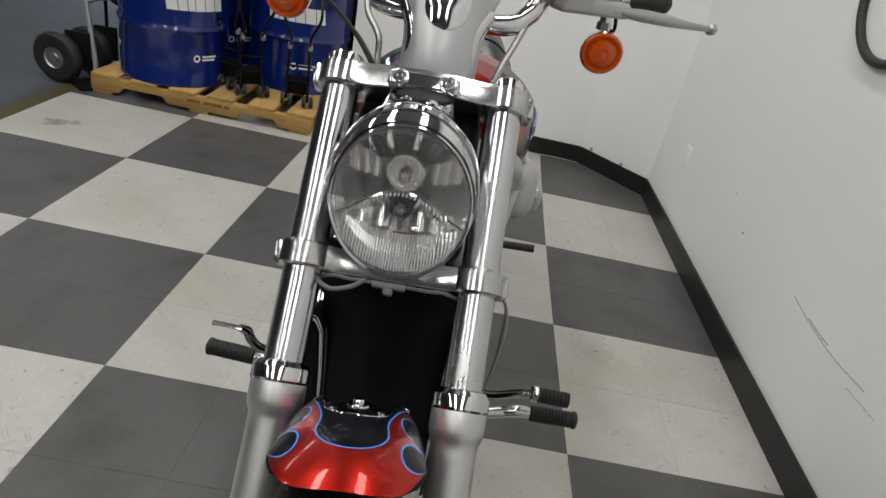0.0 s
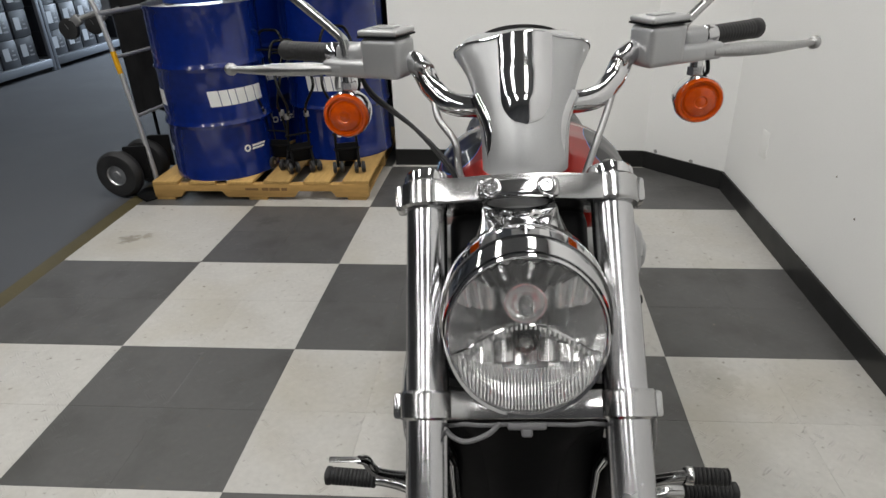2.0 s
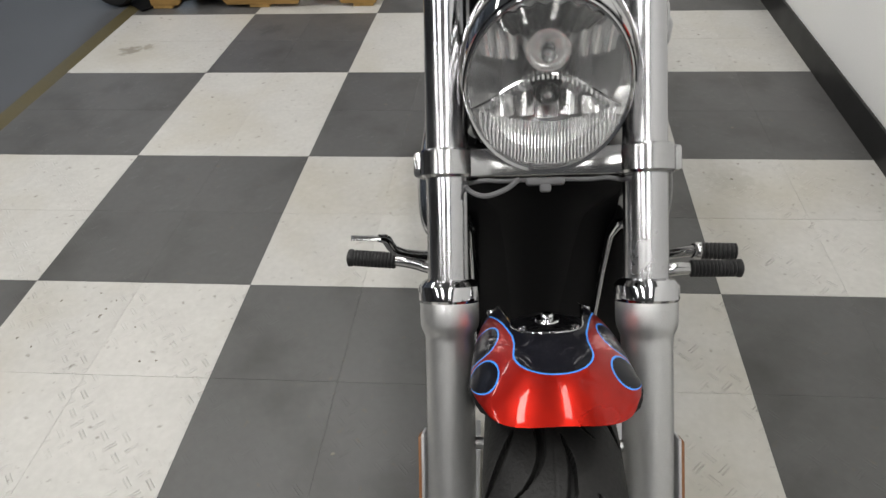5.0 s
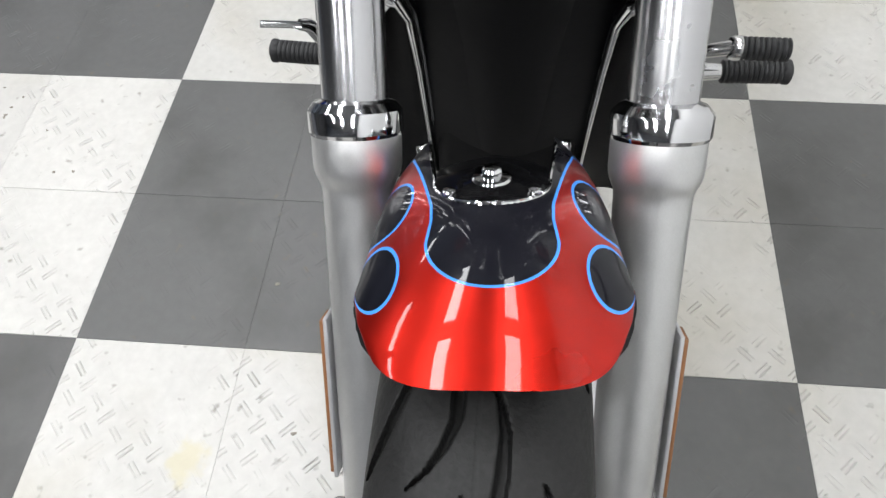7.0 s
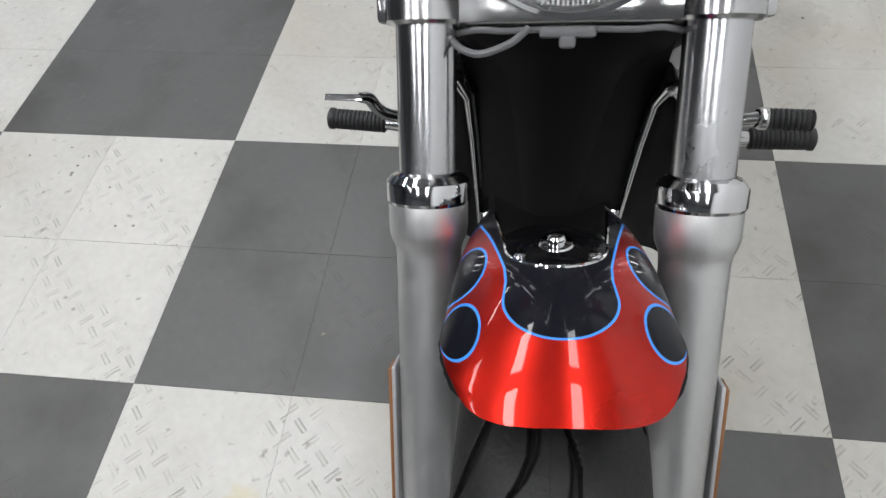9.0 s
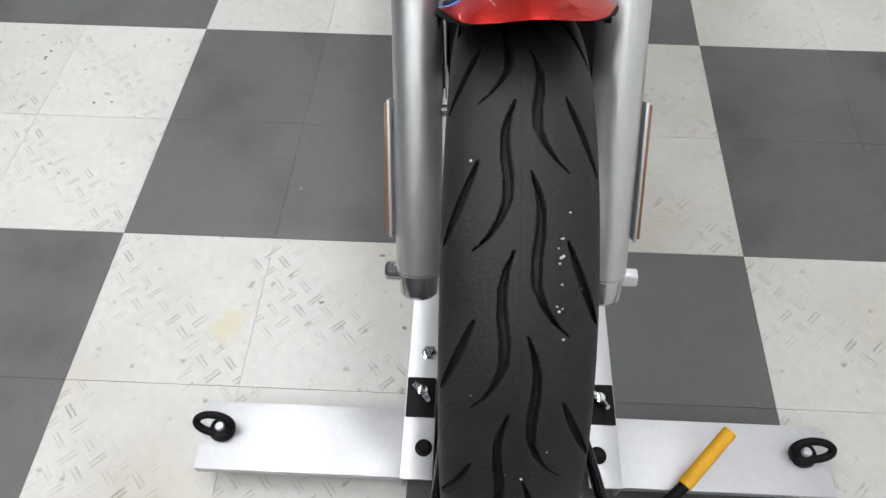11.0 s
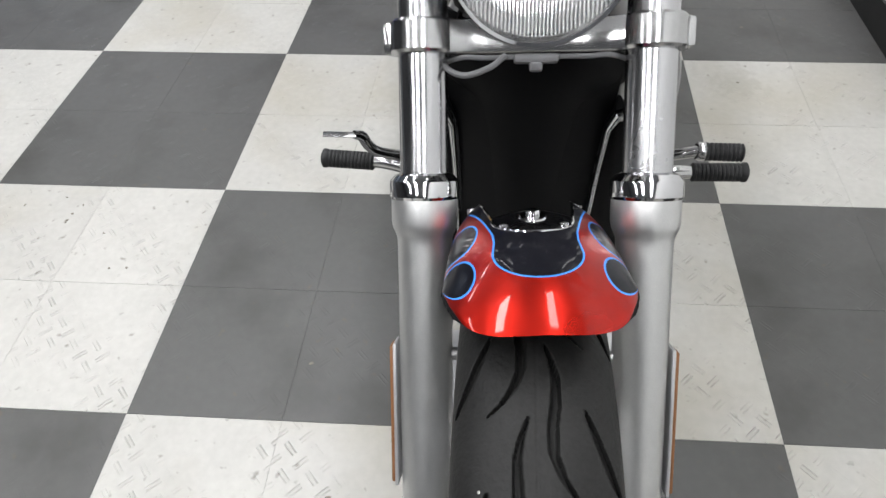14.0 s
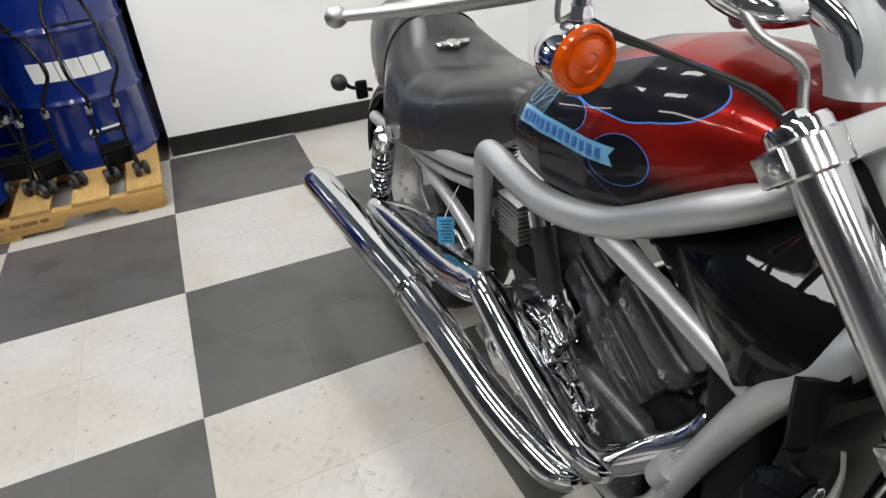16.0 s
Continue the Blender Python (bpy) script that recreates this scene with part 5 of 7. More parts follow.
gr = [[None] * (NV + 1) for _ in range(NU + 1)]
for i in range(NU + 1):
    for j in range(NV + 1):
        p = tank_pt(i / NU, j / NV)
        v = bm.verts.new(p)
        v[lay] = 2.5 * tank_flame(p.y, p.z, p.x - CX)
        # black paint fade low down, plus shade put into the red of the flanks
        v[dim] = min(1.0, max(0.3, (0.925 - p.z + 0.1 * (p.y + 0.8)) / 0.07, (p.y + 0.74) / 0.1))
        gr[i][j] = v
for i in range(NU):
    for j in range(NV):
        bm.faces.new((gr[i][j], gr[i + 1][j], gr[i + 1][j + 1], gr[i][j + 1]))
bm.faces.new([gr[i][0] for i in range(NU + 1)])
bm.faces.new([gr[i][NV] for i in range(NU + 1)])
bm.faces.new([gr[0][j] for j in range(NV + 1)] + [gr[NU][j] for j in range(NV, -1, -1)])
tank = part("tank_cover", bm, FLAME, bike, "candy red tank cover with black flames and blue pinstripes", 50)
# pale blue ribbon badge on each side, with unreadable bars
BLUE_PRINT = surf("blue_print", (0.03, 0.12, 0.36), 0.4)
RIBBON = surf("pale_blue_ribbon", (0.13, 0.35, 0.55), 0.3, 0, var=0.06, coat=0.8)


def side_pt(sx, y, z, out):
    """A point of the tank's flank at y and z, out from it."""
    lo, hi = 0.0, 0.5
    for _ in range(30):
        mid = (lo + hi) / 2
        if tank_pt(mid, (y + 0.96) / 0.54).z < z:
            lo = mid
        else:
            hi = mid
    p = tank_pt(lo, (y + 0.96) / 0.54)
    q = tank_pt(lo + 0.01, (y + 0.96) / 0.54)
    n = Vector((-(q.z - p.z), 0, q.x - p.x)).normalized()
    p = p + n * out
    return p if sx < 0 else Vector((2 * CX - p.x, p.y, p.z))


for sx in (-1, 1):
    bm = B()

    def rib(u, v):
        y = -0.552 - 0.212 * u + (0.008 * (1 - abs(2 * v - 1)) if u > 0.97 else 0)
        z = 0.862 + 0.012 * u + 0.003 * math.sin(u * 5) + (v - 0.5) * 0.023
        return side_pt(sx, y, z, 0.0016)
    sheet(bm, rib, 40, 6, thick=0.0008)
    badge = part("ribbon_badge", bm, RIBBON, tank, "pale blue ribbon badge with darker bars")
    for k in range(13):
        def letter(u, v):
            y = -0.562 - 0.0145 * k - 0.008 * u
            uu = (-0.552 - y) / 0.212
            return side_pt(sx, y, 0.862 + 0.012 * uu + 0.003 * math.sin(uu * 5) + (v - 0.5) * 0.013, 0.003)
        part("badge_bar", sheet(B(), letter, 2, 3, thick=0.0005), BLUE_PRINT, tank)
    # thin scrolls painted behind the ribbon
    for cy, cz, ry, rz, turn in ((-0.60, 0.885, 0.034, 0.013, -0.9), (-0.572, 0.905, 0.03, 0.009, -1.1), (-0.585, 0.878, 0.045, 0.007, -0.6)):
        bm = B()
        ring = []
        for k in range(33):
            a = 2 * math.pi * k / 32
            py, pz = ry * math.cos(a), rz * math.sin(a)
            ring.append(side_pt(sx, cy + py * math.cos(turn) - pz * math.sin(turn), cz + py * math.sin(turn) + pz * math.cos(turn), 0.0004))
        tube(bm, ring, 0.0008, 6, 1)
        part("pinstripe_scroll", bm, RIBBON, tank)

# seat
def seat_pt(u, v):
    y = -0.40 + 0.86 * v
    h = np.interp(y, [-0.40, -0.36, -0.28, -0.18, -0.05, 0.08, 0.16, 0.2, 0.3, 0.4, 0.46], [0.055, 0.078, 0.117, 0.157, 0.185, 0.178, 0.145, 0.125, 0.118, 0.1, 0.065])
    t = np.interp(y, [-0.40, -0.34, -0.24, -0.14, -0.02, 0.08, 0.15, 0.19, 0.26, 0.36, 0.43, 0.46], [0.83, 0.836, 0.82, 0.80, 0.792, 0.815, 0.848, 0.868, 0.876, 0.87, 0.845, 0.81])
    b = np.interp(y, [-0.40, -0.3, -0.1, 0.1, 0.3, 0.46], [0.755, 0.69, 0.64, 0.635, 0.67, 0.72])
    a = math.pi * u
    c, s = math.cos(a), math.sin(a)
    x = -h * math.copysign(abs(c) ** 0.74, c)
    z = b + (t - b) * abs(s) ** 0.7 - 0.02 * (0.0 if y > 0.15 else math.exp(-(x / 0.06) ** 2)) * math.exp(-((y + 0.02) / 0.1) ** 2)
    return Vector((CX + x, y, z))


bm = B()
NU2, NV2 = 56, 90
gs = [[bm.verts.new(seat_pt(i / NU2, j / NV2)) for j in range(NV2 + 1)] for i in range(NU2 + 1)]
for i in range(NU2):
    for j in range(NV2):
        bm.faces.new((gs[i][j], gs[i + 1][j], gs[i + 1][j + 1], gs[i][j + 1]))
bm.faces.new([gs[i][0] for i in range(NU2 + 1)])
bm.faces.new([gs[i][NV2] for i in range(NU2 + 1)])
bm.faces.new([gs[0][j] for j in range(NV2 + 1)] + [gs[NU2][j] for j in range(NV2, -1, -1)])
seat = part("seat", bm, VINYL, bike, "stepped black vinyl seat", 60)
bm = B()
tube(bm, [seat_pt(k / 24, (0.165 + 0.4) / 0.86) + Vector((0, 0, 0.001)) for k in range(25)], 0.003, 8, 2)
part("seam", bm, BLACK, seat, "piped seam across the step")
bm = B()
for lx, w, h in ((-0.024, 0.03, 0.016), (0.024, 0.03, 0.016), (0.0, 0.022, 0.03)):
    for k in range(1):
        prism(bm, [(lx - w / 2, -h / 2), (lx + w / 2, -h / 2), (lx + w * 0.6, h / 3), (lx, h / 2), (lx - w * 0.6, h / 3)], Matrix.Translation((CX, 0.055, 0.803)) @ Matrix.Rotation(radians(19), 4, "X"), 0.008, 0.001)
part("seat_emblem", bm, POLISHED, seat, "small silver emblem")

# rear: fender, lamp, wheel
AR = Vector((CX, 0.215, 0.325))
rear_wheel = part("rear_wheel", lathe(B(), [(0.02, -0.06), (0.05, -0.06), (0.05, 0.06), (0.02, 0.06)], AR, (1, 0, 0), 24), CAST, bike)
tyre_part(rear_wheel, "tyre", AR, 0.325, 0.09, 0.1, None, list(np.arange(0, 360, 4.0)), 24)
bm = B()
lathe(bm, [(0.05, -0.01), (0.22, -0.03), (0.236, -0.075), (0.23, -0.078), (0.21, -0.03), (0.05, 0.01), (0.21, 0.03), (0.23, 0.078), (0.236, 0.075), (0.22, 0.03)], AR, (1, 0, 0), 48)
part("rim", bm, BRUSHED, rear_wheel, "solid alloy rim")
bm = B()
lathe(bm, [(0.03, 0.0), (0.09, 0.002), (0.1, 0.0), (0.1, -0.006), (0.03, -0.006)], AR + Vector((-0.105, 0, 0)), (1, 0, 0), 48)
for k in range(10):
    a = 2 * math.pi * k / 10
    lathe(bm, [(0.009, 0.0), (0.009, 0.004), (0.0, 0.005)], AR + Vector((-0.106, 0.075 * math.cos(a), 0.075 * math.sin(a))), (-1, 0, 0), 10)
part("belt_pulley", bm, GALV, rear_wheel, "drilled steel disc")
bm = B()
sheet(bm, lambda u, v: Vector((CX + 0.108 * math.sin((u - 0.5) * math.pi * 1.05), AR.y + (0.352 - 0.03 * (1 - math.cos((u - 0.5) * math.pi))) * math.sin(radians(-35 + 120 * v)),
                               AR.z + 0.03 + (0.352 - 0.06 * (1 - math.cos((u - 0.5) * math.pi))) * math.cos(radians(-35 + 120 * v)))), 24, 40, thick=-0.003)
rf = part("rear_fender", bm, BLACK_GLOSS, bike, "gloss black rear fender")
bm = B()
lathe(bm, [(0.0, 0.03), (0.03, 0.026), (0.045, 0.01), (0.047, -0.02), (0.0, -0.02)], (CX, 0.575, 0.6), (0, 1, 0.1), 28)
part("tail_lamp", bm, RED_LENS, rf, "red tail lamp")
bm = B()
tube(bm, [(CX - 0.07, 0.54, 0.575), (0.63, 0.55, 0.59), (0.615, 0.553, 0.605)], [0.006, 0.006, 0.006], 12, 4)
box(bm, (0.655, 0.53, 0.585), (0.036, 0.02, 0.055), 0.006)
tag_mount = part("ball_mount", bm, BLACK, bike, "black ball mount on a short arm")
bm = B()
bmesh.ops.create_uvsphere(bm, u_segments=24, v_segments=16, radius=0.0255)
bm.transform(Matrix.Translation((0.595, 0.553, 0.611)))
part("ball", bm, RUBBER, tag_mount, "black rubber ball")

# engine
eng = part("engine", box(B(), (CX, -0.62, 0.36), (0.25, 0.44, 0.2), 0.03, None, 3), ENGINE, bike, "grey and chrome V-twin engine")
for ang, yb in ((32, -0.70), (-30, -0.50)):
    m = Matrix.Rotation(radians(ang), 3, "X")
    axis = m @ Vector((0, 0, 1))
    base = Vector((CX, yb, 0.44))
    bm = B()
    box(bm, base + axis * 0.09, (0.19, 0.15, 0.16), 0.018, m, 3)
    part("cylinder", bm, ENGINE, eng, "grey cylinder")
    bm = B()
    box(bm, base + axis * 0.20, (0.21, 0.17, 0.07), 0.022, m, 3)
    part("cylinder_head", bm, ENGINE, eng, "grey cylinder head")
    for k in range(3):
        bm = B()
        box(bm, base + axis * (0.05 + 0.04 * k), (0.2, 0.155 - 0.006 * k, 0.02), 0.006, m)
        part("cylinder_rib", bm, ENGINE, eng)
    for q in (-0.055, 0.055):
        bm = B()
        lathe(bm, [(0.007, 0.0), (0.007, 0.006), (0.004, 0.006), (0.004, 0.003), (0.0, 0.003)], base + axis * 0.2 + m @ Vector((0, q, 0)) + Vector((-0.104, 0, 0)), (-1, 0, 0), 12)
        part("head_bolt", bm, CAST, eng)
for sx in (-1, 1):
    # round side covers, chrome, with bolts on the rim
    for yy, zz, rr, hh in ((-0.50, 0.34, 0.095, 0.03), (-0.69, 0.335, 0.07, 0.02)):
        bm = B()
        lathe(bm, [(rr + 0.012, 0.0), (rr + 0.012, hh * 0.5), (rr, hh * 0.62), (rr * 0.86, hh * 0.7), (rr * 0.8, hh), (rr * 0.5, hh * 1.15), (0.0, hh * 1.2)], (CX + sx * 0.12, yy, zz), (sx, 0, 0), 40)
        cov = part("side_cover", bm, CHROME_WORN, eng, "round chrome engine cover")
        for k in range(8):
            a = 2 * math.pi * k / 8
            bm = B()
            lathe(bm, [(0.0055, 0.0), (0.0055, 0.006), (0.0, 0.0065)], (CX + sx * (0.12 + hh * 0.5), yy + (rr + 0.004) * math.cos(a), zz + (rr + 0.004) * math.sin(a)), (sx, 0, 0), 8)
            part("cover_bolt", bm, POLISHED, cov)
# grey crankcase steps on the side towards the pipes
for name, c, s, rot, mat in (("crankcase_shoulder", (0.732, -0.765, 0.46), (0.09, 0.15, 0.09), 28, ENGINE), ("crankcase_step", (0.71, -0.665, 0.5), (0.08, 0.09, 0.1), 30, ENGINE),
                             ("crankcase_step", (0.705, -0.64, 0.575), (0.07, 0.11, 0.08), 30, ENGINE), ("crankcase_step", (0.705, -0.655, 0.655), (0.07, 0.1, 0.05), 24, ENGINE),
                             ("coolant_housing", (0.735, -0.83, 0.5), (0.08, 0.1, 0.1), 35, ENGINE), ("coolant_housing", (0.82, -0.82, 0.5), (0.09, 0.12, 0.1), 35, ENGINE)):
    bm = B()
    box(bm, c, s, 0.012, Matrix.Rotation(radians(rot), 3, "X"), 3)
    part(name, bm, mat, eng, "grey casting")
bm = B()
lathe(bm, [(0.016, -0.014), (0.016, 0.012), (0.0125, 0.014), (0.006, 0.014), (0.006, 0.006), (0.0, 0.006)], (0.688, -0.702, 0.416), (-1, -0.3, 0.35), 20)
part("drain_bolt", bm, CHROME, eng, "large socket bolt")
# black hose with chrome clips, and the finned regulator
bm = B()
tube(bm, [(0.665, -0.515, 0.66), (0.662, -0.53, 0.62), (0.662, -0.555, 0.54), (0.668, -0.57, 0.5)], 0.021, 18)
hose = part("coolant_hose", bm, RUBBER, eng, "black coolant hose with chrome clips")
for p, q in (((0.665, -0.512, 0.668), (0.664, -0.522, 0.642)), ((0.664, -0.559, 0.527), (0.667, -0.568, 0.503))):
    bm = B()
    tube(bm, [p, q], 0.0235, 22, 2)
    part("hose_clip", bm, CHROME, hose)
bm = B()
tube(bm, [(0.667, -0.568, 0.503), (0.675, -0.59, 0.46), (0.69, -0.62, 0.43)], [0.025, 0.028, 0.034], 20)
part("hose_stub", bm, CHROME, hose)
bm = B()
box(bm, (0.675, -0.448, 0.625), (0.03, 0.07, 0.085), 0.003)
reg = part("regulator", bm, CAST, eng, "finned aluminium regulator")
for k in range(9):
    part("fin", box(B(), (0.655, -0.448, 0.587 + 0.0095 * k), (0.04, 0.075, 0.0035), 0.001), CAST, reg)
bm = B()
box(bm, (0.68, -0.48, 0.55), (0.05, 0.09, 0.06), 0.01)
part("airbox", bm, BLACK, eng, "black plastic box")
# two boxes added to close off the dark space under the engine
bm = B()
box(bm, (CX, -0.66, 0.215), (0.2, 0.5, 0.1), 0.03, None, 3)
box(bm, (CX, -0.86, 0.36), (0.17, 0.14, 0.34), 0.03, Matrix.Rotation(radians(-14), 3, "X"), 3)
part("under_filler", bm, BLACK, eng, "black filler boxes under the engine")
# gloss black panel between the frame rails
for sx in (-1, 1):
    bm = B()
    qa, qb, qc, qd = (Vector((CX + sx * x, y, z)) for x, y, z in ((0.094, -0.765, 0.768), (0.044, -0.985, 0.872), (0.094, -1.075, 0.742), (0.117, -0.972, 0.668)))
    sheet(bm, lambda u, v: qa.lerp(qb, u).lerp(qd.lerp(qc, u), v) + Vector((sx * 0.032 * math.sin(u * math.pi) * math.sin(v * math.pi) ** 0.7, 0, 0.006 * math.sin(3 * u))), 20, 16, thick=0.004)
    part("side_panel", bm, BLACK_GLOSS, bike, "gloss black panel between the frame rails")

# struts, drilled plate and bracket behind the frame, on the side towards the drums
part("seat_strut", tube(B(), [(0.622, 0.104, 0.599), (0.622, -0.057, 0.601), (0.622, -0.205, 0.619), (0.622, -0.339, 0.65)], 0.0105, 14, 6), SILVER, bike, "silver seat strut")
part("seat_strut", tube(B(), [(0.628, 0.086, 0.59), (0.628, -0.07, 0.573)], 0.008, 12, 4), SILVER, bike, "thin silver strut")
part("seat_strut", tube(B(), [(0.628, -0.07, 0.573), (0.628, -0.211, 0.547), (0.628, -0.335, 0.508)], 0.0145, 16, 6), SILVER, bike, "thick silver strut")
bm = B()
prism(bm, [(0.231, 0.464), (0.091, 0.531), (0.039, 0.521), (0.041, 0.457), (-0.001, 0.421), (0.085, 0.388), (0.185, 0.385), (0.258, 0.406)], Matrix(((0, 0, 1, 0.648), (1, 0, 0, 0), (0, 1, 0, 0), (0, 0, 0, 1))), 0.006, 0.0015)
plate = part("drilled_plate", bm, GALV, bike, "grey steel plate with dark holes")
for k, p in enumerate([(0.646, 0.183, 0.468), (0.646, 0.081, 0.501), (0.646, 0.197, 0.435), (0.646, 0.214, 0.407), (0.646, 0.052, 0.476), (0.646, 0.169, 0.408), (0.646, 0.115, 0.415)]):
    part("hole", lathe(B(), [(0.0045 + 0.0015 * (k % 2), 0.0), (0.0045 + 0.0015 * (k % 2), 0.004), (0.0, 0.004)], (0.6475, p[1], p[2]), (1, 0, 0), 12), BLACK, plate)
part("cast_bracket", tube(B(), [(0.61, 0.101, 0.364), (0.61, -0.081, 0.459), (0.61, -0.127, 0.462), (0.61, -0.152, 0.449), (0.61, -0.21, 0.468)], [0.011, 0.009, 0.007, 0.006, 0.008], 12, 5, flat=0.7), POLISHED, bike, "cast bracket")

# pale cover and rear peg on the side towards the wall
bm = B()
box(bm, (0.917, -0.675, 0.735), (0.078, 0.132, 0.116), 0.034, Matrix.Rotation(radians(-12), 3, "X"), 5)
box(bm, (0.955, -0.62, 0.70), (0.05, 0.06, 0.06), 0.018, None, 4)
cover = part("intake_cover", bm, SILVER, bike, "pale silver intake cover")
part("cover_plug", lathe(B(), [(0.01, -0.004), (0.01, 0.003), (0.008, 0.0045), (0.0, 0.0045)], (0.96, -0.675, 0.725), (1, -0.2, 0.1), 18), CHROME_WORN, cover)
part("rear_peg", tube(B(), [(0.93, -0.5, 0.515), (1.013, -0.5, 0.52)], 0.0095, 14, 2), RUBBER, bike, "black rubber rear peg")

# exhaust, on the side towards the drums
def pipe(name, pts, r, material, parent, label, n=28):
    return part(name, tube(B(), pts, r, n, 10), material, parent, label)


ex = pipe("lower_exhaust", [(0.64, -0.58, 0.335), (0.625, -0.67, 0.325), (0.608, -0.738, 0.324), (0.587, -0.767, 0.329), (0.562, -0.767, 0.336), (0.543, -0.735, 0.342), (0.523, -0.6, 0.355), (0.515, -0.4, 0.37), (0.507, -0.24, 0.38)],
          [0.026, 0.027, 0.028, 0.029, 0.03, 0.031, 0.0325, 0.034, 0.0355], CHROME, bike, "long chrome exhaust pipe")
pipe("muffler", [(0.507, -0.255, 0.379), (0.504, -0.2, 0.382), (0.49, -0.08, 0.389), (0.465, 0.15, 0.402), (0.447, 0.31, 0.411), (0.443, 0.345, 0.413)], [0.039, 0.0425, 0.0435, 0.044, 0.0435, 0.04], CHROME, ex, "chrome muffler")
pipe("muffler_band", [(0.508, -0.245, 0.379), (0.506, -0.215, 0.381)], 0.0445, CHROME, ex, "clamp band")
pipe("muffler_tip", [(0.443, 0.343, 0.413), (0.442, 0.352, 0.4135)], [0.0405, 0.034], CHROME_WORN, ex, "rolled muffler end")
ex2 = pipe("upper_exhaust", [(0.665, -0.65, 0.335), (0.655, -0.73, 0.337), (0.64, -0.778, 0.341), (0.618, -0.79, 0.352), (0.598, -0.775, 0.37), (0.583, -0.74, 0.395), (0.573, -0.62, 0.45), (0.572, -0.5, 0.5), (0.574, -0.455, 0.512)],
           [0.026, 0.027, 0.03, 0.032, 0.0335, 0.034, 0.0335, 0.032, 0.028], CHROME, bike, "chrome upper exhaust pipe")
pipe("muffler", [(0.575, -0.46, 0.5), (0.578, -0.41, 0.478), (0.575, -0.3, 0.445), (0.568, -0.12, 0.42), (0.556, 0.06, 0.4), (0.55, 0.14, 0.39)], [0.03, 0.036, 0.037, 0.036, 0.035, 0.03], CHROME_WORN, ex2, "upper chrome muffler")
STANCE = Matrix.Identity(4)
pipe("header", [(0.70, -0.925, 0.545), (0.678, -0.927, 0.52), (0.66, -0.908, 0.482), (0.642, -0.873, 0.44), (0.624, -0.836, 0.395), (0.612, -0.80, 0.36)], [0.025, 0.027, 0.0275, 0.0275, 0.0275, 0.026], CHROME, bike, "chrome header pipe")
pipe("header_flange", [(0.706, -0.922, 0.556), (0.697, -0.927, 0.543)], 0.034, CAST, bike, "exhaust flange")
bm = B()
prism(bm, [(-0.745, 0.66), (-0.752, 0.605), (-0.778, 0.603), (-0.801, 0.6), (-0.815, 0.582), (-0.832, 0.569), (-0.869, 0.576), (-0.92, 0.625), (-0.925, 0.665), (-0.87, 0.7), (-0.79, 0.7)], Matrix(((0, 0, 1, 0.652), (1, 0, 0, 0), (0, 1, 0, 0), (0, 0, 0, 1))), 0.022, 0.007)
part("mounting_plate", bm, ENGINE_PALE, eng, "grey cast mounting plate")
# stepped head of the front cylinder, its polished pocket and the junction by the header
for c, d, rot, tw in (((0.70, -0.705, 0.535), (0.085, 0.1, 0.1), 24, 8), ((0.705, -0.735, 0.59), (0.075, 0.07, 0.06), 20, -6), ((0.712, -0.79, 0.52), (0.07, 0.08, 0.06), 34, 4)):
    bm = B()
    box(bm, c, d, 0.009, Matrix.Rotation(radians(rot), 3, "X") @ Matrix.Rotation(radians(tw), 3, "Z"), 3)
    part("head_casting", bm, ENGINE, eng, "dark grey casting")
bm = B()
box(bm, (0.692, -0.786, 0.412), (0.036, 0.052, 0.028), 0.005, Matrix.Rotation(radians(24), 3, "X"))
tube(bm, [(0.67, -0.765, 0.4), (0.672, -0.78, 0.405), (0.69, -0.8, 0.425)], 0.009, 12, 4)
tube(bm, [(0.672, -0.752, 0.4), (0.668, -0.764, 0.397)], 0.013, 14, 2)
part("hose_junction", bm, POLISHED, eng, "small polished junction")
bm = B()
lathe(bm, [(0.047, -0.02), (0.047, 0.002), (0.044, 0.008), (0.036, 0.011), (0.03, 0.02), (0.012, 0.024), (0.0, 0.024)], (0.612, -0.47, 0.432), (-1, -0.15, 0.25), 32)
gear_cover = part("gear_cover", bm, CHROME, eng, "round chrome cover between the pipes")
for k in range(6):
    q = k * math.pi / 3
    bm = B()
    lathe(bm, [(0.006, -0.004), (0.006, 0.006), (0.003, 0.006), (0.003, 0.003), (0.0, 0.003)], (0.603, -0.47 + 0.041 * math.cos(q), 0.434 + 0.04 * math.sin(q)), (-1, -0.15, 0.25), 10)
    part("cover_bolt", bm, CHROME_WORN, gear_cover)
STANCE = BODY
for c, s, rot, tw in (((0.654, -0.575, 0.49), (0.04, 0.075, 0.06), -12, 10), ((0.65, -0.61, 0.455), (0.05, 0.06, 0.05), 22, -14), ((0.655, -0.535, 0.455), (0.04, 0.07, 0.05), -30, 8),
                      ((0.652, -0.655, 0.435), (0.04, 0.055, 0.035), 35, 12), ((0.648, -0.70, 0.415), (0.036, 0.05, 0.045), 15, -18), ((0.654, -0.62, 0.515), (0.03, 0.05, 0.03), 40, 0)):
    bm = B()
    box(bm, Vector(c) + Vector((-0.014, -0.012, -0.006)), Vector(s) * 1.25, 0.011, Matrix.Rotation(radians(rot), 3, "X") @ Matrix.Rotation(radians(tw), 3, "Z"), 2)
    part("cam_cover", bm, CHROME, eng, "chrome engine cover")
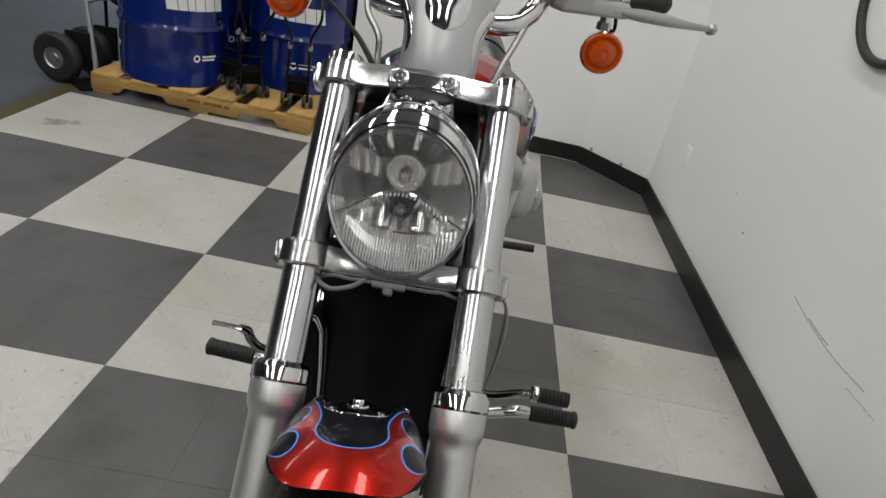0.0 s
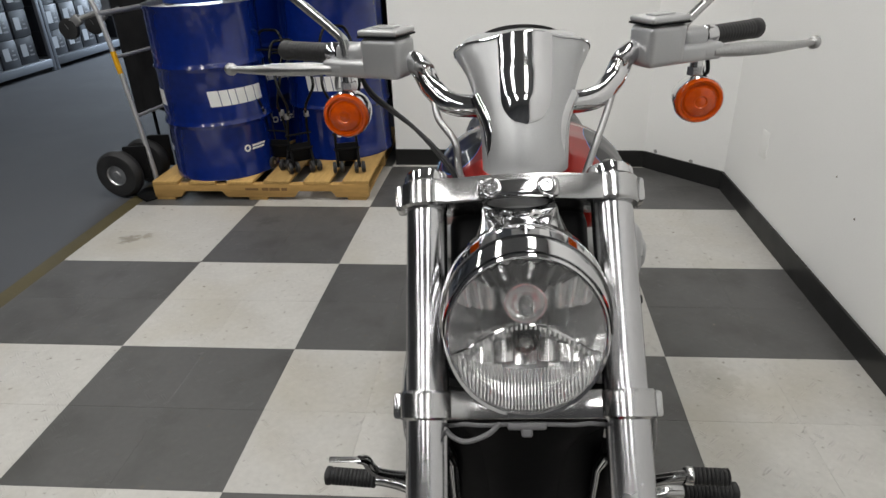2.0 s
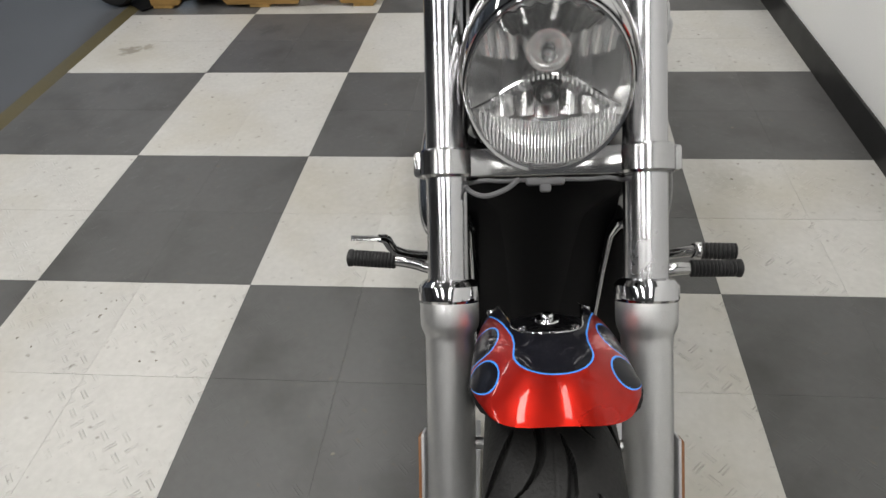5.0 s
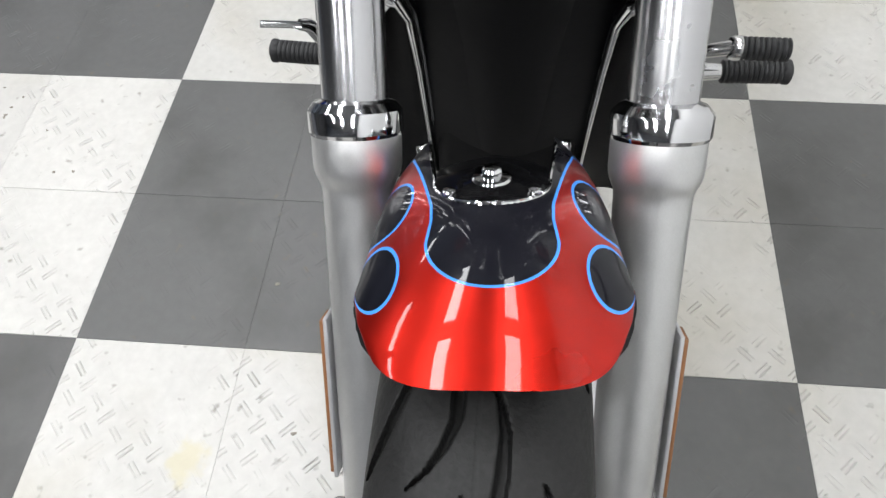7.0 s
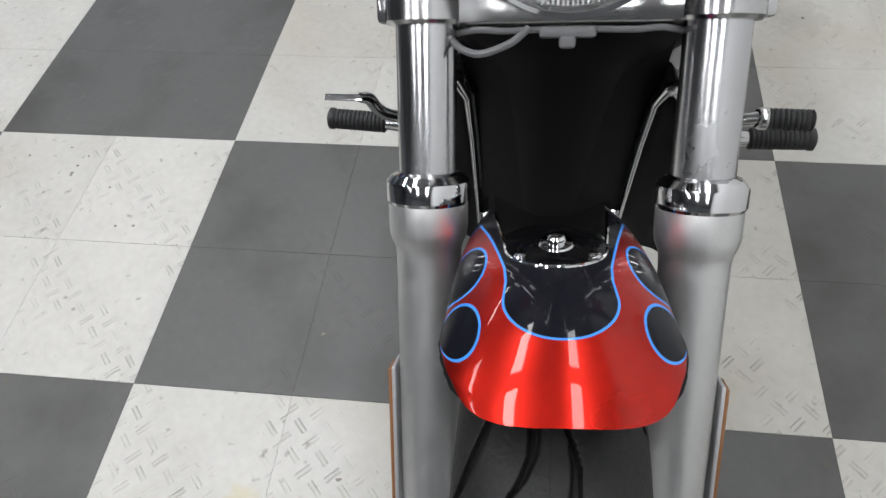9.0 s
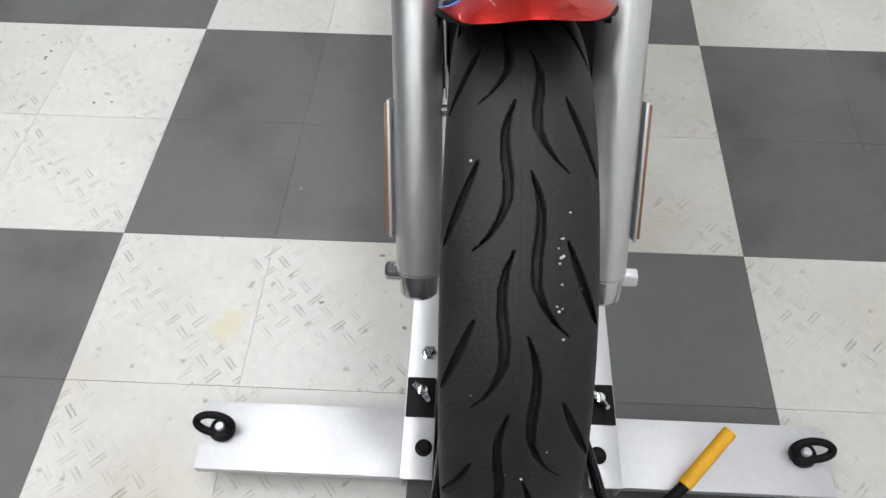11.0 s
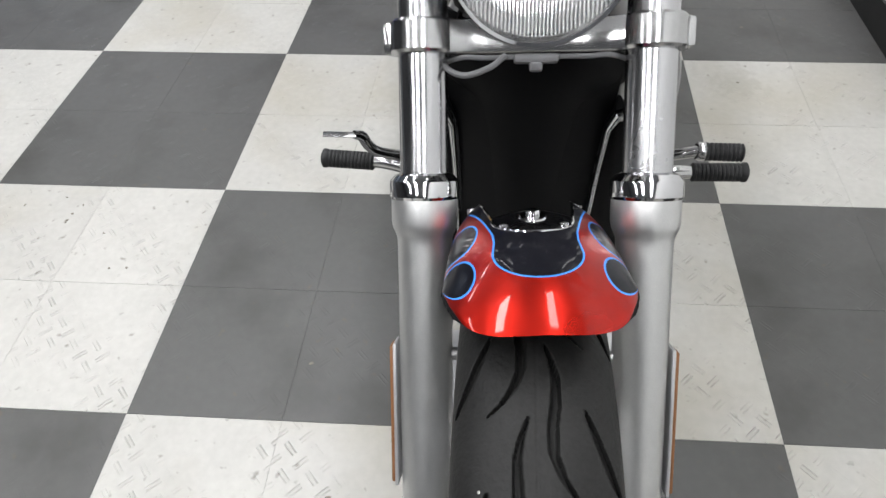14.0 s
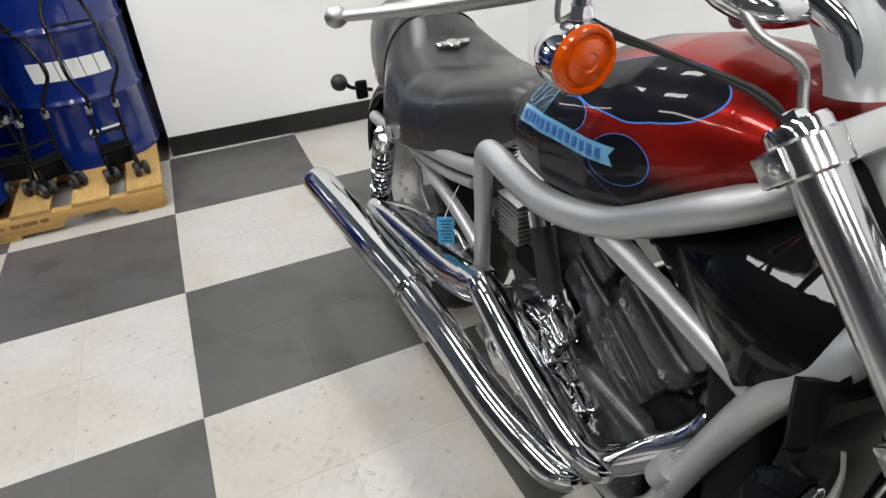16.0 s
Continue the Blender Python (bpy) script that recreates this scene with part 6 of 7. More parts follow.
for yy, zz in ((-0.55, 0.505), (-0.59, 0.515), (-0.632, 0.47), (-0.65, 0.45), (-0.7, 0.43), (-0.56, 0.455)):
    bm = B()
    lathe(bm, [(0.007, -0.012), (0.007, 0.006), (0.004, 0.006), (0.004, 0.003), (0.0, 0.003)], (0.618, yy - 0.012, zz), (-1, 0, 0), 12)
    part("cover_screw", bm, CHROME, eng)
bm = B()
lathe(bm, [(0.055, 0.0), (0.055, 0.02), (0.046, 0.026), (0.03, 0.026), (0.02, 0.034), (0.0, 0.036)], (0.645, -0.41, 0.28), (-1, 0, 0), 36)
part("pulley_cover", bm, CHROME, eng, "small round chrome cover")
bm = B()
box(bm, (0.6, -0.205, 0.508), (0.04, 0.075, 0.02), 0.006, Matrix.Rotation(radians(-15), 3, "X"), 3)
tube(bm, [(0.6, -0.24, 0.51), (0.605, -0.28, 0.515), (0.61, -0.31, 0.49)], 0.006, 10, 4)
part("muffler_bracket", bm, POLISHED, ex2, "cast muffler bracket")
# price tag hung on the seat rail
tg = thing("price_tag", "blue card tag with dark bars tied to the frame", "tag", (0.608, -0.262, 0.44))
bm = B()
TM = BODY @ Matrix.Translation((0.585, -0.268, 0.521)) @ Matrix.Rotation(radians(-30), 4, "Z")
box(bm, (0, 0, 0), (0.034, 0.0008, 0.066), 0.0002)
bm.transform(TM)
part("card", bm, BLUE_TAG, tg)
bm = B()
for k in range(7):
    box(bm, (0.0015 * (k % 3), -0.0009, 0.024 - 0.008 * k), (0.026 - 0.004 * (k % 3), 0.0004, 0.0028))
bm.transform(TM)
part("printed_bars", bm, DARK_PRINT, tg)
bm = B()
tube(bm, [(0.585, -0.268, 0.552), (0.596, -0.27, 0.58), (0.618, -0.275, 0.62)], 0.0009, 6)
bm.transform(BODY)
part("string", bm, WHITE_PRINT, tg)

# ---- wheel chock ----
chock = thing("wheel_chock", "silver steel motorcycle wheel chock with black cradle and yellow lever", "wheel chock", (CX, -1.62, 0))
TILT2 = Matrix.Rotation(radians(1.9), 3, "Z")


def K(x, y, z):
    """Chock coordinates: turned a little about its middle."""
    p = TILT2 @ Vector((x - 0.772, y + 1.625, 0)) + Vector((0, 0.01, 0))
    return Vector((0.772 + p.x, -1.625 + p.y, z))


for sx in (-1, 1):
    bm = B()
    cm = Matrix.Translation(K(0.772 + sx * 0.325, -1.625, 0)) @ TILT2.to_4x4() @ Matrix.Rotation(radians(90), 4, "Y") @ Matrix.Translation((0, 0, -0.16))
    prism(bm, [(-0.055, -0.053), (-0.055, 0.053), (-0.035, 0.053), (-0.035, 0.048), (-0.05, 0.048), (-0.05, -0.048), (-0.035, -0.048), (-0.035, -0.053)][::-1], cm, 0.32, 0.0012)
    part("cross_bar", bm, STEEL, chock, "silver painted channel bar")
    bm = B()
    box(bm, K(0.772 + sx * 0.325, -1.615, 0.025), (0.26, 0.05, 0.05), 0.003, TILT2)
    part("foot_pad", bm, RUBBER, chock)
    bm = B()
    box(bm, K(0.772 + sx * 0.143, -1.36, 0.053), (0.05, 0.64, 0.006), 0.002, TILT2)
    box(bm, K(0.772 + sx * 0.1655, -1.36, 0.03), (0.005, 0.64, 0.045), 0.0015, TILT2)
    part("side_rail", bm, STEEL, chock, "silver painted side rail")
    # black plate with a wing knob
    bm = B()
    box(bm, K(0.772 + sx * 0.143, -1.552, 0.0585), (0.046, 0.066, 0.005), 0.002, TILT2)
    part("slot_plate", bm, BLACK, chock, "black slotted plate")
    bm = B()
    lathe(bm, [(0.0, 0.0), (0.009, 0.0), (0.007, 0.012), (0.008, 0.02), (0.0, 0.022)], K(0.772 + sx * 0.14, -1.548, 0.061), (0, 0, 1), 14)
    tube(bm, [K(0.772 + sx * 0.14 - 0.014, -1.538, 0.082), K(0.772 + sx * 0.14, -1.548, 0.074), K(0.772 + sx * 0.14 + 0.01, -1.565, 0.084)], [0.004, 0.007, 0.004], 10)
    part("wing_knob", bm, CHROME_WORN, chock, "steel wing knob")
    for yy, mt in ((-1.632, BLACK), (-1.474, CHROME_WORN)):
        bm = B()
        p = K(0.772 + sx * 0.134, yy, 0.055)
        lathe(bm, [(0.014, 0.0), (0.013, 0.003), (0.0095, 0.004), (0.0095, 0.011), (0.007, 0.013), (0.0, 0.013)], p, (0, 0, 1), 6 if yy > -1.6 else 14)
        part("bolt", bm, mt, chock)
    # swivel tie-down ring
    ec = K(0.769 + sx * 0.448, -1.618, 0.055)
    bm = B()
    lathe(bm, [(0.019, 0.0), (0.02, 0.006), (0.017, 0.014), (0.011, 0.016), (0.0, 0.016)], ec, (0, 0, 1), 24)
    ring = []
    for k in range(25):
        a = 2 * math.pi * k / 24
        ring.append(ec + Vector((sx * 0.0095 + 0.0265 * math.cos(a), 0.003 + 0.0105 * math.sin(a), 0.021 + 0.01 * math.sin(a) + sx * 0.004 * math.cos(a))))
    tube(bm, ring, 0.006, 12, 2)
    swivel = part("tie_down_ring", bm, BLACK, chock, "black swivel tie-down ring")
    bm = B()
    lathe(bm, [(0.0072, 0.012), (0.0072, 0.021), (0.006, 0.023), (0.0, 0.023)], ec, (0, 0, 1), 12)
    part("ring_bolt", bm, STEEL, swivel, "grey bolt head")
    # bent cradle arm beside the tyre
    bm = B()
    tube(bm, [K(0.772 + sx * 0.098, -1.50, 0.06), K(0.772 + sx * 0.101, -1.60, 0.1), K(0.772 + sx * 0.104, -1.70, 0.175), K(0.772 + sx * 0.106, -1.755, 0.2), K(0.772 + sx * 0.09, -1.80, 0.2), K(0.772 + sx * 0.06, -1.85, 0.17), K(0.772 + sx * 0.058, -1.88, 0.06)],
         0.0085, 12)
    part("cradle_arm", bm, BLACK_GLOSS, chock, "bent black cradle arm")
    bm = B()
    box(bm, K(0.772 + sx * 0.118, -1.80, 0.045), (0.06, 0.17, 0.06), 0.006, TILT2)
    part("pivot_block", bm, BLACK, chock, "black pivot block")
    bm = B()
    lathe(bm, [(0.0, 0.016), (0.008, 0.015), (0.008, 0.0), (0.0, 0.0)], K(0.772 + sx * 0.148, -1.745, 0.06), (sx, 0, 0), 6)
    part("side_bolt", bm, CHROME_WORN if sx > 0 else BLACK, chock)
bm = B()
box(bm, K(0.772, -1.63, 0.045), (0.2, 0.1, 0.012), 0.002, TILT2)
box(bm, K(0.772, -1.45, 0.025), (0.18, 0.2, 0.012), 0.002, TILT2)
part("base_plate", bm, STEEL, chock, "silver base plate under the tyre")
bm = B()
box(bm, K(0.772, -1.47, 0.034), (0.12, 0.12, 0.006), 0.002, TILT2)
part("wheel_pad", bm, BLACK, chock)
bm = B()
tube(bm, [(0.925, -1.745, 0.055), (0.95, -1.715, 0.07), (0.998, -1.682, 0.082), (1.026, -1.657, 0.088)], 0.0085, 14, 6)
lever = part("release_lever", bm, BLACK, chock, "black lever rod with yellow grip")
bm = B()
tube(bm, [(1.022, -1.66, 0.087), (1.092, -1.582, 0.108)], 0.0105, 18, 2, caps=False)
tube(bm, [(1.092, -1.582, 0.108), (1.025, -1.657, 0.088)], 0.009, 18, 2, caps=False)
part("lever_grip", bm, YELLOW, lever, "yellow hollow grip")

# ---- pallet with drums ----
PZ = 0.107
pal = thing("pallet", "notched wooden shipping pallet on the tile floor", "pallet", (-0.585, 1.81, 0))
for yy in (1.33, 1.82, 2.29):
    bm = B()
    out = [(-1.165, 0.017), (-1.02, 0.017), (-0.995, 0.05), (-0.79, 0.05), (-0.765, 0.017), (-0.40, 0.017), (-0.375, 0.05), (-0.2, 0.05), (-0.175, 0.017), (-0.005, 0.017), (-0.005, 0.089), (-1.165, 0.089)]
    prism(bm, out, Matrix.Translation((0, yy + 0.02, 0)) @ Matrix.Rotation(radians(90), 4, "X"), 0.04, 0.002)
    part("stringer", bm, PALLET_WOOD_X, pal, "notched pine stringer")
random.seed(5)
xs = np.linspace(-1.095, -0.075, 6)
for k, x in enumerate(xs):
    bm = B()
    w = 0.138
    box(bm, (x + random.uniform(-0.006, 0.006), 1.815, 0.098), (w, 1.01 + random.uniform(-0.01, 0.01), 0.0165), 0.002)
    part("deck_board", bm, PALLET_WOOD, pal)
for x in (-1.11, -0.6, -0.07):
    bm = B()
    box(bm, (x, 1.815, 0.0085), (0.1, 1.0, 0.016), 0.002)
    part("bottom_board", bm, PALLET_WOOD, pal)
STAMP = surf("faded_stamp", (0.2, 0.11, 0.045), 0.8)
for k, (x0, w) in enumerate(((-0.66, 0.07), (-0.57, 0.035), (-0.53, 0.055), (-0.465, 0.03))):
    part("stamp_bar", box(B(), (x0 + w / 2, 1.3095, 0.062), (w, 0.001, 0.016 if k else 0.012)), STAMP, pal, "faded unreadable stamp")


def drum(x, y, z, R, Ht, logos, label):
    """A steel drum with rolled hoops, chimes and a flat head."""
    d = thing("oil_drum", label, "drum", (x, y, z), "drums on the pallet")
    c = Vector((x, y, z))
    prof = [(0.0, 0.012), (R - 0.006, 0.012), (R - 0.004, 0.0), (R + 0.004, 0.0), (R + 0.005, 0.01), (R, 0.02)]
    for hz in (0.335, 0.665):
        prof += [(R, Ht * hz - 0.022), (R + 0.004, Ht * hz - 0.013), (R + 0.0095, Ht * hz), (R + 0.004, Ht * hz + 0.013), (R, Ht * hz + 0.022)]
    prof += [(R, Ht - 0.022), (R + 0.004, Ht - 0.012), (R + 0.005, Ht)]
    part("shell", lathe(B(), prof, c, (0, 0, 1), 72), DRUM_BLUE, d, "blue enamelled steel shell")
    part("head", lathe(B(), [(R + 0.005, Ht - 0.001), (R + 0.001, Ht + 0.003), (R - 0.008, Ht), (R - 0.01, Ht - 0.02), (0.0, Ht - 0.018)], c, (0, 0, 1), 72), GALV, d, "worn steel rim and head")
    for px, py, pr in ((R * 0.6, 0, 0.035), (-R * 0.62, 0.02, 0.022)):
        part("bung", lathe(B(), [(pr, Ht - 0.02), (pr, Ht - 0.008), (0.0, Ht - 0.006)], c + Vector((px, py, 0)), (0, 0, 1), 20), GALV, d)

    def wrap(bm, a0, a1, z0, z1, skew=0.0):
        sheet(bm, lambda u, v: c + Vector(((R + 0.0012) * math.cos(radians(a0 + (a1 - a0) * u + skew * v)), (R + 0.0012) * math.sin(radians(a0 + (a1 - a0) * u + skew * v)), z0 + (z1 - z0) * v)), 8, 2)
    for mid in logos:
        # bold white maker's mark, drawn as plain blocks
        a = mid - 31
        for k, (w, cut) in enumerate(((11, 2), (9, 1), (7, 0), (10, 3), (11, 2), (10, 1))):
            bm = B()
            wrap(bm, a, a + w, 0.385, 0.463, -2)
            a += w + 0.8
            part("maker_mark", bm, WHITE_PRINT, d, "bold white block")
        bm = B()
        a0 = mid - 1
        sheet(bm, lambda u, v: c + Vector(((R + 0.0012) * math.cos(radians(a0) + 0.065 * math.cos(u * 6.283) * (0.55 + 0.45 * v)), (R + 0.0012) * math.sin(radians(a0) + 0.065 * math.cos(u * 6.283) * (0.55 + 0.45 * v)), 0.15 + 0.019 * math.sin(u * 6.283) * (0.55 + 0.45 * v))), 20, 2)
        for q in (0, 1):
            wrap(bm, a0 + 6, a0 + 22 + 2 * q, 0.137 + 0.016 * q, 0.147 + 0.016 * q)
        part("small_mark", bm, WHITE_PRINT, d)
    return d


drum(-0.845, 1.585, PZ, 0.272, 0.862, (-42, -160), "blue steel oil drum with white block mark on a pallet")
drum(-0.265, 1.93, PZ, 0.284, 0.862, (-79,), "blue steel oil drum with white block mark on a pallet")
drum(-0.86, 2.18, PZ, 0.284, 0.862, (-50,), "blue steel oil drum standing at the back of the pallet")


def pail(x, y, z, R, Ht, lab):
    p = thing("oil_pail", "blue steel pail with crimped galvanised lid on a drum", "pail", (x, y, z), "pails on the drums")
    c = Vector((x, y, z))
    part("body", lathe(B(), [(0.0, 0.004), (R - 0.012, 0.004), (R - 0.01, 0.0), (R - 0.006, 0.002), (R - 0.004, 0.06), (R - 0.001, Ht * 0.8), (R + 0.003, Ht * 0.81), (R, Ht * 0.83), (R, Ht - 0.03)], c, (0, 0, 1), 48), PAIL_BLUE, p, "blue enamelled body")
    bm = B()
    n = 48
    lathe(bm, [(R + 0.004, Ht - 0.045), (R + 0.007, Ht - 0.03), (R + 0.008, Ht - 0.006), (R + 0.004, Ht), (R - 0.01, Ht), (R - 0.014, Ht - 0.01), (0.0, Ht - 0.01)], c, (0, 0, 1), n)
    part("lid", bm, GALV, p, "galvanised crimped lid")
    for k in range(16):
        a = 2 * math.pi * k / 16
        bm = B()
        box(bm, c + Vector(((R + 0.0075) * math.cos(a), (R + 0.0075) * math.sin(a), Ht - 0.026)), (0.006, 0.03, 0.036), 0.002, Matrix.Rotation(a, 3, "Z"))
        part("lug", bm, GALV, p)
    bm = B()
    tube(bm, [c + Vector((R * math.cos(t) * 1.03, R * math.sin(t) * 1.03, Ht * 0.86 - 0.1 * math.sin((t + 2.6) / 2.7 * math.pi))) for t in np.linspace(-2.6, 0.1, 12)], 0.002, 8, 3)
    part("wire_handle", bm, GALV, p, "wire bail handle")
    bm = B()
    a0, a1, z0, z1 = lab
    sheet(bm, lambda u, v: c + Vector(((R + 0.001) * math.cos(radians(a0 + (a1 - a0) * u)), (R + 0.001) * math.sin(radians(a0 + (a1 - a0) * u)), z0 + (z1 - z0) * v)), 10, 3)
    part("paper_label", bm, BOX_WHITE, p, "pale paper label")
    return p


pail(-0.865, 1.56, PZ + 0.863, 0.147, 0.36, (-75, -22, 0.11, 0.26))
pail(-0.235, 1.86, PZ + 0.863, 0.147, 0.36, (-60, -35, 0.12, 0.18))
pail(-0.8, 2.13, PZ + 0.863, 0.147, 0.36, (-70, -50, 0.12, 0.18))


def cart(x, y, turn, h):
    """A folded black luggage cart: two bent tubes, cross bars and small twin wheels."""
    t = thing("folding_cart", "folded black steel cart with small wheels on a pallet", "cart", (0, 0, 0), "folded carts")
    for sx in (-1, 1):
        bm = B()
        tube(bm, [(sx * 0.055, 0.0, 0.035), (sx * 0.055, 0.02, 0.16), (sx * 0.05, 0.0, 0.28), (sx * 0.05, -0.03, 0.36), (sx * 0.09, -0.06, 0.46), (sx * 0.085, 0.0, 0.56), (sx * 0.08, 0.06, h * 0.9), (sx * 0.05, 0.08, h), (0, 0.085, h + 0.01)], 0.0075, 10, 5)
        part("bent_tube", bm, BLACK_GLOSS, t, "bent black tube")
        for q in (-1, 1):
            bm = B()
            lathe(bm, [(0.0, -0.009), (0.016, -0.01), (0.029, -0.008), (0.031, 0.0), (0.029, 0.008), (0.016, 0.01), (0.0, 0.009)], (sx * 0.055 + q * 0.019, -0.045 * (1 if sx > 0 else 0.3), 0.031), (1, 0, 0), 22)
            w = part("caster_wheel", bm, RUBBER, t, "small black caster wheel")
            bm = B()
            lathe(bm, [(0.0, -0.011), (0.011, -0.011), (0.011, 0.011), (0.0, 0.011)], (sx * 0.055 + q * 0.019, -0.045 * (1 if sx > 0 else 0.3), 0.031), (1, 0, 0), 14)
            part("hub", bm, CAST, w)
        bm = B()
        tube(bm, [(sx * 0.055, -0.045 * (1 if sx > 0 else 0.3), 0.031), (sx * 0.055, -0.01, 0.075), (sx * 0.055, 0.005, 0.11)], 0.008, 10, 4)
        part("fork", bm, BLACK, t)
        bm = B()
        box(bm, (sx * 0.052, -0.004, 0.305), (0.022, 0.026, 0.03), 0.004)
        part("clip", bm, CAST, t, "grey latch")
        bm = B()
        lathe(bm, [(0.006, 0.0), (0.006, 0.006), (0.0, 0.007)], (sx * 0.045, -0.02, 0.335), (0, -1, 0), 10)
        part("stud", bm, GALV if sx < 0 else ORANGE_REFLECTOR, t)
    bm = B()
    box(bm, (0, 0.02, 0.1), (0.1, 0.01, 0.1), 0.003)
    part("base_plate", bm, BLACK, t)
    for zz, yy in ((0.12, 0.012), (0.2, 0.014), (0.62, 0.03)):
        part("cross_bar", tube(B(), [(-0.07, yy, zz), (0.07, yy, zz)], 0.006, 8, 2), BLACK, t)
    t.matrix_basis = pose(x, y, PZ, 0, 0, turn)
    return t


cart(-0.135, 1.47, 18, 0.72)
cart(-0.53, 1.53, -8, 0.7)
cart(-0.385, 1.47, 35, 0.66)

# ---- hand truck ----
ht = thing("hand_truck", "grey steel hand truck with rubber wheels beside the pallet", "hand truck", (-1.32, 1.42, 0))
AXD = Vector((0.06, 0.42, 0))
for k in (0, 1):
    off = AXD * k
    c = Vector((-1.365, 1.365, 0.128)) + off * 0.55
    bm = B()
    lathe(bm, [(0.055, -0.034), (0.075, -0.04), (0.112, -0.036), (0.126, -0.02), (0.128, 0.0), (0.126, 0.02), (0.112, 0.036), (0.075, 0.04), (0.055, 0.034)], c, (0.1, 0.99, 0), 40)
    w = part("wheel", bm, RUBBER, ht, "black rubber wheel")
    bm = B()
    lathe(bm, [(0.0, -0.036), (0.02, -0.036), (0.024, -0.028), (0.05, -0.024), (0.058, -0.031), (0.06, -0.03), (0.06, 0.03), (0.05, 0.024), (0.0, 0.03)], c, (0.1, 0.99, 0), 32)
    part("hub", bm, GALV, w, "dull steel hub")
    bm = B()
    tube(bm, [Vector((-1.2, 1.42, 0.06)) + off, Vector((-1.21, 1.425, 0.2)) + off, Vector((-1.28, 1.455, 0.69)) + off, Vector((-1.33, 1.462, 0.965)) + off, Vector((-1.385, 1.472, 1.07)) + off, Vector((-1.44, 1.485, 1.155)) + off * (0.9 if k else 1) + (AXD * 0.06 if not k else Vector())], 0.0125, 14, 8)
    rail = part("rail", bm, STEEL, ht, "scuffed silver steel tube")
    if not k:
        bm = B()
        tube(bm, [Vector((-1.273, 1.452, 0.64)), Vector((-1.289, 1.4555, 0.75))], 0.0132, 14, 2)
        part("warning_label", bm, YELLOW, rail, "yellow warning label")
    bm = B()
    box(bm, Vector((-1.275, 1.4, 0.18)) + off * 0.5, (0.12, 0.02, 0.18), 0.006, Matrix.Rotation(radians(8), 3, "Z"))
    part("axle_plate", bm, BLACK, ht, "black axle plate")
    cc = Vector((-1.475, 1.44, 0.865)) + AXD * 0.42 * k
    bm = B()
    lathe(bm, [(0.0, -0.014), (0.03, -0.016), (0.05, -0.012), (0.052, 0.0), (0.05, 0.012), (0.03, 0.016), (0.0, 0.014)], cc, (0.1, 0.99, 0), 28)
    part("caster", bm, RUBBER, ht, "black folded caster")
    bm = B()
    box(bm, cc + Vector((0.03, 0.0, 0.028)), (0.09, 0.03, 0.05), 0.008, Matrix.Rotation(radians(-30), 3, "Y"))
    part("caster_fork", bm, CAST, ht)
bm = B()
tube(bm, [Vector((-1.44, 1.485, 1.155)) + AXD * 0.06, Vector((-1.452, 1.51, 1.165)) + AXD * 0.2, Vector((-1.44, 1.485, 1.16)) + AXD * 0.75, Vector((-1.44, 1.485, 1.155)) + AXD * 0.9], 0.0125, 14, 6)
part("handle", bm, STEEL, ht, "silver steel handle loop")
bm = B()
tube(bm, [Vector((-1.345, 1.375, 0.122)), Vector((-1.345, 1.375, 0.122)) + AXD * 0.55], 0.009, 12, 2)
part("axle", bm, GALV, ht)
for zz, xx in ((0.42, -1.24), (0.72, -1.284), (0.93, -1.322)):
    bm = B()
    tube(bm, [Vector((xx, 1.45, zz)), Vector((xx, 1.45, zz)) + AXD], 0.009 if zz < 0.9 else 0.013, 10, 2)
    part("cross_tube", bm, STEEL, ht)
for k in (0, 0.42):
    part("caster_arm", tube(B(), [Vector((-1.33, 1.46, 0.935)) + AXD * k, Vector((-1.4, 1.45, 0.915)) + AXD * k, Vector((-1.47, 1.44, 0.9)) + AXD * k], 0.012, 12, 4), CAST, ht)
bm = B()
box(bm, Vector((-1.16, 1.47, 0.008)), (0.2, 0.36, 0.006), 0.002, Matrix.Rotation(radians(-40), 3, "Z"))
part("toe_plate", bm, BLACK, ht)

# tall black draped cover behind the hand truck; its legs are added to carry it
ds = thing("display_stand", "tall black fabric cover beside the drums, on added legs", "stand", (-1.33, 2.0, 0))
bm = B()
sheet(bm, lambda u, v: Vector((-1.40 + (0.15 - 0.02 * v) * math.cos(6.283 * u) * (1 + 0.09 * math.sin(6.283 * 7 * u + 3 * v)), 1.98 + 0.07 * math.sin(6.283 * u) * (1 + 0.09 * math.sin(6.283 * 7 * u + 3 * v)), 0.32 + 0.03 * math.sin(6.283 * 3 * u) * (1 - v) + 1.5 * v)), 84, 24, close_u=True)
part("cover", bm, surf("black_fabric", (0.006, 0.006, 0.007), 0.95, 0, var=0.2, bump=0.3), ds, "loose black fabric cover")
for sx in (-1, 1):
    bm = B()
    tube(bm, [(-1.40 + sx * 0.05, 1.98, 0.0), (-1.40 + sx * 0.05, 1.98, 0.5)], 0.01, 10, 2)
    part("leg", bm, BLACK, ds)

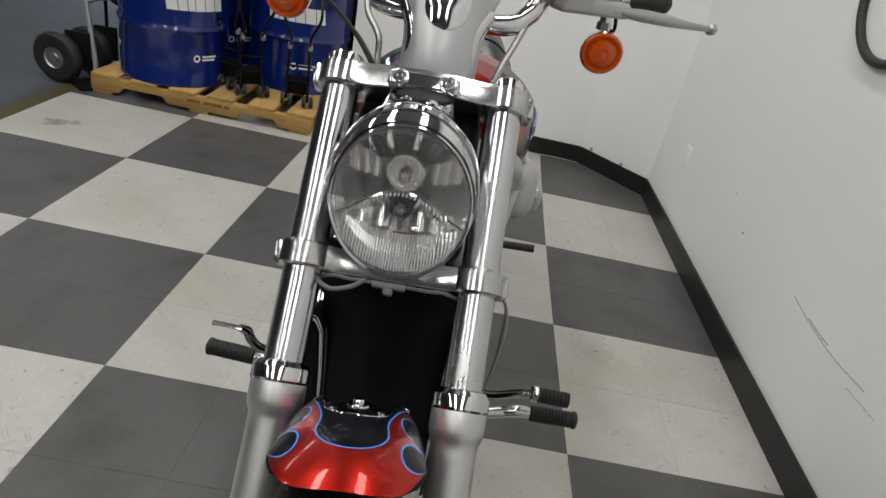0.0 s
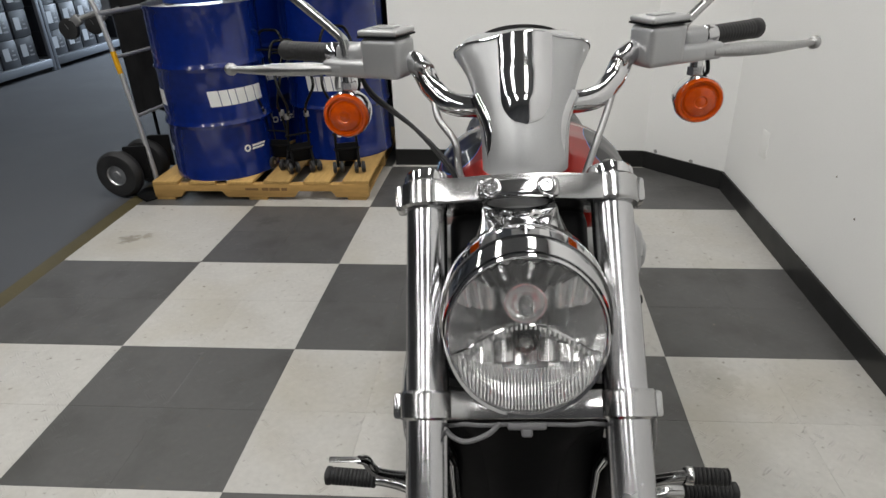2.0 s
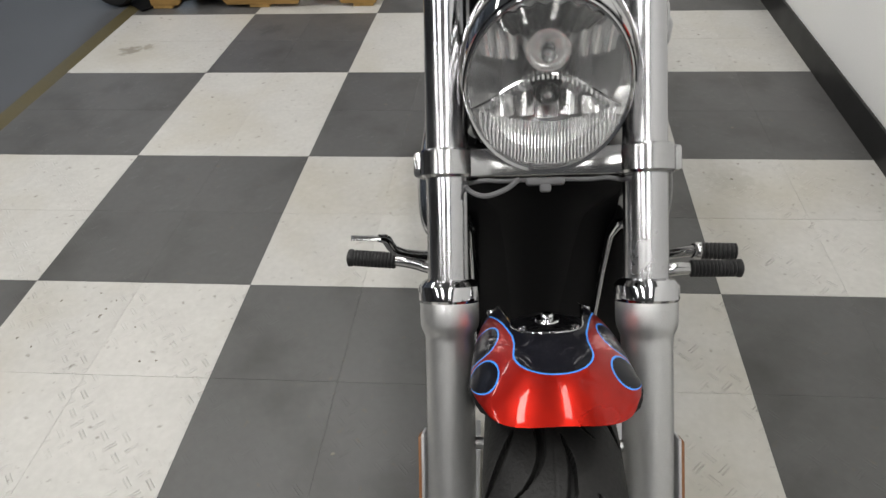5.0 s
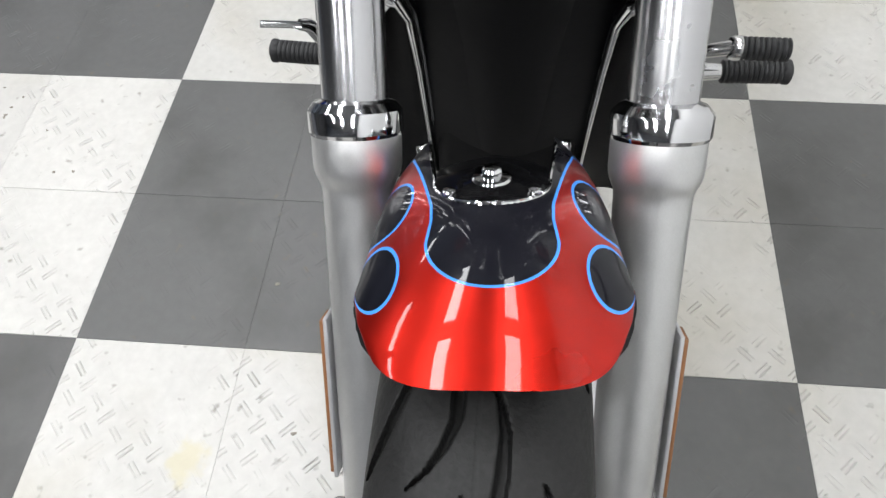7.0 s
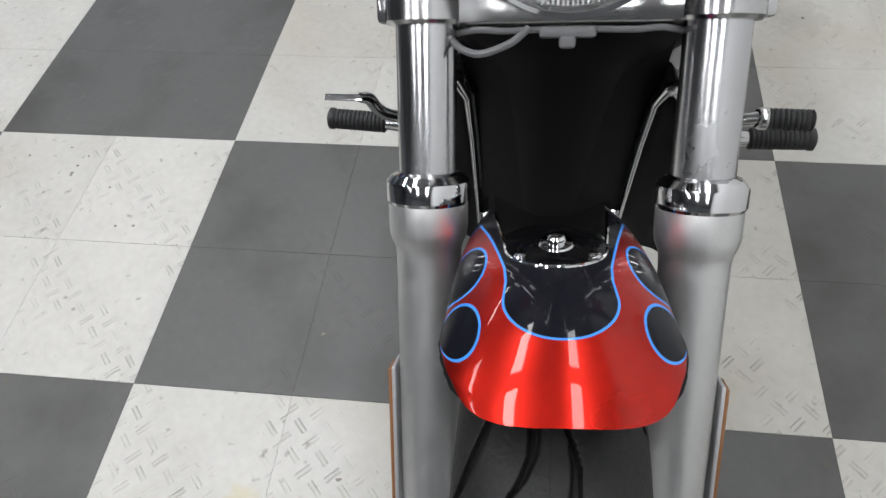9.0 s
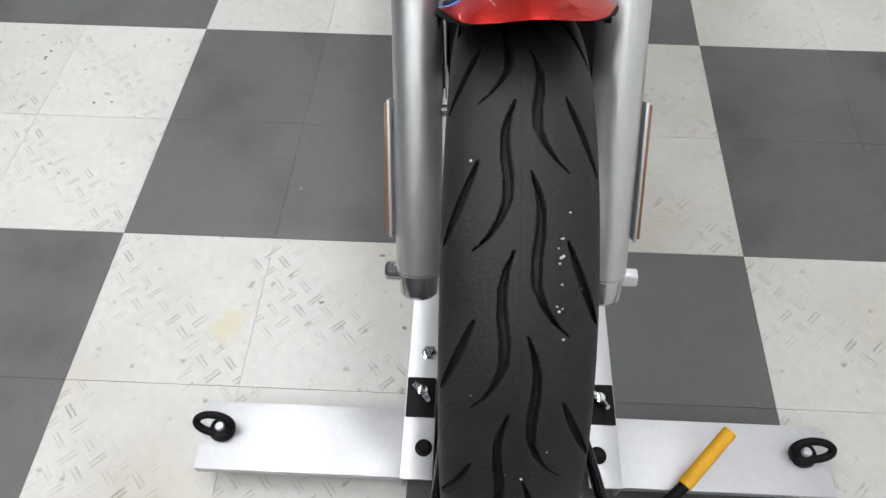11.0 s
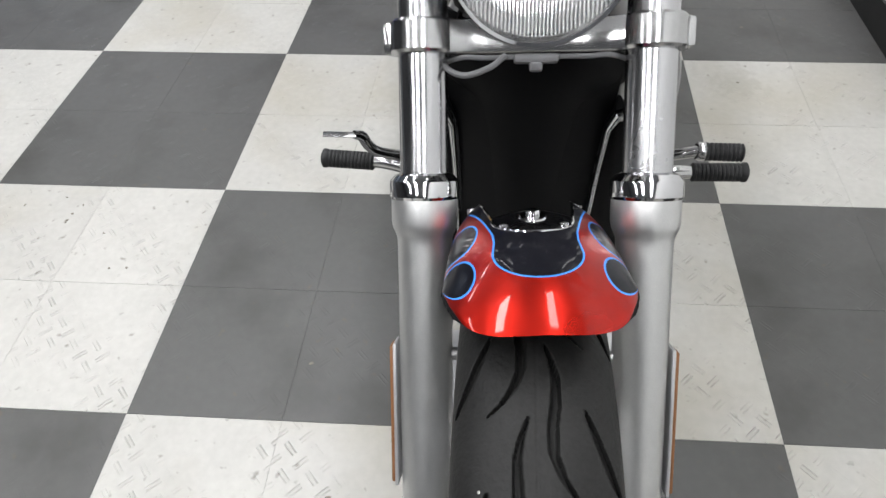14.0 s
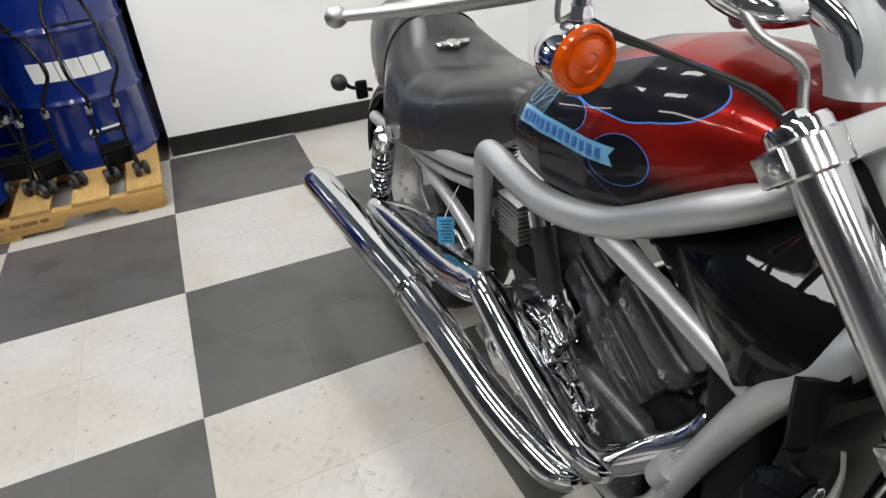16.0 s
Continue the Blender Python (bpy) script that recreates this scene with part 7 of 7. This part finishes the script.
# ---- shelving with boxes, far side of the shop ----
def shelf_unit(y0, y1):
    s = thing("shelving_unit", "grey steel shelving filled with boxed helmets", "shelving", (-4.45, (y0 + y1) / 2, 0), "shelving units")
    for xx in (-4.21, -4.72):
        for yy in (y0 + 0.02, y1 - 0.02):
            bm = B()
            box(bm, (xx, yy, 1.1), (0.035, 0.05, 2.2), 0.004)
            part("upright", bm, SHELF_STEEL, s)
    for zz in (0.12, 1.03, 1.95):
        bm = B()
        box(bm, (-4.205, (y0 + y1) / 2, zz - 0.03), (0.03, y1 - y0 - 0.09, 0.085), 0.004)
        part("beam", bm, SHELF_STEEL, s)
        bm = B()
        box(bm, (-4.46, (y0 + y1) / 2, zz), (0.5, y1 - y0 - 0.09, 0.02), 0.003)
        part("shelf_board", bm, SHELF_STEEL, s)
    return s


shelf_unit(2.35, 3.65)
shelf_unit(3.67, 5.02)
shelf_unit(5.04, 6.4)
shelf_unit(6.42, 7.8)
first = {}


def carton(y, z, w, h, pale):
    key = (round(w, 2), round(h, 2), pale)
    if key not in first:
        c = thing("carton", "pale product box with printed label on a shelf" if pale else "dark product box with white label on a shelf", "box", (0, 0, 0), "boxes on the shelves")
        bm = B()
        box(bm, (-0.17, 0, h / 2), (0.34, w, h), 0.004)
        part("box", bm, BOX_WHITE if pale else BOX_DARK, c)
        bm = B()
        box(bm, (0.0008, -w * 0.16, h * 0.52), (0.0012, w * 0.34, h * 0.46))
        part("label", bm, BOX_DARK if pale else BOX_WHITE, c)
        for k in range(3):
            part("print_bar", box(B(), (0.0008, w * 0.22, h * (0.3 + 0.16 * k)), (0.0012, w * 0.26 - 0.02 * k, h * 0.06)), GREY_PRINT, c)
        c.matrix_basis = pose(-4.23, y, z)
        first[key] = c
    else:
        copy_thing(first[key], pose(-4.23 - random.uniform(0, 0.03), y, z, 0, 0, random.uniform(-2, 2)))


random.seed(11)
for y0 in (2.35, 3.67, 5.04, 6.42):
    for zz in (0.131, 1.041):
        for row in range(3 if zz < 1 else 2):
            y = y0 + 0.2
            while y < y0 + 1.25:
                pale = (zz > 1 and random.random() < 0.75) or (y0 > 6 and random.random() < 0.4)
                if random.random() < 0.86 or row == 0:
                    carton(y, zz + row * 0.262, 0.26, 0.26, pale)
                y += 0.285

# black rack with shoe boxes behind the drums
rk = thing("display_rack", "black display rack with a red band behind the drums", "rack", (-0.5, 3.3, 0))
for xx in (-1.12, 0.05):
    bm = B()
    box(bm, (xx, 3.3, 0.95), (0.04, 0.5, 1.9), 0.004)
    part("side_panel", bm, BLACK, rk)
for zz in (0.35, 0.86, 1.18, 1.5):
    bm = B()
    box(bm, (-0.535, 3.3, zz), (1.13, 0.5, 0.025), 0.003)
    part("shelf_board", bm, BLACK, rk)
bm = B()
box(bm, (-0.535, 3.045, 0.915), (1.12, 0.012, 0.09), 0.003)
part("red_band", bm, RED_CARD, rk, "red fascia band")
bm = B()
box(bm, (-0.535, 3.54, 0.95), (1.17, 0.02, 1.9), 0.003)
part("back_panel", bm, BLACK, rk)
sb = None
for row, zz in enumerate((0.965, 1.03, 1.095, 1.195, 1.26, 1.325)):
    for col in range(5):
        x = -0.98 + 0.24 * col
        if row < 3 and col < 2:
            continue
        if sb is None:
            sb = thing("shoe_box", "black shoe box with white end label on a rack", "box", (0, 0, 0), "shoe boxes")
            bm = B()
            box(bm, (0, 0.15, 0.03), (0.21, 0.3, 0.058), 0.003)
            part("box", bm, BOX_DARK, sb)
            bm = B()
            box(bm, (-0.03, -0.0008, 0.03), (0.1, 0.0012, 0.03))
            part("label", bm, BOX_WHITE, sb)
            sb.matrix_basis = pose(x, 3.07, zz)
        else:
            copy_thing(sb, pose(x + random.uniform(-0.01, 0.01), 3.07 + random.uniform(0, 0.03), zz))
cb = thing("cardboard_box", "brown cardboard box with pale label on a rack", "box", (-0.83, 3.2, 0.873))
bm = B()
box(bm, (-0.83, 3.2, 1.02), (0.32, 0.28, 0.29), 0.004)
part("box", bm, CARDBOARD, cb)
bm = B()
box(bm, (-0.8, 3.0593, 1.09), (0.11, 0.001, 0.09))
part("label", bm, BOX_WHITE, cb)

# ---- marks on walls and floor ----
op = thing("outlet_plate", "blank white cover plate on the wall", "wall plate", (1.81, 1.055, 0.375))
bm = B()
box(bm, (1.8105, 1.055, 0.375), (0.004, 0.072, 0.115), 0.0015)
part("plate", bm, WALL, op)
random.seed(3)


def blot(name, x, y, r, material, label, n=26, z=0.0006, wall=None):
    """A thin uneven stain on the floor."""
    bm = B()
    ph = [random.uniform(0, 6.28) for _ in range(4)]
    out = []
    for k in range(n):
        a = 2 * math.pi * k / n
        q = 1 + 0.25 * math.sin(2 * a + ph[0]) + 0.18 * math.sin(3 * a + ph[1]) + 0.12 * math.sin(5 * a + ph[2])
        out.append((r[0] * q * math.cos(a), r[1] * q * math.sin(a)))
    prism(bm, out, Matrix.Translation((x, y, 0.0)), z)
    ob = part(name, bm, material, None)
    return tagged(ob, label, "", "", "structure")


for k in range(11):
    x, y = random.gauss(-0.36, 0.1), random.gauss(-0.77, 0.06)
    blot("trim_dirt", x, y, (random.uniform(0.0015, 0.004), random.uniform(0.0015, 0.0035)), DIRT, "specks of dirt on the tiles", 8, 0.0009)
for x, y in ((0.52, -1.25), (0.42, -1.36), (0.33, -1.1), (0.58, -1.4), (-0.05, 1.1), (0.2, 0.35), (-0.5, 0.4), (1.45, 0.95), (1.35, -0.1), (1.42, 0.2)):
    blot("trim_dirt", x, y, (0.005, 0.003), DIRT, "specks of dirt on the tiles", 8, 0.0009)

# scuffs on the wall beside the motorcycle
wall = bpy.data.objects["wall_right"]
for y, z, r in ((0.254, 0.377, 0.005), (0.42, 0.46, 0.004), (1.03, 0.322, 0.006), (1.085, 0.43, 0.004)):
    part("scuff", lathe(B(), [(r, 0.0), (r * 0.7, 0.0008), (0.0, 0.0009)], (1.8118, y, z), (-1, 0, 0), 9), DIRT, wall)
for run, r in (([(-0.19, 0.39), (-0.33, 0.375), (-0.47, 0.372), (-0.61, 0.385)], 0.0012), ([(-0.3, 0.384), (-0.36, 0.381), (-0.42, 0.381)], 0.0018), ([(-0.55, 0.35), (-0.68, 0.36)], 0.0008)):
    part("scuff", tube(B(), [(1.8118, y, z) for y, z in run], r, 6, 4), SCUFF, wall)
corner = bpy.data.objects["wall_corner"]
for x, y, z, r in ((1.528, 1.785, 0.106, 0.011), (1.68, 1.627, 0.1, 0.012)):
    part("scuff", lathe(B(), [(r, 0.0), (r * 0.8, 0.0006), (0.0, 0.0007)], (x - 0.001, y - 0.001, z), (-0.72, -0.69, 0), 11), SCUFF, corner)

# black hose hung in a loop on the wall
loop = thing("hose", "black rubber hose hung in a loop on the wall", "hose", (1.80, -0.05, 1.25))
bm = B()
tube(bm, [(1.8, -0.05 + 0.215 * math.cos(a), 1.25 + 0.215 * math.sin(a)) for a in (2 * math.pi * k / 32 for k in range(33))], 0.0125, 14, 2, caps=False)
part("coil", bm, RUBBER, loop)
bm = B()
lathe(bm, [(0.014, 0.0), (0.014, 0.004), (0.006, 0.006), (0.006, 0.026), (0.009, 0.028), (0.0, 0.029)], (1.8115, -0.05, 1.448), (-1, 0, 0), 16)
part("hook", bm, STEEL, loop, "steel wall hook")

# ---- floor tiles, one by one ----
def tile_mesh(name, q, material):
    """A tile with the four corners q, bevelled at its joints."""
    def inset(e, z):
        mx, my = sum(p[0] for p in q) / 4, sum(p[1] for p in q) / 4
        return [(x + math.copysign(e * 0.35, mx - x), y + math.copysign(e, my - y), z) for x, y in q]
    vs = inset(0.0004, -0.008) + inset(0.0004, -0.0003) + inset(0.0011, 0.0)
    fs = [(8, 9, 10, 11)]
    for a in (0, 4):
        fs += [(a + i, a + (i + 1) % 4, a + 4 + (i + 1) % 4, a + 4 + i) for i in range(4)]
    me = bpy.data.meshes.new(name)
    me.from_pydata(vs, [], fs)
    me.materials.append(material)
    return me


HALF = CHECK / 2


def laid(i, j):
    """Corner of the tiling: the square grid is skewed a little to fit the camera's view."""
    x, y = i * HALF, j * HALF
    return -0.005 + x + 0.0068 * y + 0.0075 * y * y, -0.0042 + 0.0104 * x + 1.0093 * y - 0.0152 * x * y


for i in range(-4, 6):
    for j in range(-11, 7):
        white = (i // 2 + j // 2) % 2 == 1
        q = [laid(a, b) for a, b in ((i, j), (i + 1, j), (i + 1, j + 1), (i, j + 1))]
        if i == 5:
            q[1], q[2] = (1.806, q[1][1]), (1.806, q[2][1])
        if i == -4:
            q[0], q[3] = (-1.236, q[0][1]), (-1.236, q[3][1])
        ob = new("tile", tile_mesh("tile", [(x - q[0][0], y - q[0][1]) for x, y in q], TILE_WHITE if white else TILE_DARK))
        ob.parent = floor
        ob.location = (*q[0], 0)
